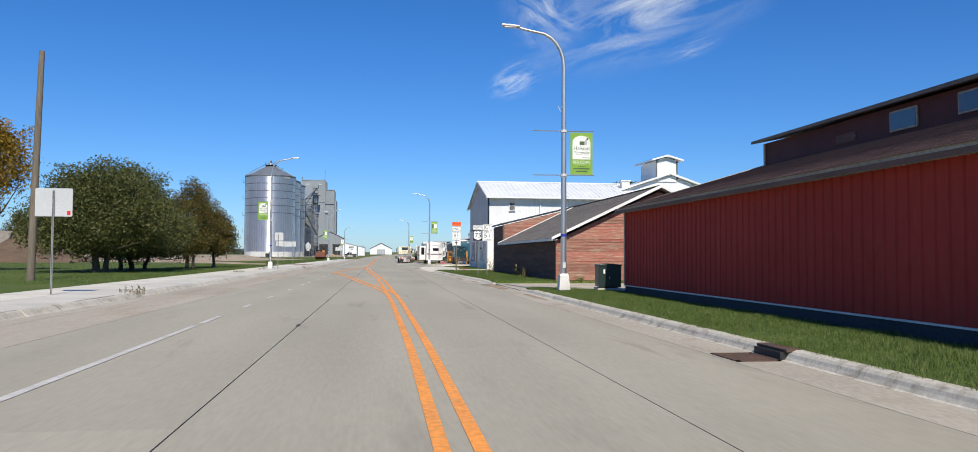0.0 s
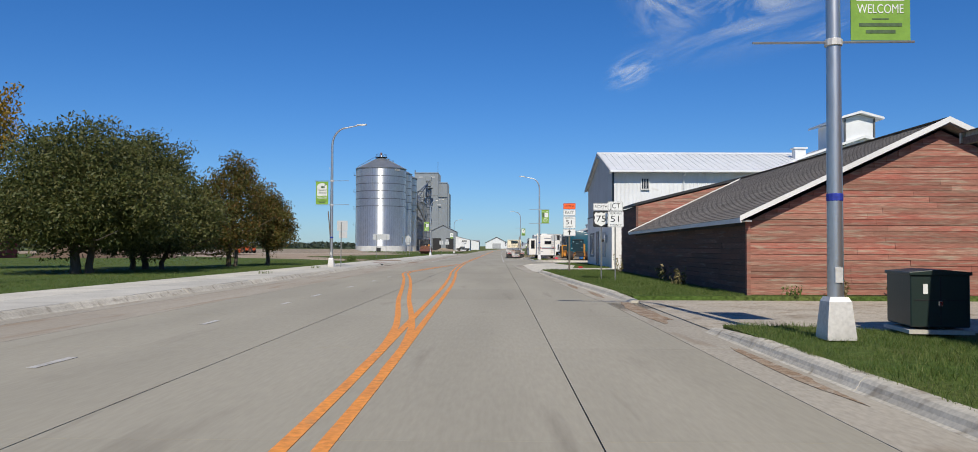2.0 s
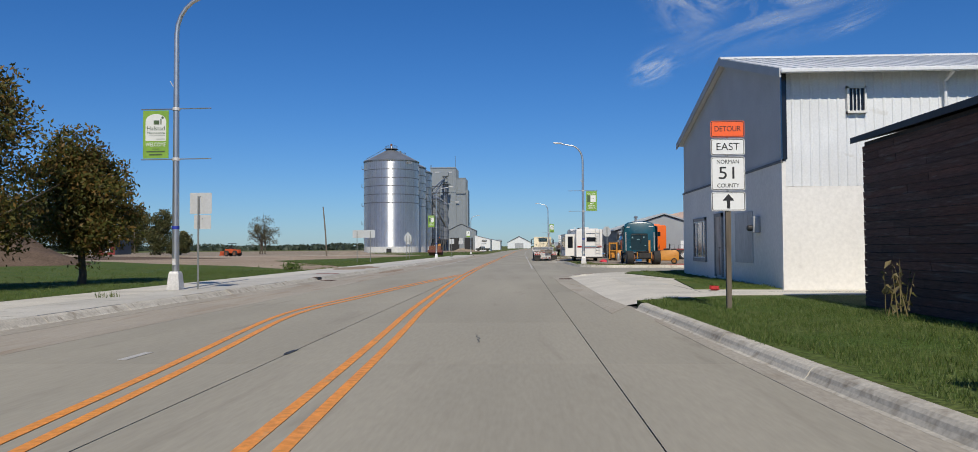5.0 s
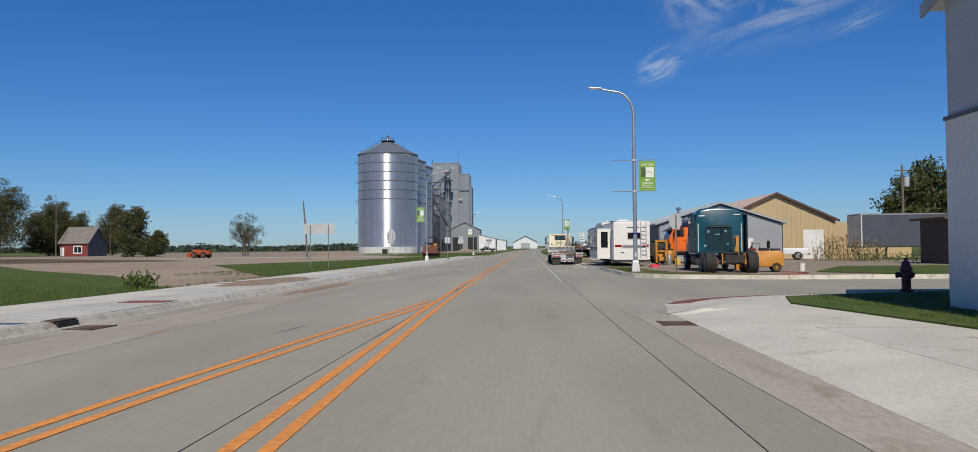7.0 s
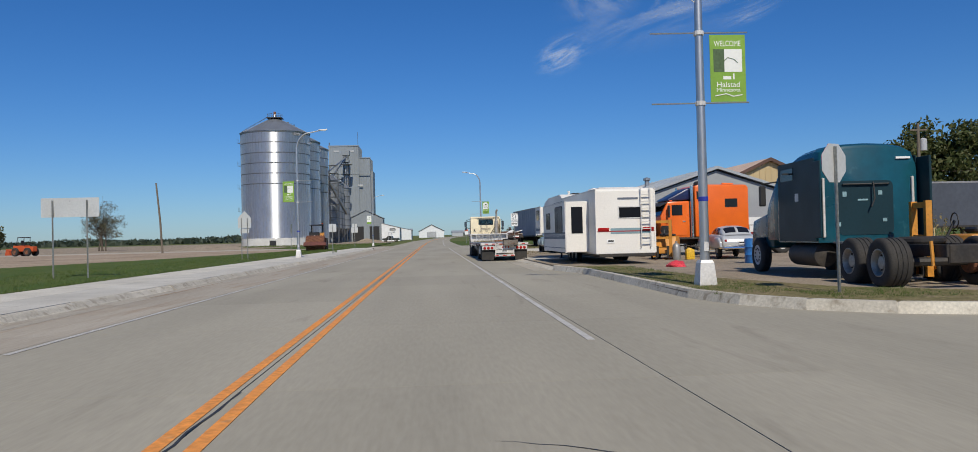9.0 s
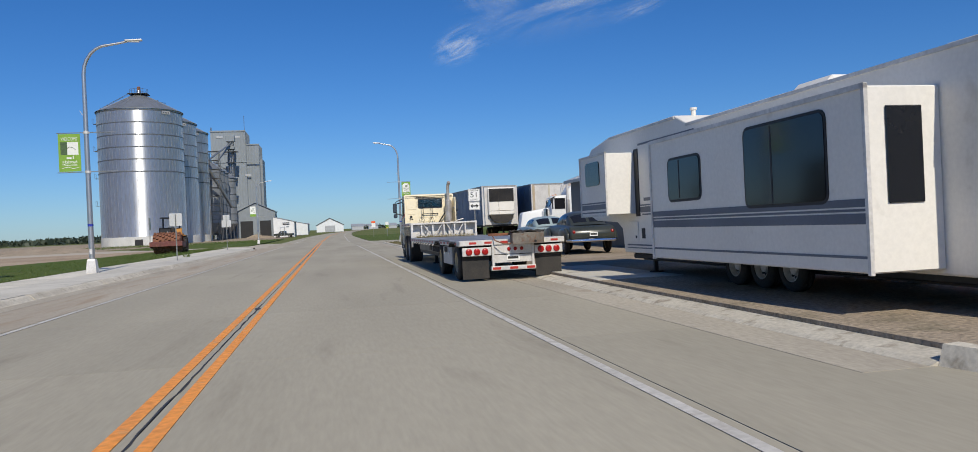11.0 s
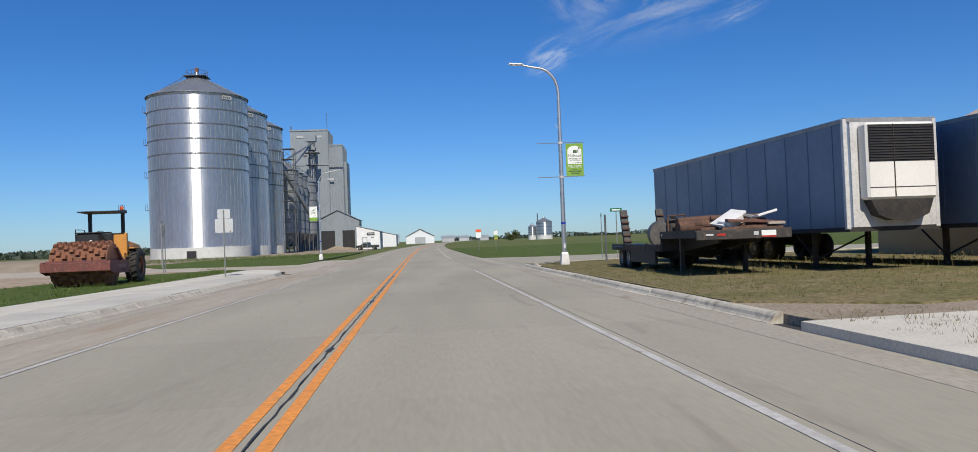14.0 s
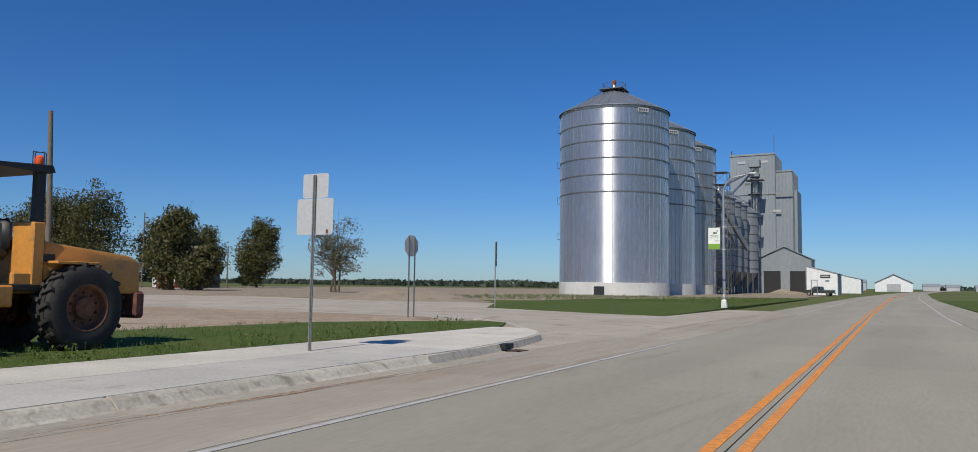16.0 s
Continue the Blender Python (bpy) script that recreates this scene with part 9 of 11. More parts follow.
for s in (-1, 1):
    part("frame_side", prism(bmesh.new(), [(0.05, 0.62), (0.05, 1.02), (2.3, 1.0), (2.3, 0.50), (0.5, 0.50)], "x", min(s * 1.16, s * 1.26), max(s * 1.16, s * 1.26), 0.015), FRAMERED, ro, "maroon drum frame side")
    part("maker_plate", boxes((min(s * 1.262, s * 1.268), max(s * 1.262, s * 1.268), 0.9, 1.9, 0.70, 0.85)), surf("faded grey maker's plate", (0.24, 0.12, 0.11)), ro, "faded band in place of a brand name")
    part("tyre_guard", boxes((s * 0.8 - 0.28, s * 0.8 + 0.28, 3.7, 4.5, 1.46, 1.51), bev=0.01), ROLLERYEL, ro)
    w = wheel(ro, s * 0.92, 4.25, 0.72, 0.72, 0.5, RUST, s, "rear_wheel", dish=0.14)
    bm = bmesh.new()
    box(bm, -0.03, 0.03, -0.24, 0.0, 0.0, 0.05)
    lugs = []
    for k in range(18):
        for q in (-1, 1):
            lugs.append(pose(s * 0.92, 4.25, 0.72) @ Matrix.Rotation(2 * math.pi * (k + 0.5 * (q > 0)) / 18, 4, "X") @ Matrix.Translation((0.0, 0, 0.715)) @ Matrix.Rotation(radians(90 + 22 * q), 4, "Z") @ Matrix.Translation((0, 0.0 if q > 0 else 0.24, 0)))
    pieces("tread_lug", bm, RUBBER, w, lugs)
part("frame_front", boxes((-1.26, 1.26, -0.02, 0.12, 0.62, 0.98), bev=0.02), FRAMERED, ro, "scraped front frame beam")
part("scraper_bar", boxes((-1.1, 1.1, 0.12, 0.2, 0.95, 1.05)), FRAMERED, ro)
part("drum_cover", prism(bmesh.new(), [(1.75, 1.0), (1.2, 1.5), (1.3, 1.52), (1.95, 1.0)], "x", 1.05, 1.16), FRAMERED, ro)
part("hitch", boxes((-0.4, 0.4, 2.0, 2.7, 0.55, 1.0), bev=0.05), CHASSIS, ro)
part("platform", boxes((-0.85, 0.85, 2.3, 3.6, 1.0, 1.12), bev=0.02), CHASSIS, ro)
part("cowl", boxes((-0.8, 0.1, 2.35, 2.8, 1.1, 2.12), (-0.84, 0.14, 2.3, 2.85, 2.12, 2.18), bev=0.04), BLACK, ro, "black control cowl")
part("hand_rail", tube(bmesh.new(), [(-0.82, 2.4, 1.1), (-0.82, 2.4, 2.3), (-0.82, 3.4, 2.3), (-0.82, 3.4, 1.1)], 0.022, 6), BLACK, ro)
part("seat", boxes((-0.2, 0.32, 2.95, 3.4, 1.5, 1.72), (-0.2, 0.32, 3.28, 3.46, 1.65, 2.2), bev=0.08), BLACK, ro, "black vinyl seat", 40)
part("steering_wheel", tube(bmesh.new(), [(-0.05 + 0.2 * math.cos(t_), 2.86 + 0.1 * math.sin(t_), 2.06 + 0.17 * math.sin(t_)) for t_ in [k * math.pi / 8 for k in range(17)]], 0.016, 5), BLACK, ro)
part("bulkhead", boxes((0.3, 0.84, 3.42, 3.62, 1.05, 2.14), (-0.8, 0.3, 3.52, 3.62, 1.05, 1.85), bev=0.015), ROLLERYEL, ro, "tall yellow plate behind the seat")
for s in (-1, 1):
    part("side_plate", boxes((s * 0.77 - 0.05, s * 0.77 + 0.05, 3.12, 3.5, 1.0, 1.3), bev=0.02), ROLLERYEL, ro)
part("tank_step", boxes((0.5, 0.9, 2.75, 3.1, 0.75, 1.1), bev=0.03), ROLLERYEL, ro)
part("engine_hood", prism(bmesh.new(), [(3.66, 0.95), (3.66, 1.84), (5.4, 1.66), (5.65, 1.54), (5.65, 0.95)], "x", -0.78, 0.78, 0.06), ROLLERYEL, ro, "yellow engine hood", 40)
part("hood_panel", boxes((0.785, 0.80, 4.2, 4.55, 1.38, 1.5)), SIGNWHITE, ro, "small white label")
part("counterweight", boxes((-0.82, 0.82, 5.5, 5.75, 0.5, 1.0), bev=0.05), FRAMERED, ro)
for s in (-1, 1):
    part("canopy_post", boxes((s * 0.66 - 0.06, s * 0.66 + 0.06, 3.5, 3.68, 1.75, 3.02), bev=0.015), BLACK, ro)
part("canopy", prism(bmesh.new(), [(2.45, 3.0), (2.45, 3.04), (3.75, 3.12), (3.8, 3.0), (3.7, 2.97)], "x", -0.78, 0.78, 0.015), BLACK, ro, "flat black canopy roof")
bc = part("beacon", lathe(bmesh.new(), [(0.07, 3.12), (0.08, 3.14), (0.08, 3.24), (0.05, 3.27), (0.01, 3.28)], 14, Matrix.Translation((0.62, 3.6, 0))), SIGNORANGE, ro, "orange warning beacon", 40)
part("beacon_cage", tube(tube(bmesh.new(), [(0.50, 3.6, 3.10), (0.50, 3.6, 3.33), (0.74, 3.6, 3.33), (0.74, 3.6, 3.10)], 0.009, 5), [(0.62, 3.48, 3.10), (0.62, 3.48, 3.33), (0.62, 3.72, 3.33), (0.62, 3.72, 3.10)], 0.009, 5), CHASSIS, bc)
part("head_lamp", lathe(bmesh.new(), [(0.06, 0), (0.07, 0.06), (0.01, 0.07)], 12, pose(-0.15, 2.18, 1.78, 90, 0, 0)), SIGNWHITE, ro)
part("number_decal", boxes((0.785, 0.795, 3.6, 3.85, 1.5, 1.62)), SIGNBLACK, ro, "plain dark decal in place of a number")

tc = thing("field_tractor", "small orange-red tractor loader on the dirt lot", "tractor", Matrix.Translation((-53, 208.5, 0.12)) @ Matrix.Rotation(radians(-20), 4, "Z") @ Matrix.Diagonal((0.74, 0.74, 0.8, 1)))
part("body", boxes((-2.2, 0.6, -0.7, 0.7, 0.8, 1.9), (0.6, 2.4, -0.6, 0.6, 0.8, 1.7), bev=0.1), surf("orange-red machine paint", (0.55, 0.09, 0.02)), tc)
part("cab_roof", boxes((-1.05, 0.65, -0.8, 0.8, 3.25, 3.4), bev=0.05), BLACK, tc)
for x in (-0.95, 0.55):
    for y in (-0.7, 0.7):
        part("cab_post", tube(bmesh.new(), [(x, y, 1.85), (x, y, 3.3)], 0.06, 6), BLACK, tc)
part("seat", boxes((-0.6, 0.1, -0.35, 0.35, 1.9, 2.15), (-0.65, -0.5, -0.35, 0.35, 2.1, 2.8), bev=0.05), BLACK, tc)
part("bucket", prism(bmesh.new(), [(-3.6, 0.2), (-3.3, 1.3), (-2.6, 1.0), (-2.4, 0.2)], "y", -1.2, 1.2), surf("orange-red bucket paint", (0.5, 0.08, 0.02)), tc)
for x in (-1.4, 1.5):
    for s in (-1, 1):
        w = wheel(tc, 0, 0, 0, 0.75, 0.5, RUST, 1)
        w.matrix_basis = pose(x, s * 0.9, 0.75, 0, 0, 90 * s)

# far trucks by the elevator
ft = thing("dark_pickup", "black pickup truck parked before the white shed", "pickup", Matrix.Translation((-8.4, 344, 0.42)) @ Matrix.Rotation(radians(80), 4, "Z"))
part("body", prism(bmesh.new(), [(-2.7, 0.5), (-2.7, 1.15), (-0.7, 1.15), (-0.5, 1.8), (0.8, 1.8), (1.4, 1.2), (2.6, 1.05), (2.7, 0.5)], "x", -0.95, 0.95, 0.06), OLDBLACK, ft, "", 40)
part("window", boxes((-0.965, 0.965, -0.35, 0.75, 1.25, 1.65)), DARKGLASS, ft)
part("bumper", boxes((-0.9, 0.9, -2.82, -2.71, 0.45, 0.65), bev=0.02), CHROME, ft)
for y in (-1.75, 1.75):
    for s in (-1, 1):
        wheel(ft, s * 0.84, y, 0.4, 0.4, 0.24, PURERIM, s)
rk = thing("signpost", "small grey frame on two posts beside the road", "sign frame", Matrix.Translation((-7.3, 320, 0.3)))
for x in (-0.45, 0.45):
    part("post", tube(bmesh.new(), [(x, 0, 0), (x, 0, 2.9)], 0.06, 6), POLESTEEL, rk)
part("cross_bar", boxes((-0.55, 0.55, -0.04, 0.04, 2.75, 2.9), (-0.5, 0.5, -0.03, 0.03, 1.5, 1.58)), POLESTEEL, rk)


# ---------- signs ----------
def post(parent, x, y, z0, z1, w=0.055):
    bm = bmesh.new()
    prism(bm, [(x - w / 2, y - 0.015), (x - w / 4, y + 0.025), (x + w / 4, y + 0.025), (x + w / 2, y - 0.015), (x + w / 4, y - 0.012), (x + w / 8, y + 0.010), (x - w / 8, y + 0.010), (x - w / 4, y - 0.012)], "z", z0, z1)
    return part("post", bm, GREENPOST, parent, "perforated steel channel post")


def plate(parent, x0, x1, z0, z1, y, front, edge=None, back=False, name="sign_panel", label=""):
    """A flat sign face to -y with rounded corners and an inked border."""
    p = part(name, prism(bmesh.new(), rounded(x0, x1, z0, z1), "y", y, y + 0.004), front, parent, label)
    if edge:
        bm = bmesh.new()
        a_, b_ = rounded(x0 + 0.012, x1 - 0.012, z0 + 0.012, z1 - 0.012, 0.03), rounded(x0 + 0.024, x1 - 0.024, z0 + 0.024, z1 - 0.024, 0.025)
        va, vb = [bm.verts.new((q[0], y - 0.002, q[1])) for q in a_], [bm.verts.new((q[0], y - 0.002, q[1])) for q in b_]
        for k in range(len(va)):
            bm.faces.new((va[k], va[(k + 1) % len(va)], vb[(k + 1) % len(vb)], vb[k]))
        part("border", bm, edge, p)
    return p


def lettered(parent, text, x, z, y, size, fit, ink=None):
    return words(text, size, ink or SIGNBLACK, parent, pose(x, y - 0.003, z, 90, 0, 0), 0.001, fit=fit)


s75 = thing("route_sign", "white NORTH plate over a black route 75 shield", "road sign", group="route signs")
post(s75, 10.47, 54.98, 0.1, 3.05)
p = plate(s75, 10.16, 10.77, 2.83, 3.11, 54.95, SIGNWHITE, SIGNBLACK)
lettered(p, "NORTH", 10.465, 2.97, 54.95, 0.19, 0.47)
p = plate(s75, 10.16, 10.77, 2.18, 2.80, 54.95, SIGNBLACK)
sh = [(-0.27, 0.17), (-0.20, 0.27), (-0.10, 0.23), (0, 0.27), (0.10, 0.23), (0.20, 0.27), (0.27, 0.17), (0.23, 0.06), (0.27, -0.06), (0.22, -0.18), (0.10, -0.22), (0, -0.285), (-0.10, -0.22), (-0.22, -0.18), (-0.27, -0.06), (-0.23, 0.06)]
part("shield", prism(bmesh.new(), [(10.465 + a_, 2.49 + b_) for a_, b_ in sh], "y", 54.946, 54.9485), SIGNWHITE, p)
lettered(p, "75", 10.465, 2.49, 54.945, 0.36, 0.36)
s51 = thing("junction_sign", "white JCT plate over a white county 51 sign", "road sign", group="route signs")
post(s51, 10.95, 54.55, 0.1, 3.1)
p = plate(s51, 10.66, 11.24, 2.80, 3.15, 54.52, SIGNWHITE, SIGNBLACK)
lettered(p, "JCT", 10.95, 2.975, 54.52, 0.28, 0.40)
p = plate(s51, 10.66, 11.27, 2.16, 2.78, 54.52, SIGNWHITE, SIGNBLACK)
lettered(p, "NORMAN", 10.965, 2.69, 54.52, 0.12, 0.44)
lettered(p, "51", 10.965, 2.47, 54.52, 0.34, 0.32)
lettered(p, "COUNTY", 10.965, 2.24, 54.52, 0.12, 0.44)
det = thing("detour_sign", "orange DETOUR plate over white EAST, 51 and arrow plates", "road sign", group="route signs")
part("post", boxes((10.20, 10.29, 66.24, 66.33, 0.1, 2.2)), POLEWOOD, det, "dark wooden post")
part("post", boxes((10.225, 10.265, 66.25, 66.29, 2.2, 3.75)), GREENPOST, det)
for z0, z1, f_, t_, sz, ft_ in ((3.45, 3.77, SIGNORANGE, "DETOUR", 0.15, 0.5), (3.10, 3.42, SIGNWHITE, "EAST", 0.2, 0.44), (2.42, 3.07, SIGNWHITE, "51", 0.34, 0.3), (2.02, 2.39, SIGNWHITE, "", 0, 0)):
    p = plate(det, 9.92, 10.57, z0, z1, 66.22, f_, SIGNBLACK)
    if t_ == "51":
        lettered(p, "NORMAN", 10.245, 2.97, 66.22, 0.11, 0.42)
        lettered(p, "COUNTY", 10.245, 2.51, 66.22, 0.11, 0.42)
    if t_:
        lettered(p, t_, 10.245, (z0 + z1) / 2, 66.22, sz, ft_)
    else:
        part("arrow", prism(bmesh.new(), [(10.215, 2.07), (10.275, 2.07), (10.275, 2.22), (10.36, 2.22), (10.245, 2.35), (10.13, 2.22), (10.215, 2.22)], "y", 66.216, 66.219), SIGNBLACK, p)
n51 = thing("county_route_sign", "white Norman County 51 sign over a double-headed arrow plate", "road sign", group="route signs")
post(n51, 11.28, 152.53, 0.1, 3.0)
p = plate(n51, 11.0, 11.56, 2.46, 3.05, 152.5, SIGNWHITE, SIGNBLACK)
lettered(p, "NORMAN", 11.28, 2.965, 152.5, 0.11, 0.40)
lettered(p, "51", 11.28, 2.755, 152.5, 0.33, 0.30)
lettered(p, "COUNTY", 11.28, 2.54, 152.5, 0.11, 0.40)
p = plate(n51, 11.02, 11.54, 2.06, 2.43, 152.5, SIGNWHITE, SIGNBLACK)
part("arrow", prism(bmesh.new(), [(11.08, 2.245), (11.19, 2.34), (11.19, 2.275), (11.37, 2.275), (11.37, 2.34), (11.48, 2.245), (11.37, 2.15), (11.37, 2.215), (11.19, 2.215), (11.19, 2.15)], "y", 152.496, 152.499), SIGNBLACK, p)


def back_sign(name, label, x, y, panels, h, posts=(0,), cat="road sign"):
    """A sign seen from behind: bare metal panels (dx0, dx1, z0, z1) on posts."""
    s = thing(name, label, cat, Matrix.Translation((x, y, 0)))
    for d in posts:
        post(s, d, 0, 0.08, h, 0.06)
    for d0, d1, z0, z1 in panels:
        q = part("sign_panel", prism(bmesh.new(), rounded(d0, d1, z0, z1), "y", 0.03, 0.036), SIGNBACK, s, "pale bare back of a sign panel")
        part("bolt", lathe(bmesh.new(), [(0.012, 0), (0.012, 0.02)], 6, pose((d0 + d1) / 2, 0.03, z1 - 0.12, 90, 0, 0)), CHROME, q)
    return s


b0 = back_sign("road_sign", "white back of a road sign on a steel post", -4.45, 32.3, [(-0.5, 0.5, 2.36, 3.16)], 3.1)
part("sticker", boxes((0.36, 0.45, 0.024, 0.029, 2.40, 2.52)), SIGNRED, b0)
back_sign("road_sign", "backs of two stacked road signs on a post", -3.65, 74.5, [(-0.28, 0.40, 2.45, 3.1), (-0.15, 0.38, 1.98, 2.42)], 3.0)
back_sign("wide_sign_back", "wide pale back of a guide sign on two posts", -8.45, 123.0, [(-1.05, 1.05, 2.42, 3.14)], 3.05, (-0.62, 0.62))
hs = thing("pentagon_sign", "white back of a house-shaped school sign on two posts", "road sign", Matrix.Translation((-7.95, 147.8, 0)))
part("sign_panel", prism(bmesh.new(), [(-0.44, 2.3), (0.44, 2.3), (0.44, 3.0), (0, 3.5), (-0.44, 3.0)], "y", 0.03, 0.036), SIGNBACK, hs)
part("lower_panel", boxes((-0.3, 0.3, 0.03, 0.036, 1.95, 2.26)), SIGNBACK, hs)
for d in (-0.2, 0.2):
    post(hs, d, 0, 0.08, 3.0)
back_sign("road_sign", "back of a small white road sign on a post", -3.75, 162.0, [(-0.33, 0.33, 2.05, 2.75)], 2.7)
b1 = back_sign("road_sign", "backs of two stacked white road signs on a post", -4.65, 190.5, [(-0.29, 0.29, 2.86, 3.3), (-0.41, 0.41, 2.2, 2.85)], 3.27)
part("sticker", boxes((0.26, 0.31, 0.024, 0.029, 2.22, 2.29)), RUST, b1)


def octagon_back(label, x, y, r, z, rz=0.0, posts=(0,)):
    s = thing("stop_sign", label, "stop sign", Matrix.Translation((x, y, 0)) @ Matrix.Rotation(radians(rz), 4, "Z"))
    for d in posts:
        post(s, d, 0, 0.08, z + r * 0.8, 0.06)
    o = [(r * math.cos(radians(22.5 + 45 * k)), z + r * math.sin(radians(22.5 + 45 * k))) for k in range(8)]
    part("back_plate", prism(bmesh.new(), o, "y", 0.03, 0.036), SIGNBACK, s, "bare grey back plate")
    part("face_plate", prism(bmesh.new(), o, "y", 0.037, 0.040), SIGNRED, s)
    return s


octagon_back("grey back of a stop sign on a steel post", 12.3, 106.6, 0.38, 2.5, 28)
octagon_back("grey back of a large stop sign on two posts", -12.0, 205.0, 0.44, 2.85, 84, (-0.17, 0.17))
ss = thing("tall_narrow_sign", "tall dark sign panel seen edge-on at the side street", "road sign", Matrix.Translation((-18.5, 225, 0)) @ Matrix.Rotation(radians(112), 4, "Z"))
part("panel", boxes((-0.38, 0.38, -0.02, 0.02, 2.65, 4.25)), surf("dark green sign", (0.02, 0.06, 0.035), rough=0.4), ss)
for d in (-0.25, 0.25):
    post(ss, d, 0.05, 0.0, 4.2)
for x, y, h, a0 in ((16.05, 198.5, 3.0, 0), (15.4, 199.6, 2.75, 80)):
    st = thing("street_name_sign", "green street-name blade on a post, lettering as a plain bar", "street sign", Matrix.Translation((x, y, 0)) @ Matrix.Rotation(radians(a0), 4, "Z"))
    post(st, 0, 0, 0.0, h)
    b_ = part("blade", boxes((-0.35, 0.35, -0.015, 0.015, h - 0.2, h)), surf("street sign green", (0.01, 0.16, 0.06), rough=0.4), st)
    part("lettering_bar", boxes((-0.25, 0.25, -0.019, -0.016, h - 0.14, h - 0.06)), SIGNWHITE, b_)
for x, y, c_, z in ((11.9, 253, SIGNORANGE, 2.9), (14.6, 258, BANGREEN, 2.75)):
    fs = thing("far_road_sign", "small coloured road sign on a post beside the field", "road sign", Matrix.Translation((x, y, 0)))
    post(fs, 0, 0, 0, z)
    if c_ is SIGNORANGE:
        plate(fs, -0.35, 0.35, z - 0.32, z, -0.02, c_, SIGNBLACK)
        plate(fs, -0.35, 0.35, z - 1.1, z - 0.36, -0.02, SIGNWHITE, SIGNBLACK)
    else:
        plate(fs, -0.3, 0.3, z - 0.62, z, -0.02, SIGNWHITE, SIGNBLACK)
        plate(fs, -0.3, 0.3, z - 0.88, z - 0.65, -0.02, c_, SIGNBLACK)
        plate(fs, -0.25, 0.3, z - 1.2, z - 0.92, -0.02, surf("yellow sign", (0.45, 0.42, 0.06)), SIGNBLACK)
yp = thing("marker_post", "short grey marker post by the trailers", "post", Matrix.Translation((13.4, 190.3, 0.1)))
part("post", tube(bmesh.new(), [(0, 0, 0), (0, 0, 2.3)], 0.05, 8), FRAMEGREY, yp)

# ---------- poles, boxes, hydrant ----------
up = thing("utility_pole", "bare weathered wooden utility pole", "utility pole", Matrix.Translation((-9.75, 43.7, 0.1)))
part("pole", tube(bmesh.new(), [(0, 0, 0), (0.05, 0, 3), (0.22, 0, 9.75)], [0.16, 0.15, 0.11], 12), POLEWOOD, up, "", 50)
lp = thing("leaning_pole", "bare wooden pole leaning in the dirt lot", "utility pole", Matrix.Translation((-32.3, 203.6, 0.1)))
part("pole", tube(bmesh.new(), [(0, 0, 0), (-0.25, 0.1, 4.5), (-0.75, 0.2, 9.75)], [0.15, 0.14, 0.11], 10), POLEWOOD, lp, "", 50)
for x, y, h in ((44.2, 153, 9.5), (-127.5, 285, 15), (-120, 300, 9)):
    q = thing("utility_pole", "far wooden utility pole with transformer can", "utility pole", Matrix.Translation((x, y, 0.1)))
    part("pole", tube(bmesh.new(), [(0, 0, 0), (0, 0, h)], [0.16, 0.11], 10), POLEWOOD, q, "", 50)
    if x > 0:
        part("transformer", lathe(bmesh.new(), [(0.05, h - 2.2), (0.28, h - 2.2), (0.28, h - 1.3), (0.1, h - 1.2)], 14, Matrix.Translation((0.4, 0, 0))), GREYSIDING, q, "", 40)
        part("cross_arm", boxes((-0.7, 0.7, -0.06, 0.06, h - 0.6, h - 0.48)), POLEWOOD, q)
xf = thing("transformer_box", "dark green pad-mounted electrical cabinet on the grass", "electrical cabinet", Matrix.Translation((13.0, 36.55, 0.1)) @ Matrix.Rotation(radians(-8), 4, "Z") @ Matrix.Diagonal((0.78, 0.85, 0.97, 1)))
part("pad", boxes((-0.57, 0.57, -0.63, 0.63, 0.0, 0.06)), WALKGREY, xf)
part("body", boxes((-0.52, 0.52, -0.58, 0.58, 0.1, 0.9), bev=0.02), XFGREEN, xf)
part("lid", prism(bmesh.new(), [(-0.55, 0.88), (-0.55, 0.93), (0.0, 0.97), (0.55, 0.93), (0.55, 0.88)], "y", -0.61, 0.61, 0.01), XFGREEN, xf)
part("door_seam", boxes((-0.012, 0.012, -0.592, -0.582, 0.14, 0.86), (-0.45, 0.45, -0.592, -0.582, 0.5, 0.515)), BLACK, xf)
part("warning_label", boxes((-0.30, -0.22, -0.590, -0.583, 0.6, 0.75)), SIGNWHITE, xf)
part("padlock", boxes((-0.04, 0.04, -0.61, -0.585, 0.42, 0.5), bev=0.01), CHROME, xf)
hy = thing("fire_hydrant", "dark red fire hydrant on the corner lawn", "fire hydrant", Matrix.Translation((15.12, 91.2, 0.16)))
HYRED = surf("dark red hydrant paint", (0.14, 0.02, 0.018), (0.10, 0.018, 0.016), 0.5, scale=4, local=True)
part("barrel", lathe(bmesh.new(), [(0.17, 0), (0.17, 0.05), (0.11, 0.07), (0.11, 0.5), (0.15, 0.52), (0.15, 0.58), (0.12, 0.62), (0.09, 0.74), (0.04, 0.8), (0.03, 0.86), (0.005, 0.86)], 20), HYRED, hy, "", 40)
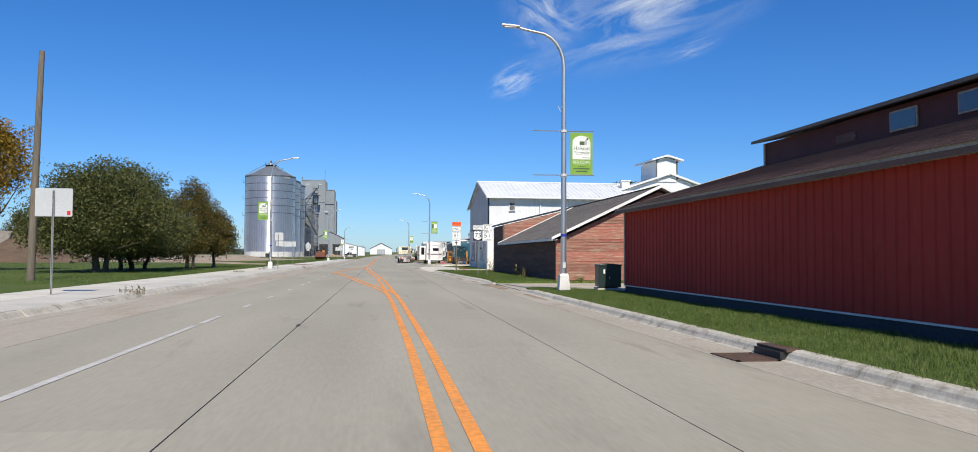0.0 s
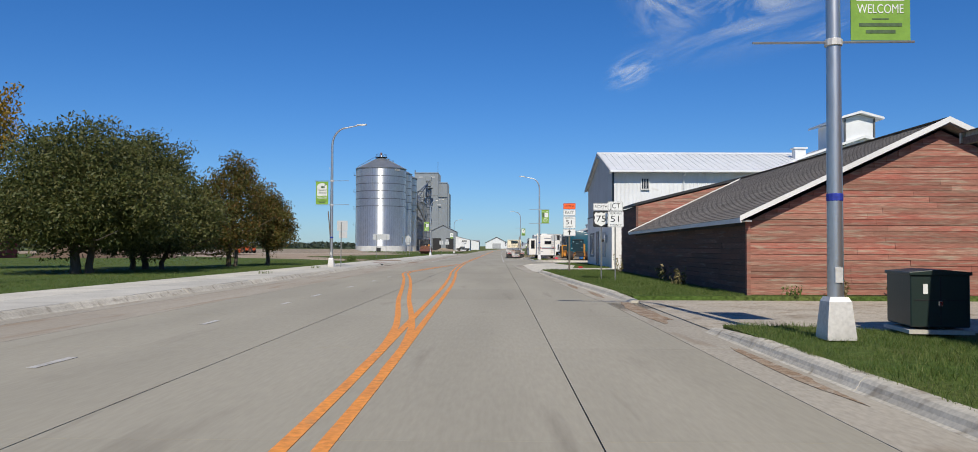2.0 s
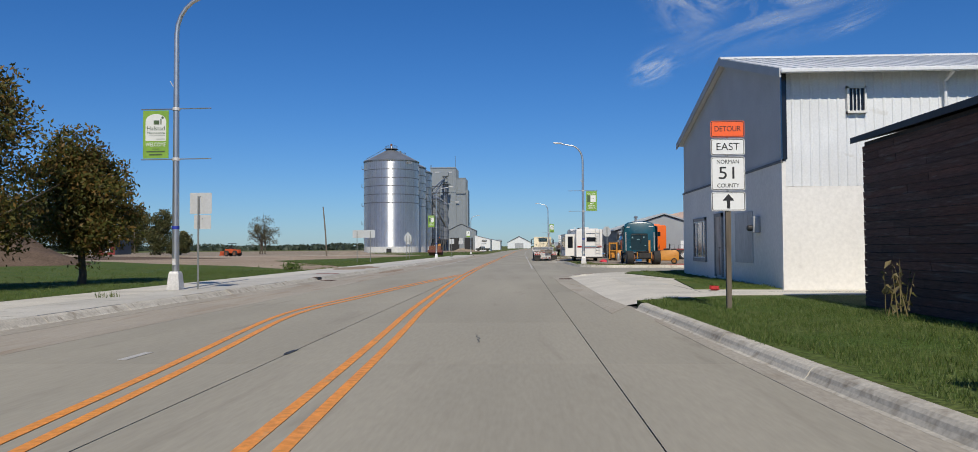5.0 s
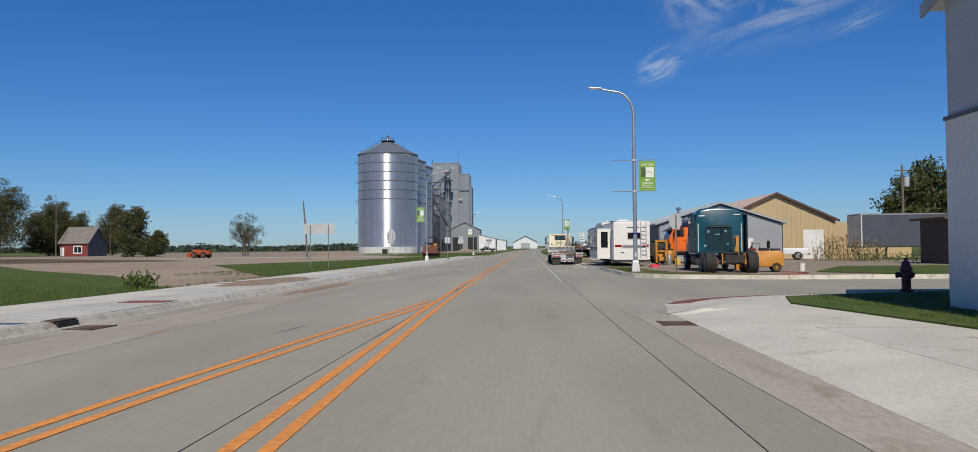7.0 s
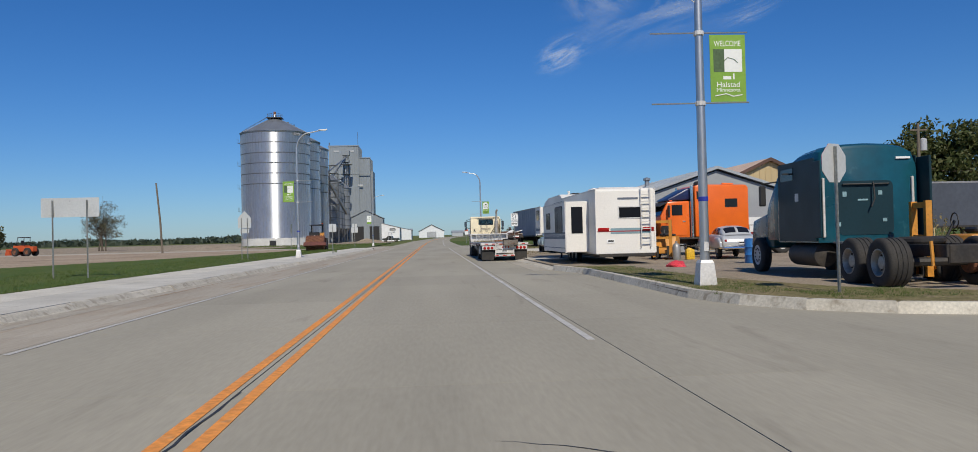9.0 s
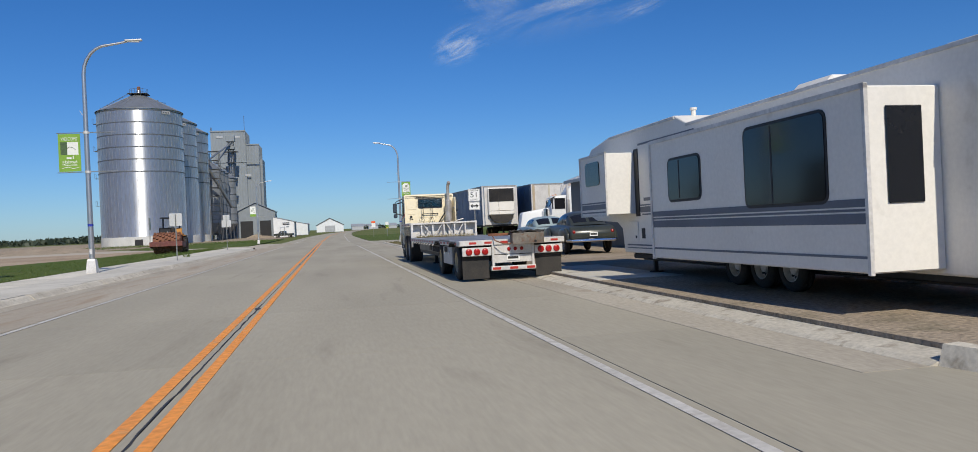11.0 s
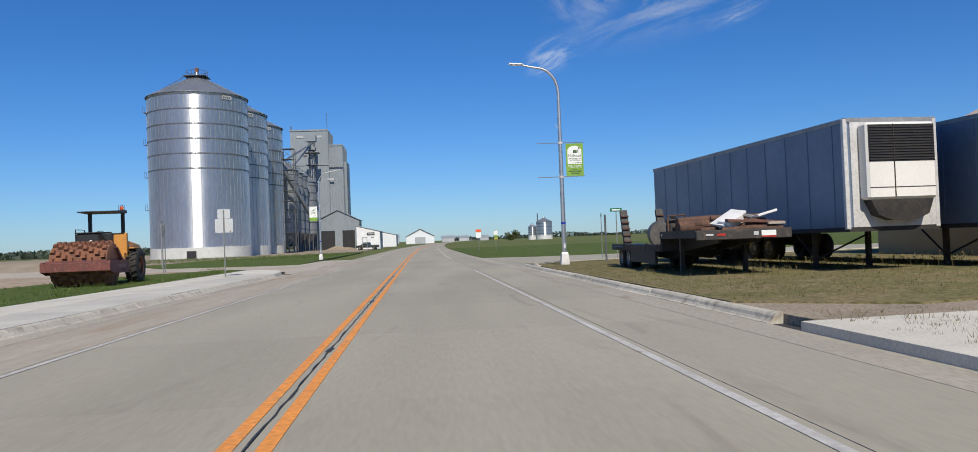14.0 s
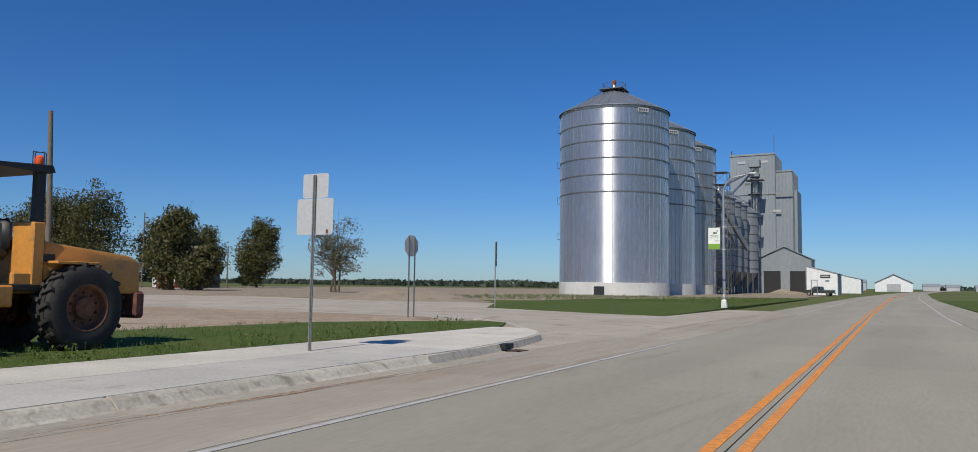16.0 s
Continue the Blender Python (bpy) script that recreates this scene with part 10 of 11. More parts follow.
for a0 in (0, 120, 240):
    part("outlet_cap", lathe(bmesh.new(), [(0.07, 0), (0.07, 0.1), (0.085, 0.11), (0.085, 0.15), (0.03, 0.17)], 14, Matrix.Translation((0, 0, 0.42)) @ Matrix.Rotation(radians(a0), 4, "Z") @ pose(0, -0.08, 0, 90, 0, 0)), HYRED, hy, "", 40)

# drains and tactile plates
OLDIRON = surf("dark brown cast iron", (0.10, 0.055, 0.035), (0.07, 0.045, 0.035), 0.8, scale=4, fine=20, bump=0.3, grain=0.25)


def drain(x0, x1, y0, y1, z=0.004, name="storm_drain"):
    d_ = thing(name, "rusty iron storm drain grate at the kerb", "drain", group="storm drains")
    part("frame", boxes((x0, x1, y0, y0 + 0.05, z - 0.02, z + 0.01), (x0, x1, y1 - 0.05, y1, z - 0.02, z + 0.01), (x0, x0 + 0.05, y0, y1, z - 0.02, z + 0.01), (x1 - 0.05, x1, y0, y1, z - 0.02, z + 0.01)), OLDIRON, d_)
    part("pit", boxes((x0 + 0.05, x1 - 0.05, y0 + 0.05, y1 - 0.05, z - 0.03, z - 0.003)), BLACK, d_)
    bm = bmesh.new()
    box(bm, x0 + 0.05, x1 - 0.05, 0, 0.03, z - 0.002, z + 0.008)
    pieces("grate_bar", bm, OLDIRON, d_, [Matrix.Translation((0, y0 + 0.08 + 0.08 * k, 0)) for k in range(int((y1 - y0 - 0.1) / 0.08))])
    return d_


d_ = drain(9.2, 9.79, 18.1, 18.9)
part("kerb_inlet", boxes((9.80, 9.92, 18.15, 18.85, 0.015, 0.105)), BLACK, d_, "dark kerb inlet mouth")
part("inlet_lid", boxes((9.86, 10.08, 18.1, 18.9, 0.105, 0.146), bev=0.008), OLDIRON, d_)
d_ = drain(7.85, 8.42, 84.3, 85.1)
d_ = drain(-2.36, -1.8, 83.9, 84.7)
part("kerb_inlet", boxes((-2.62, -2.45, 84.0, 84.6, 0.03, 0.125)), BLACK, d_, "dark kerb inlet mouth")
part("inlet_lid", boxes((-2.75, -2.5, 83.95, 84.65, 0.125, 0.156), bev=0.01), OLDIRON, d_)
d_ = drain(-2.6, -2.3, 194.15, 194.65)
part("kerb_inlet", boxes((-2.80, -2.63, 194.2, 194.6, 0.03, 0.139)), BLACK, d_, "dark kerb inlet mouth")
RUSTPLATE = surf("rust-red tactile plate", (0.25, 0.085, 0.05), (0.19, 0.07, 0.045), 0.9, scale=3, fine=20, bump=0.4)
slab("tactile_plate", [(-3.9, 88.6), (-2.8, 88.6), (-2.8, 89.3), (-3.9, 89.3)], 0.14, 0.158, RUSTPLATE, "rust-red ribbed tactile warning plate set in the pavement", "tactile plate", kind="")

ramp_strip("tactile_plate", 3, 8, 0.06, 0.42, 0.008, RUSTPLATE, "rust-red ribbed tactile warning plate set in the pavement", "tactile plate", "")

# low kerb and gutter round the corner pavement
cb = thing("curb_corner", "pale low concrete kerb round the street corner", "curb", kind="structure")
def kerb_run(parent, path, name="kerb_stone", width=0.28, z1=0.172, inward=1, mat=None):
    for k in range(len(path) - 1):
        a_, b_ = Vector((*path[k], 0)), Vector((*path[k + 1], 0))
        d = (b_ - a_)
        L_ = d.length
        n = max(1, round(L_ / 3.0))
        d.normalize()
        s_ = Vector((-d.y, d.x, 0)) * -width * inward
        for j in range(n):
            p0, p1 = a_ + d * (L_ * j / n + 0.004), a_ + d * (L_ * (j + 1) / n - 0.004)
            bm = bmesh.new()
            ps = [p0, p1, p1 + s_, p0 + s_]
            lo = [bm.verts.new((q.x, q.y, -0.1)) for q in ps]
            slope = [0.35 * s_, 0.35 * s_, Vector(), Vector()]
            hi = [bm.verts.new((q.x + o_.x, q.y + o_.y, z1)) for q, o_ in zip(ps, slope)]
            bm.faces.new(hi)
            for i in range(4):
                bm.faces.new((lo[i], lo[(i + 1) % 4], hi[(i + 1) % 4], hi[i]))
            bmesh.ops.recalc_face_normals(bm, faces=list(bm.faces))
            part(name, bm, mat or KERB, parent)


kerb_run(cb, [(14.0, 92.25), (40, 92.25)])
ci = thing("curb_island", "pale broken concrete kerb round the yard corner", "curb", kind="structure")
kerb_run(ci, [(60, 102.7), (16, 103.0), (13.6, 103.6), (12.0, 104.35), (11.0, 105.3), (10.35, 106.5), (9.98, 108.2), (9.95, 119.0), (9.4, 122.0)])
cf = thing("curb_far", "pale concrete kerb at the far side street", "curb", kind="structure")
kerb_run(cf, [(9.42, 187.0), (9.7, 190.0), (10.7, 192.0), (13.8, 193.6), (40, 195.4)], inward=1)
cw = thing("curb_west_corner", "pale concrete kerb curving into the west side street", "curb", kind="structure")
kerb_run(cw, [(-2.42, 191.0), (-2.55, 193.0), (-2.75, 195.0), (-3.0, 196.4), (-3.35, 197.9), (-4.1, 199.4), (-5.25, 201.0), (-6.9, 203.4), (-9.5, 206.0)], inward=-1, z1=0.135)
part("gutter_apron", prism(bmesh.new(), [(8.05, 66.8), (8.66, 68.9), (8.47, 72.0), (8.45, 79), (8.44, 86.6), (7.66, 86.6), (7.66, 80)], "z", -0.12, 0.0065), GUTTER, road, "stained concrete gutter apron")

# ---------- mounds and yard clutter ----------
def mound(name, label, x, y, rx, ry, h, material, seed):
    bm = bmesh.new()
    n_, m_ = 36, 12
    ring = []
    for j in range(m_ + 1):
        r = j / m_
        ring.append([bm.verts.new((x + rx * r * math.cos(2 * math.pi * k / n_), y + ry * r * math.sin(2 * math.pi * k / n_),
                                   0.08 + h * max(0.0, (1 - r) ** 1.1 * (1 + 0.5 * noise.noise((seed + 2 * r * math.cos(2 * math.pi * k / n_), 2 * r * math.sin(2 * math.pi * k / n_), 1.7)))))) for k in range(n_)])
    for a_, b_ in zip(ring, ring[1:]):
        for k in range(n_):
            bm.faces.new((a_[k], a_[(k + 1) % n_], b_[(k + 1) % n_], b_[k]))
    bmesh.ops.remove_doubles(bm, verts=list(bm.verts), dist=0.0005)
    return tagged(finish(name, bm, material, smooth=60), label, "mound", kind="stuff")


mound("dirt_mound", "low spread of dark brown soil on the lot", -62, 168, 26, 14, 0.45, surf("dark brown soil", (0.15, 0.105, 0.075), (0.11, 0.078, 0.055), 0.95, scale=0.5, fine=6, bump=0.6, dist=0.06, grain=0.25, spec=0.1), 3)
mound("dirt_mound", "heap of dark brown soil at the edge of the lawn", -41, 118, 9, 7, 3.6, bpy.data.materials["dark brown soil"], 4)
mound("gravel_mound", "low pale heap of gravel in the lot", -36, 240, 9, 6, 1.3, GRAVEL, 5).location.z = -0.12
mound("gravel_mound", "heap of pale gravel across the field", 110, 420, 14, 8, 4.0, GRAVEL, 7)
mound("gravel_mound", "sloping gravel pile by the elevator", -17.5, 372, 7, 6, 1.8, GRAVEL, 9)

pk = thing("white_pickup", "white pickup truck by the tan warehouse", "pickup", Matrix.Translation((28.4, 143.5, 0.12)) @ Matrix.Rotation(radians(75), 4, "Z"))
part("body", prism(bmesh.new(), [(-2.6, 0.5), (-2.6, 1.05), (-0.4, 1.05), (-0.3, 1.75), (1.0, 1.75), (1.5, 1.15), (2.6, 1.0), (2.6, 0.5)], "x", -0.9, 0.9, 0.06), WHITEMETAL, pk, "", 40)
part("window", boxes((-0.92, 0.92, -0.15, 0.95, 1.2, 1.62)), DARKGLASS, pk)
part("bumper", boxes((-0.9, 0.9, -2.72, -2.6, 0.45, 0.62), bev=0.02), CHROME, pk)
for y in (-1.7, 1.7):
    for s in (-1, 1):
        wheel(pk, s * 0.82, y, 0.38, 0.38, 0.22, PURERIM, s)
jr = thing("red_implement", "rusty red farm implement standing in the yard", "farm implement", Matrix.Translation((23.6, 137.2, 0.12)))
part("frame", boxes((-1.8, 1.8, -0.4, -0.3, 0.5, 0.65), (-1.8, 1.8, 0.3, 0.4, 0.5, 0.65), (-1.7, -1.6, -0.4, 0.4, 0.4, 1.0), (1.6, 1.7, -0.4, 0.4, 0.4, 1.0), (-1.0, 1.0, -0.25, 0.25, 0.7, 1.1)), surf("faded red machine paint", (0.25, 0.03, 0.025)), jr)
for x in (-1.3, 1.3):
    for s in (-1, 1):
        w = wheel(jr, 0, 0, 0, 0.35, 0.2, RUST, 1)
        w.matrix_basis = pose(x, s * 0.5, 0.35, 0, 0, 90 * s)
for k in range(3):
    part("rack", tube(bmesh.new(), [(-1.2 + k, 0, 1.05), (-1.2 + k, 0, 1.5), (-0.6 + k, 0, 1.5), (-0.6 + k, 0, 1.05)], 0.03, 5), FRAMEGREY, jr)


def weeds(name, label, x, y, r, h, n, leaf, seed, z=0.12, leafy_=6):
    """Upright stalks with ragged leaves."""
    rng = np.random.default_rng(seed)
    V, F = [], []
    for k in range(n):
        a_, d = rng.uniform(0, 6.283), r * math.sqrt(rng.random())
        p0 = np.array([x + d * math.cos(a_), y + d * math.sin(a_), z])
        hh = h * rng.uniform(0.5, 1.0)
        top = p0 + np.array([rng.normal(0, 0.12 * h), rng.normal(0, 0.12 * h), hh])
        w = 0.006 + 0.006 * h
        i = len(V)
        V += [p0 - [w, 0, 0], p0 + [w, 0, 0], top]
        F.append((i, i + 1, i + 2))
        for j in range(leafy_):
            c = p0 + (top - p0) * rng.uniform(0.2, 1.0)
            u = rng.normal(size=3) * min(0.07, h * 0.09)
            u2 = np.cross(u, rng.normal(size=3))
            u2 *= 0.35 * np.linalg.norm(u) / max(np.linalg.norm(u2), 1e-6)
            i = len(V)
            V += [c, c + u * 0.5 + u2, c + u - [0, 0, 0.05 * h], c + u * 0.5 - u2]
            F.append((i, i + 1, i + 2, i + 3))
    ob = raw(name, [tuple(v) for v in V], F, leaf)
    return tagged(ob, label, "weeds", kind="stuff")


weeds("wall_weeds", "ragged weeds against the plank shed", 12.6, 50.8, 0.28, 0.62, 14, DRYBLADES, 1, leafy_=10)
weeds("wall_weeds", "ragged weeds against the plank shed", 12.7, 53.4, 0.12, 0.8, 4, DRYBLADES, 2, leafy_=10)
weeds("wall_weeds", "ragged weeds against the plank shed", 12.75, 55.2, 0.12, 0.75, 4, DRYBLADES, 3, leafy_=10)
weeds("wall_weeds", "tall weeds at the foot of the plank wall", 15.2, 44.8, 0.3, 0.45, 20, DRYBLADES, 4, leafy_=10)
weeds("wall_weeds", "tall weeds at the foot of the plank wall", 14.0, 44.7, 0.3, 0.35, 16, BLADES, 5, leafy_=8)
weeds("wall_weeds", "tall weeds at the foot of the plank wall", 17.2, 44.6, 0.7, 0.4, 26, DRYBLADES, 6, leafy_=6)
weeds("wall_weeds", "tall dry weeds by the outbuilding", 12.7, 64.5, 0.3, 1.1, 10, DRYBLADES, 7, leafy_=6)
weeds("lawn_weeds", "tuft of tall weeds at the edge of the lawn", -7.0, 96.0, 0.6, 0.65, 60, BLADES, 8, leafy_=8)
weeds("lawn_weeds", "low weeds round the sign posts", 10.6, 54.7, 0.45, 0.2, 30, BLADES, 9, leafy_=4)
edge_rng = random.Random(5)
for k in range(22):
    y = 168 + 1.55 * k
    weeds("edge_weeds", "ragged weeds at the sidewalk edge", -6.5 - 1.6 * edge_rng.random() ** 2, y + edge_rng.uniform(-0.6, 0.6), 0.5, edge_rng.uniform(0.18, 0.36), 26, BLADES, 200 + k, z=0.14)
weeds("walk_weeds", "small weeds in the sidewalk joint", -4.3, 60.5, 0.35, 0.16, 30, BLADES, 10, z=0.15)
weeds("walk_weeds", "small weeds in the sidewalk joint", -4.3, 70.5, 0.3, 0.16, 24, BLADES, 11, z=0.15)
weeds("walk_weeds", "small weeds in the sidewalk joint", -4.4, 169, 0.3, 0.3, 30, BLADES, 12, z=0.15)
weeds("walk_weeds", "small weeds at the kerb", -2.6, 33.4, 0.35, 0.3, 24, DRYBLADES, 13, z=0.1)
weeds("dry_sunflowers", "row of dried brown sunflowers", 32.0, 137, 2.8, 2.4, 120, DRYBLADES, 14, leafy_=9)
weeds("yard_weeds", "tall green weeds below the box trailer", 37, 132, 6, 0.8, 400, BLADES, 15, leafy_=4)
weeds("yard_weeds", "rough weeds under the parked trailers", 20, 178, 5, 0.3, 260, DRYBLADES, 16, leafy_=4)
weeds("yard_weeds", "rough weeds under the flatbed trailer", 13.4, 176, 2.6, 0.25, 160, DRYBLADES, 17, leafy_=4)


def turf(name, label, x0, x1, y0, y1, n, h, leaf, seed, z=0.13, fall=()):
    """Single grass blades over a rectangle, leaning and clumped."""
    rng = np.random.default_rng(seed)
    c = np.stack([rng.uniform(x0, x1, n // 7), rng.uniform(y0, y1, n // 7)], 1)[rng.integers(n // 7, size=n)]
    c = c + rng.normal(0, 0.05, (n, 2))
    c[:, 0] = np.clip(c[:, 0], x0, x1)
    patch = np.array([noise.noise((p[0] * 0.9, p[1] * 0.9, seed)) for p in c])
    hh = h * rng.uniform(0.45, 1.15, n) * (1 + 0.6 * patch)
    ground_ = np.interp(c[:, 0], fall[0], fall[1])[:, None] if fall else np.full((n, 1), z)
    p = np.concatenate([c, ground_ - 0.01], 1)
    a_ = rng.uniform(0, 6.283, n)
    w = 0.005 + 0.036 * hh
    side = np.stack([np.cos(a_), np.sin(a_), 0 * a_], 1) * w[:, None] * 0.6
    lean = np.stack([rng.normal(0, 0.4, n), rng.normal(0, 0.4, n), np.ones(n)], 1) * hh[:, None]
    tri_ = np.stack([p - side, p + side, p + lean], 1).reshape(-1, 3)
    ob = raw(name, tri_.tolist(), np.arange(3 * n).reshape(n, 3).tolist(), leaf)
    return tagged(ob, label, "grass", kind="stuff")


turf("verge_grass", "uneven green grass on the verge", 10.02, 13.24, 11, 37.0, 96000, 0.078, BLADES, 1, fall=((9.62, 11.4, 13.3), (0.13, 0.11, 0.02)))
turf("verge_grass", "uneven green grass on the verge", 9.82, 12.95, 44.7, 69.0, 60000, 0.08, BLADES, 2)
turf("verge_grass", "uneven green grass on the verge", 9.5, 9.86, 52.0, 69.4, 6500, 0.08, BLADES, 24)
turf("verge_grass", "uneven green grass on the verge", 9.15, 9.54, 60.5, 69.0, 3600, 0.08, BLADES, 25)
turf("verge_grass", "longer grass along the barn foundation", 12.9, 13.26, 11, 36, 3000, 0.10, BLADES, 3, fall=((9.62, 11.4, 13.3), (0.13, 0.11, 0.02)))
turf("corner_grass", "green grass beside the stucco wall", 11.9, 13.4, 73.3, 80.2, 9000, 0.08, BLADES, 4, z=0.17)
turf("corner_grass", "green grass on the corner lawn", 12.0, 18.0, 81.3, 89.6, 15000, 0.08, BLADES, 5, z=0.17)
turf("lawn_grass", "green lawn grass", -12, -6.05, 40, 93, 42000, 0.10, BLADES, 6, z=0.14)
turf("lawn_grass", "green lawn grass", -40, -12, 45, 105, 26000, 0.14, BLADES, 7, z=0.14)
turf("lawn_grass", "longer green grass at the lawn corner", -14, -6.1, 88, 97, 7000, 0.12, BLADES, 23, z=0.14)
turf("lawn_grass", "weedy green grass by the sidewalk", -12.5, -6.1, 108, 198, 36000, 0.11, BLADES, 8, z=0.15)
turf("lawn_grass", "longer grass at the sidewalk edge", -6.3, -6.02, 40, 198, 7000, 0.13, BLADES, 9, z=0.14)
turf("verge_grass", "uneven green grass on the verge", 8.95, 9.2, 66.0, 68.8, 700, 0.09, BLADES, 21)
turf("island_grass", "short patchy grass round the stop sign", 11.6, 14.0, 105.2, 107.4, 3500, 0.06, BLADES, 22, z=0.155)
turf("island_grass", "short patchy grass round the lamp", 10.2, 11.9, 107.0, 120, 9000, 0.06, BLADES, 10, z=0.155)
turf("dry_grass", "dry straw-coloured grass", 9.7, 22, 166, 192, 40000, 0.075, DRYBLADES, 11, z=0.14)
turf("dry_grass", "green grass among the dry", 9.7, 22, 166, 192, 9000, 0.08, BLADES, 12, z=0.14)
turf("yard_grass", "thin grass in the yard", 9.8, 12.5, 141, 164, 5000, 0.08, DRYBLADES, 13, z=0.12)
turf("verge_grass", "green verge before the grain bins", -40, -6, 240, 288, 20000, 0.25, BLADES, 14, z=0.27)

# ---------- high clouds ----------
def cirrus(heading, elev, w_deg, h_deg, tilt, seed, strength):
    """A thin ice-cloud sheet far off, ragged and streaky."""
    D = 4300.0
    c = Vector((5, 90, 0)) + D * Vector((math.sin(radians(heading)) * math.cos(radians(elev)), math.cos(radians(heading)) * math.cos(radians(elev)), math.sin(radians(elev))))
    bm = bmesh.new()
    n_ = 10
    g = [[bm.verts.new((-1 + 2 * i / n_, -1 + 2 * j / n_, 0.03 * math.sin(3 * i / n_ + seed))) for j in range(n_ + 1)] for i in range(n_ + 1)]
    for i in range(n_):
        for j in range(n_):
            bm.faces.new((g[i][j], g[i + 1][j], g[i + 1][j + 1], g[i][j + 1]))
    m = bpy.data.materials.new("ice cloud")
    m.use_nodes = True
    t = m.node_tree
    N, L = t.nodes.new, t.links.new
    b = t.nodes["Principled BSDF"]
    b.inputs["Base Color"].default_value = (0.9, 0.9, 0.9, 1)
    b.inputs["Roughness"].default_value = 1.0
    b.inputs["Specular IOR Level"].default_value = 0.0
    tc_ = N("ShaderNodeTexCoord")
    mp = N("ShaderNodeMapping")
    mp.inputs["Location"].default_value = (seed * 3.1, seed * 1.7, 0)
    mp.inputs["Scale"].default_value = (0.8, 1.5, 1)
    L(tc_.outputs["Object"], mp.inputs[0])
    nz = N("ShaderNodeTexNoise")
    nz.inputs["Scale"].default_value, nz.inputs["Detail"].default_value, nz.inputs["Roughness"].default_value, nz.inputs["Distortion"].default_value = 1.5, 12, 0.6, 0.85
    L(mp.outputs[0], nz.inputs[0])
    ln = N("ShaderNodeVectorMath")
    ln.operation = "LENGTH"
    L(tc_.outputs["Object"], ln.inputs[0])
    fade = N("ShaderNodeMapRange")
    fade.interpolation_type = "SMOOTHSTEP"
    fade.inputs[1].default_value, fade.inputs[2].default_value, fade.inputs[3].default_value, fade.inputs[4].default_value = 0.0, 1.0, 1.0, 0.0
    L(ln.outputs["Value"], fade.inputs[0])
    r = N("ShaderNodeMapRange")
    r.inputs[1].default_value, r.inputs[2].default_value, r.inputs[3].default_value, r.inputs[4].default_value = 0.40, 1.0, 0.0, strength
    L(nz.outputs[0], r.inputs[0])
    mu = N("ShaderNodeMath")
    mu.operation = "MULTIPLY"
    L(r.outputs[0], mu.inputs[0])
    L(fade.outputs[0], mu.inputs[1])
    L(mu.outputs[0], b.inputs["Alpha"])
    ob = finish("cirrus_cloud", bm, m)
    ob.matrix_world = look(c, (5, 90, 0), 0) @ pose(0, 0, 0, 0, 180, 0) @ pose(0, 0, 0, 0, 0, tilt) @ Matrix.Diagonal((D * math.tan(radians(w_deg / 2)), D * math.tan(radians(h_deg / 2)), 1, 1))
    return tagged(ob, "thin white wisps of high cirrus cloud", "cloud", kind="structure")


cirrus(19.5, 17.6, 22, 9, 16, 1.0, 1.5)
cirrus(12.2, 18.0, 8, 7.0, -38, 2.3, 1.3)
cirrus(9.9, 13.0, 5.2, 3.2, 22, 3.2, 1.2)
cirrus(23.0, 14.8, 5.5, 1.6, 20, 4.4, 0.6)


# ---------- dirt, patches and cracks on the road ----------
def patch(name, label, x, y, rx, ry, z, material, seed, category="dirt", n=18, h=0.004):
    """A thin ragged film lying on the surface below it."""
    rng = random.Random(seed)
    pts = []
    for k in range(n):
        q = 2 * math.pi * k / n
        f = rng.uniform(0.62, 1.1)
        pts.append((x + rx * f * math.cos(q), y + ry * f * math.sin(q)))
    bm = bmesh.new()
    prism(bm, pts, "z", z, z + h)
    return tagged(finish(name, bm, material), label, category, kind="structure")


SOIL = surf("washed-out brown soil", (0.30, 0.215, 0.145), (0.25, 0.175, 0.115), 0.95, scale=2.0, fine=30, bump=0.5, grain=0.3, dirt=(0.37, 0.31, 0.24), dirt_at=0.52, spec=0.1)
TAR = surf("black crack tar", (0.03, 0.029, 0.028), (0.05, 0.047, 0.043), 0.6, scale=6)
for k, (x, y, rx, ry) in enumerate(((8.15, 76.5, 0.16, 3.0), (9.58, 41.2, 0.26, 3.1), (9.32, 47.3, 0.12, 1.8), (8.2, 72.2, 0.14, 1.6), (9.62, 33.5, 0.10, 2.4), (9.1, 52.5, 0.12, 2.0), (-2.15, 116, 0.2, 4.5), (-2.2, 176, 0.17, 5.0), (-2.1, 187, 0.22, 3.5))):
    patch("gutter_dirt", "thin film of washed-out brown soil in the gutter", x, y, rx, ry, 0.002, SOIL, 40 + k)
patch("walk_dirt", "brown soil tracked across the sidewalk", -4.4, 100.6, 1.62, 4.6, 0.148, SOIL, 60, n=26, h=0.007)
patch("walk_dirt", "brown soil tracked across the road shoulder", -1.75, 98.4, 0.5, 5.0, 0.001, SOIL, 61, n=26)
for k, y in enumerate((8, 23.6, 61, 96.4, 131, 150.8, 163.4, 171.9, 176.4, 178.3, 186)):
    patch("tar_patch", "small black tar patch on the centre joint", 3.26, y, 0.05, 0.28, 0.004, TAR, 70 + k, category="tar patch", n=12)
rng = random.Random(9)
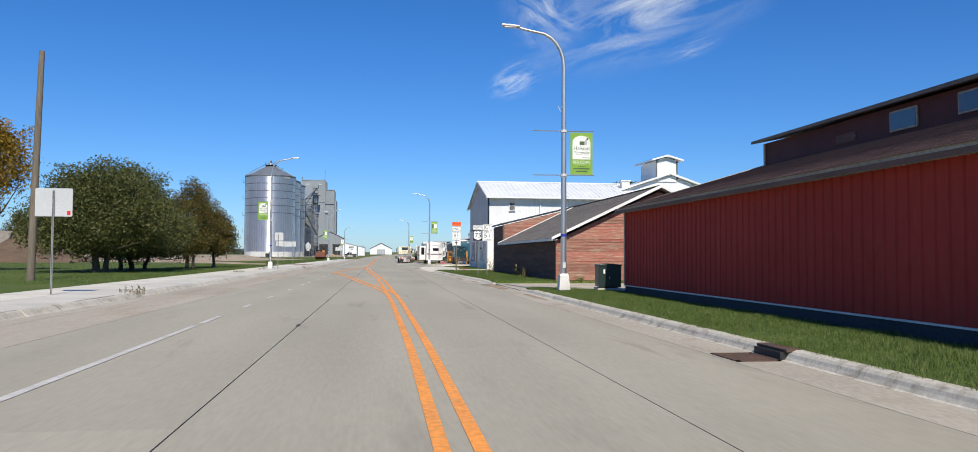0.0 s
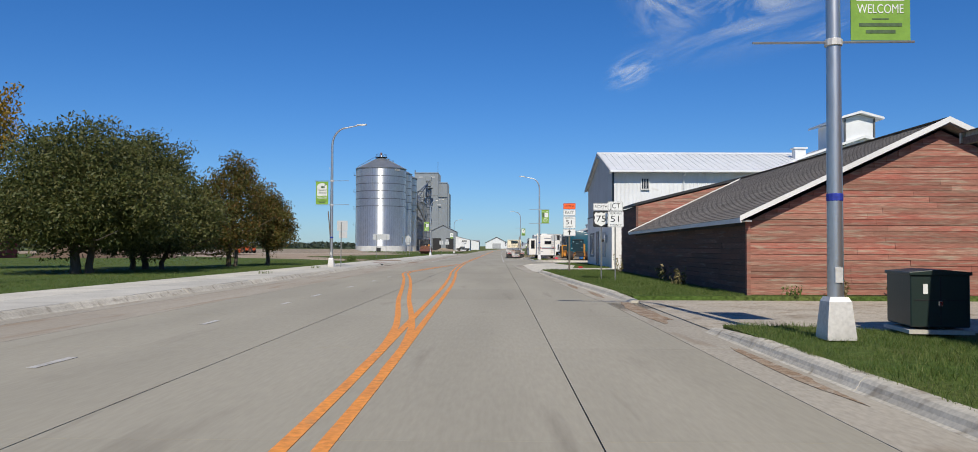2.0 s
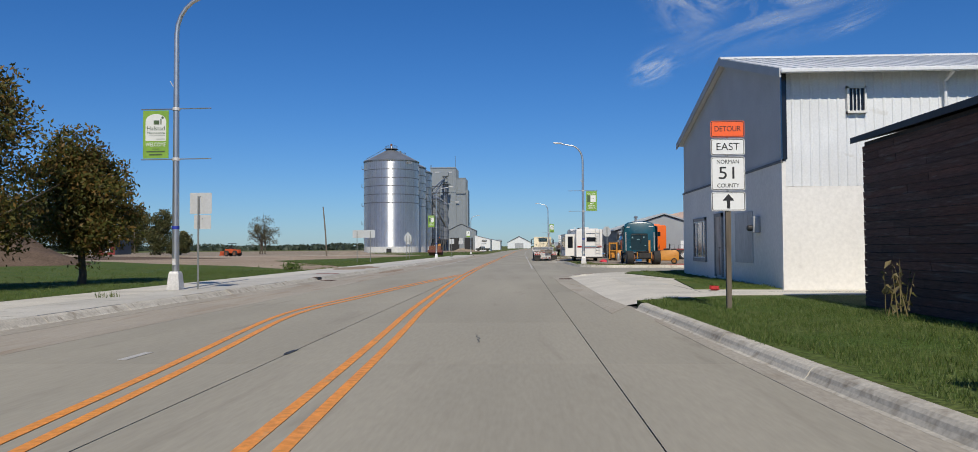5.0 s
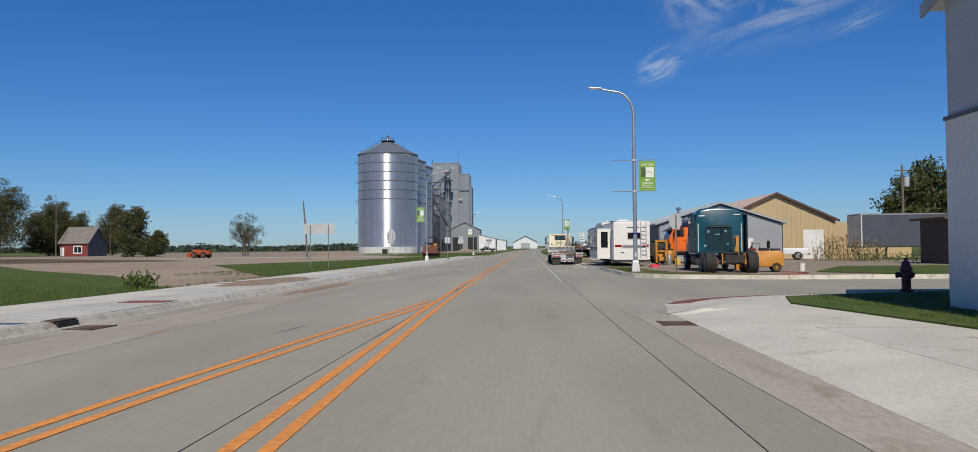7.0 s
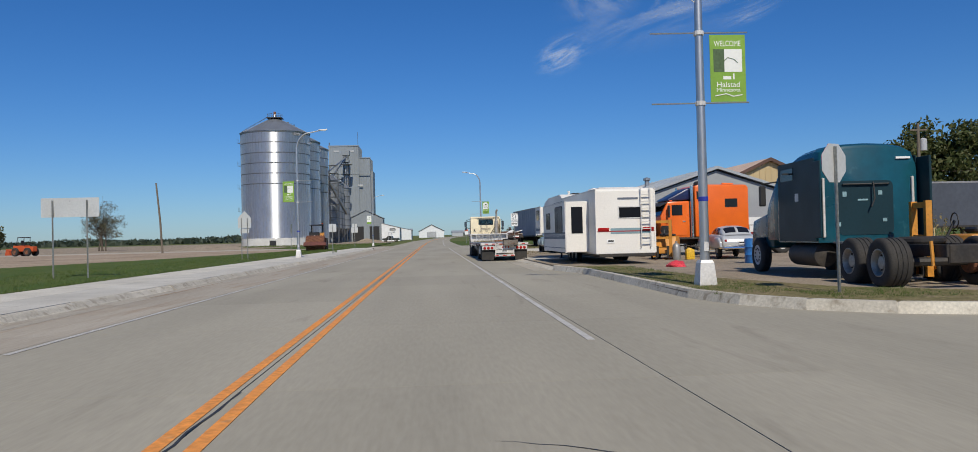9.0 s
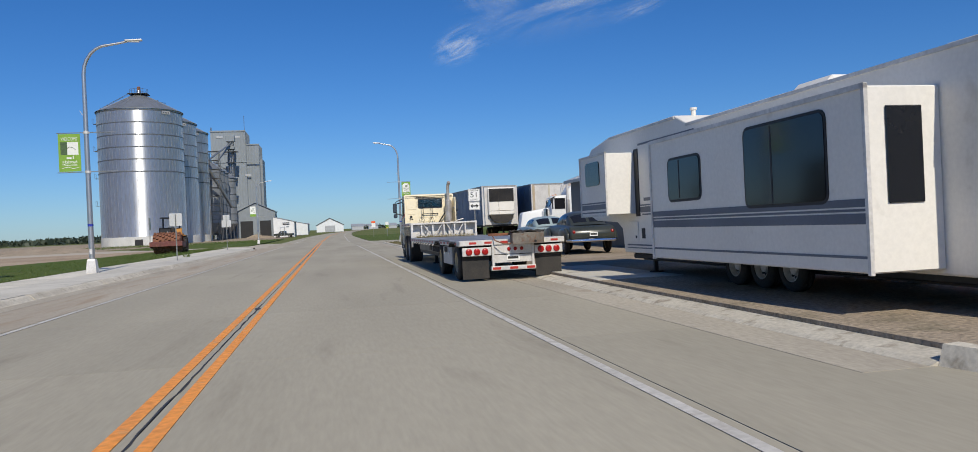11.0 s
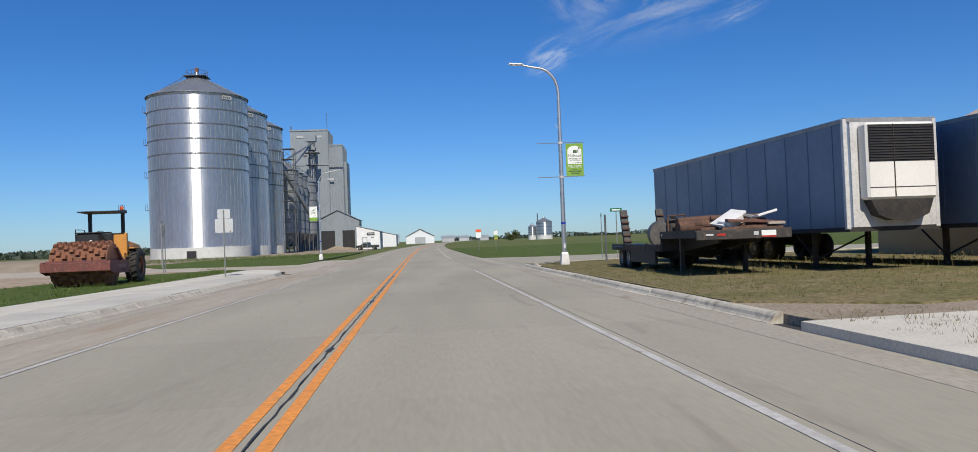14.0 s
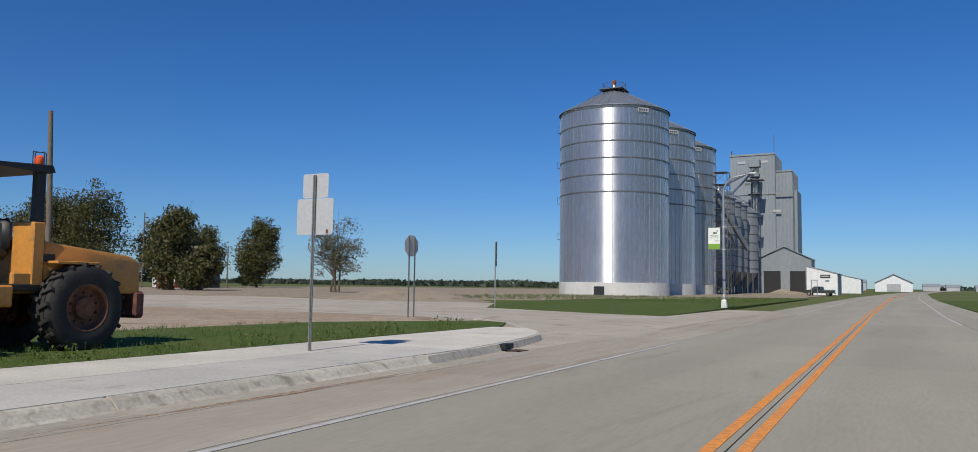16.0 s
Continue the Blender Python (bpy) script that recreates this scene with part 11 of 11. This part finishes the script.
for x_, y0, y1, amp in ((3.262, 148, 166, 0.018), (3.262, 166, 184, 0.022), (3.262, 118, 132, 0.015), (3.262, 86, 100, 0.02)):
    bm = bmesh.new()
    n = int((y1 - y0) / 0.35)
    xs_ = [x_ + rng.uniform(-amp, amp) for k in range(n + 1)]
    ws_ = [rng.uniform(0.005, 0.013) for k in range(n + 1)]
    lo = [bm.verts.new((xs_[k] - ws_[k], y0 + 0.35 * k, 0.0055)) for k in range(n + 1)]
    hi = [bm.verts.new((xs_[k] + ws_[k], y0 + 0.35 * k, 0.0055)) for k in range(n + 1)]
    for k in range(n):
        bm.faces.new((lo[k], hi[k], hi[k + 1], lo[k + 1]))
    tagged(finish("joint_crack", bm, TAR), "ragged black tar line along a road joint", "crack", kind="structure")
for k, (x, y, l_, r_) in enumerate(((5.6, 62.5, 1.3, 4), (1.6, 84.0, 1.6, -6), (6.3, 97.5, 2.2, 60), (11.4, 99.0, 3.6, 78), (4.6, 140.2, 1.4, 86), (1.2, 158.5, 1.8, 80), (6.2, 172, 1.5, 84))):
    rq = random.Random(90 + k)
    bm = bmesh.new()
    n = 14
    prev = None
    for j in range(n + 1):
        o_ = rq.uniform(-0.035, 0.035)
        w_ = 0.009 * math.sin(math.pi * (j + 0.4) / (n + 0.8))
        a_, b_ = bm.verts.new((o_ - w_, l_ * (j / n - 0.5), 0.0035)), bm.verts.new((o_ + w_, l_ * (j / n - 0.5), 0.0035))
        if prev:
            bm.faces.new((prev[0], prev[1], b_, a_))
        prev = (a_, b_)
    ob = finish("road_crack", bm, TAR)
    ob.matrix_world = pose(x, y, 0, 0, 0, r_)
    tagged(ob, "fine dark crack in the concrete roadway", "crack", kind="structure")
bm = bmesh.new()
box(bm, -0.12, 0.12, -0.1, 0.1, 0.0, 0.12, 0.04, seg=2)
rr = random.Random(3)
for v in bm.verts:
    v.co += Vector((rr.uniform(-0.03, 0.03), rr.uniform(-0.03, 0.03), rr.uniform(0, 0.03)))
rag = finish("red_rag", bm, surf("faded red cloth", (0.42, 0.03, 0.03), rough=0.9))
rag.location = (11.5, 72.6, 0.14)
tagged(rag, "crumpled red cloth lying on the pavement", "rag")

# ---------- pieces of the road, curbs and walks ----------
EAST_Y, EAST_X = (-40, 37, 44, 48, 51.4, 58, 64.6, 69), (9.80, 9.82, 9.68, 9.50, 9.33, 9.03, 8.82, 8.62)


def east_edge(y):
    """The foot of the east kerb, which bends in towards the street corner."""
    return float(np.interp(y, EAST_Y, EAST_X))


def lane_joint(y):
    return float(np.interp(y, (45, 85), (7.21, 7.08)))


def panel(name, x00, x01, x10, x11, y0, y1, z, material):
    """One cast panel whose sides may run at a slant."""
    bm = bmesh.new()
    lo = [bm.verts.new((x, y, -0.12)) for x, y in ((x00, y0), (x01, y0), (x11, y1), (x10, y1))]
    hi = [bm.verts.new((v.co.x, v.co.y, z)) for v in lo]
    bm.faces.new(hi)
    for i in range(4):
        bm.faces.new((lo[i], lo[(i + 1) % 4], hi[(i + 1) % 4], hi[i]))
    bmesh.ops.recalc_face_normals(bm, faces=list(bm.faces))
    return part(name, bm, material, road)


for k, (x0, x1) in enumerate(((XL, -0.416), (-0.404, 3.252))):
    bm = bmesh.new()
    box(bm, x0, x1, 0.004, 4.996, -0.12, 0.0)
    pieces("concrete_panel", bm, CONCRETE if k else DUSTY, road, [Matrix.Translation((0, -25 + 5 * j, 0)) for j in range(51)])
for x0, x1, j0, j1 in ((3.268, 7.204, 0, 14), (7.216, 9.15, 0, 14), (3.268, 7.074, 22, 51), (7.086, 8.72, 22, 51)):
    bm = bmesh.new()
    box(bm, x0, x1, 0.004, 4.996, -0.12, 0.0)
    pieces("concrete_panel", bm, CONCRETE, road, [Matrix.Translation((0, -25 + 5 * j, 0)) for j in range(j0, j1)])
for j in range(14, 22):
    y0, y1 = -25 + 5 * j + 0.004, -20 + 5 * j - 0.004
    g0, g1 = (float(np.interp(v, (45, 53, 66), (9.04, 8.82, 8.62))) for v in (y0, y1))
    panel("concrete_panel", 3.268, lane_joint(y0) - 0.006, 3.268, lane_joint(y1) - 0.006, y0, y1, 0.0, CONCRETE)
    panel("concrete_panel", lane_joint(y0) + 0.006, g0, lane_joint(y1) + 0.006, g1, y0, y1, 0.0, CONCRETE)
    if y1 < 66:
        panel("gutter_panel", g0 + 0.012, east_edge(y0) + 0.06, g1 + 0.012, east_edge(y1) + 0.06, y0, y1, -0.001, GUTTER)
panel("gutter_panel", 8.64, 8.86, 8.60, 8.7, 65.005, 69.0, -0.0015, GUTTER)
bm = bmesh.new()
box(bm, 9.162, 9.945, 0.005, 2.995, -0.12, -0.001)
pieces("gutter_panel", bm, GUTTER, road, [Matrix.Translation((0, -25 + 3.0 * j, 0)) for j in range(23)] + [Matrix.Translation((0, 42.0, 0))])
bm = bmesh.new()
box(bm, 8.735, 9.36, 0.005, 2.995, -0.12, -0.001)
pieces("gutter_panel", bm, GUTTER, road, [Matrix.Translation((0, 122 + 3.0 * j, 0)) for j in range(36)])
curb_right = thing("curb_east", "pale weathered concrete kerb along the grass verge", "curb", kind="structure")
KERB_PROFILE = ((0.0, -0.12), (0.0, 0.0), (0.04, 0.012), (0.07, 0.05), (0.09, 0.09), (0.125, 0.122), (0.17, 0.137), (0.26, 0.138), (0.26, -0.12))
for y0 in [-25 + 3.0 * j for j in range(20)] + [35.0, 43.9, 46.9, 49.9, 52.9, 55.9, 58.9, 61.9, 64.9]:
    y1 = min(y0 + 3.0, 37.0) if y0 < 37 else y0 + 3.0
    if y0 == 35.0:
        y1 = 37.2
    k = 0.008 * math.sin(2.3 * y0)
    low = 0.5 if y0 in (43.9, 35.0) else 1.0
    bm = bmesh.new()
    ends = []
    for y, f in ((y0 + 0.006, low if y0 == 43.9 else 1.0), (y1 - 0.006, low if y0 == 35.0 else 1.0)):
        ends.append([bm.verts.new((east_edge(y) + u + k, y, v * f if v > 0 else v)) for u, v in KERB_PROFILE])
    n = len(KERB_PROFILE)
    for i in range(n):
        bm.faces.new((ends[0][i], ends[0][(i + 1) % n], ends[1][(i + 1) % n], ends[1][i]))
    bm.faces.new(ends[0])
    bm.faces.new(ends[1])
    bmesh.ops.recalc_face_normals(bm, faces=list(bm.faces))
    part("kerb_stone", bm, KERB, curb_right)
bm = bmesh.new()
prism(bm, [(9.36, -0.12), (9.36, -0.0), (9.41, 0.012), (9.445, 0.05), (9.465, 0.095), (9.50, 0.125), (9.545, 0.137), (9.62, 0.138), (9.62, -0.12)], "y", 0.008, 2.992)
pieces("kerb_stone", bm, KERB, curb_right, [Matrix.Translation((0, -25 + 3.0 * j, 0)) @ pose(0.012 * math.sin(2.3 * j), 0, 0.006 * math.sin(1.7 * j)) for j in range(55, 72) if not 151 < -25 + 3.0 * j < 162])
bm = bmesh.new()
prism(bm, [(9.36, -0.12), (9.36, 0.0), (9.44, 0.03), (9.66, 0.055), (9.74, 0.07), (9.74, -0.12)], "y", 0.006, 2.994)
pieces("dropped_kerb_stone", bm, KERB, curb_right, [Matrix.Translation((0, 122 + 3.0 * j, 0)) for j in range(6)])
bm = bmesh.new()
prism(bm, [(-2.40, -0.12), (-2.40, 0.008), (-2.45, 0.035), (-2.49, 0.075), (-2.53, 0.115), (-2.57, 0.138), (-2.65, 0.146), (-2.65, -0.12)], "y", 0.008, 2.992)
curb_left = thing("curb_west", "pale concrete kerb along the sidewalk", "curb", kind="structure")
pieces("kerb_stone", bm, KERB, curb_left, [Matrix.Translation((0, -25 + 3.0 * j, 0)) @ pose(0.012 * math.sin(1.9 * j), 0, 0.006 * math.sin(2.7 * j)) for j in range(72)])
bm = bmesh.new()
prism(bm, [(-2.395, -0.1), (-2.395, 0.012), (-1.93, 0.0035), (-1.93, -0.1)], "y", 0.005, 2.995)
pieces("gutter_panel", bm, GUTTER, road, [Matrix.Translation((0, -25 + 3.0 * j, 0)) for j in range(73)])
walk_w = thing("sidewalk_west", "wide pale concrete sidewalk of cast slabs", "pavement", kind="structure")
for x0, x1 in ((-4.32, -2.66), (-6.0, -4.335)):
    bm = bmesh.new()
    box(bm, x0, x1, 0.006, 1.794, 0.0, 0.15)
    pieces("pavement_slab", bm, WALKWAY if x0 < -5 else WALKGREY, walk_w, [Matrix.Translation((0, -20 + 1.8 * j, 0)) for j in range(118)])

# ---------- plank walls, board by board ----------
def boards(parent, wall, a0, a1, z0, top, fixed, row, seed, mat, outward):
    """Horizontal boards on a wall plane. wall 'y': the boards run along x at y = fixed; 'x': along y at x = fixed."""
    rng = random.Random(seed)
    bm = bmesh.new()
    box(bm, 0, 1, -0.011, 0.011, 0.004, row - 0.004)
    places = []
    z = z0
    while True:
        s, e = a0, a1
        if callable(top):
            span = top(z + row)
            if span is None:
                break
            s, e = max(s, span[0]), min(e, span[1])
        elif z + row > top:
            break
        cut = [s]
        while e - cut[-1] > 4.4:
            cut.append(cut[-1] + rng.uniform(2.2, 4.2))
        cut.append(e)
        for u, v in zip(cut, cut[1:]):
            if v - u > 0.05:
                tilt = rng.uniform(2.0, 5.0)
                sc = Matrix.Diagonal((v - u - 0.006, 1, 1, 1))
                o_ = rng.uniform(-0.004, 0.006)
                if wall == "y":
                    places.append(pose(u, fixed - o_, z, -tilt * outward * -1, 0, 0) @ sc)
                else:
                    places.append(pose(fixed - o_, v, z, 0, 0, -90) @ pose(0, 0, 0, tilt, 0, 0) @ sc)
        z += row
    pieces("plank", bm, mat, parent, places)


boards(shed, "y", 13.07, 20.5, 0.14, lambda z: None if z > 4.42 else ((13.07, 23.1) if z < 2.1 else (13.05 + (z - 2.06) / 2.4 * 5.02, 23.15 - (z - 2.06) / 2.4 * 5.02)), 45.13, 0.152, 1, PLANK, -1)
# road-side boards take the darker planks, so that side's shade is painted in
boards(shed, "x", 45.2, 61.9, 0.14, 2.06, 13.03, 0.152, 2, DARKPLANK, -1)
boards(lean, "x", 62.18, 66.98, 0.14, 3.42, 13.15, 0.152, 3, DARKPLANK, -1)
boards(lean, "y", 13.18, 20.0, 2.1, lambda z: None if z > 4.66 else (13.16 + max(0, z - 3.42) / 1.3 * 5.3, 23.4), 62.115, 0.152, 4, PLANK, -1)
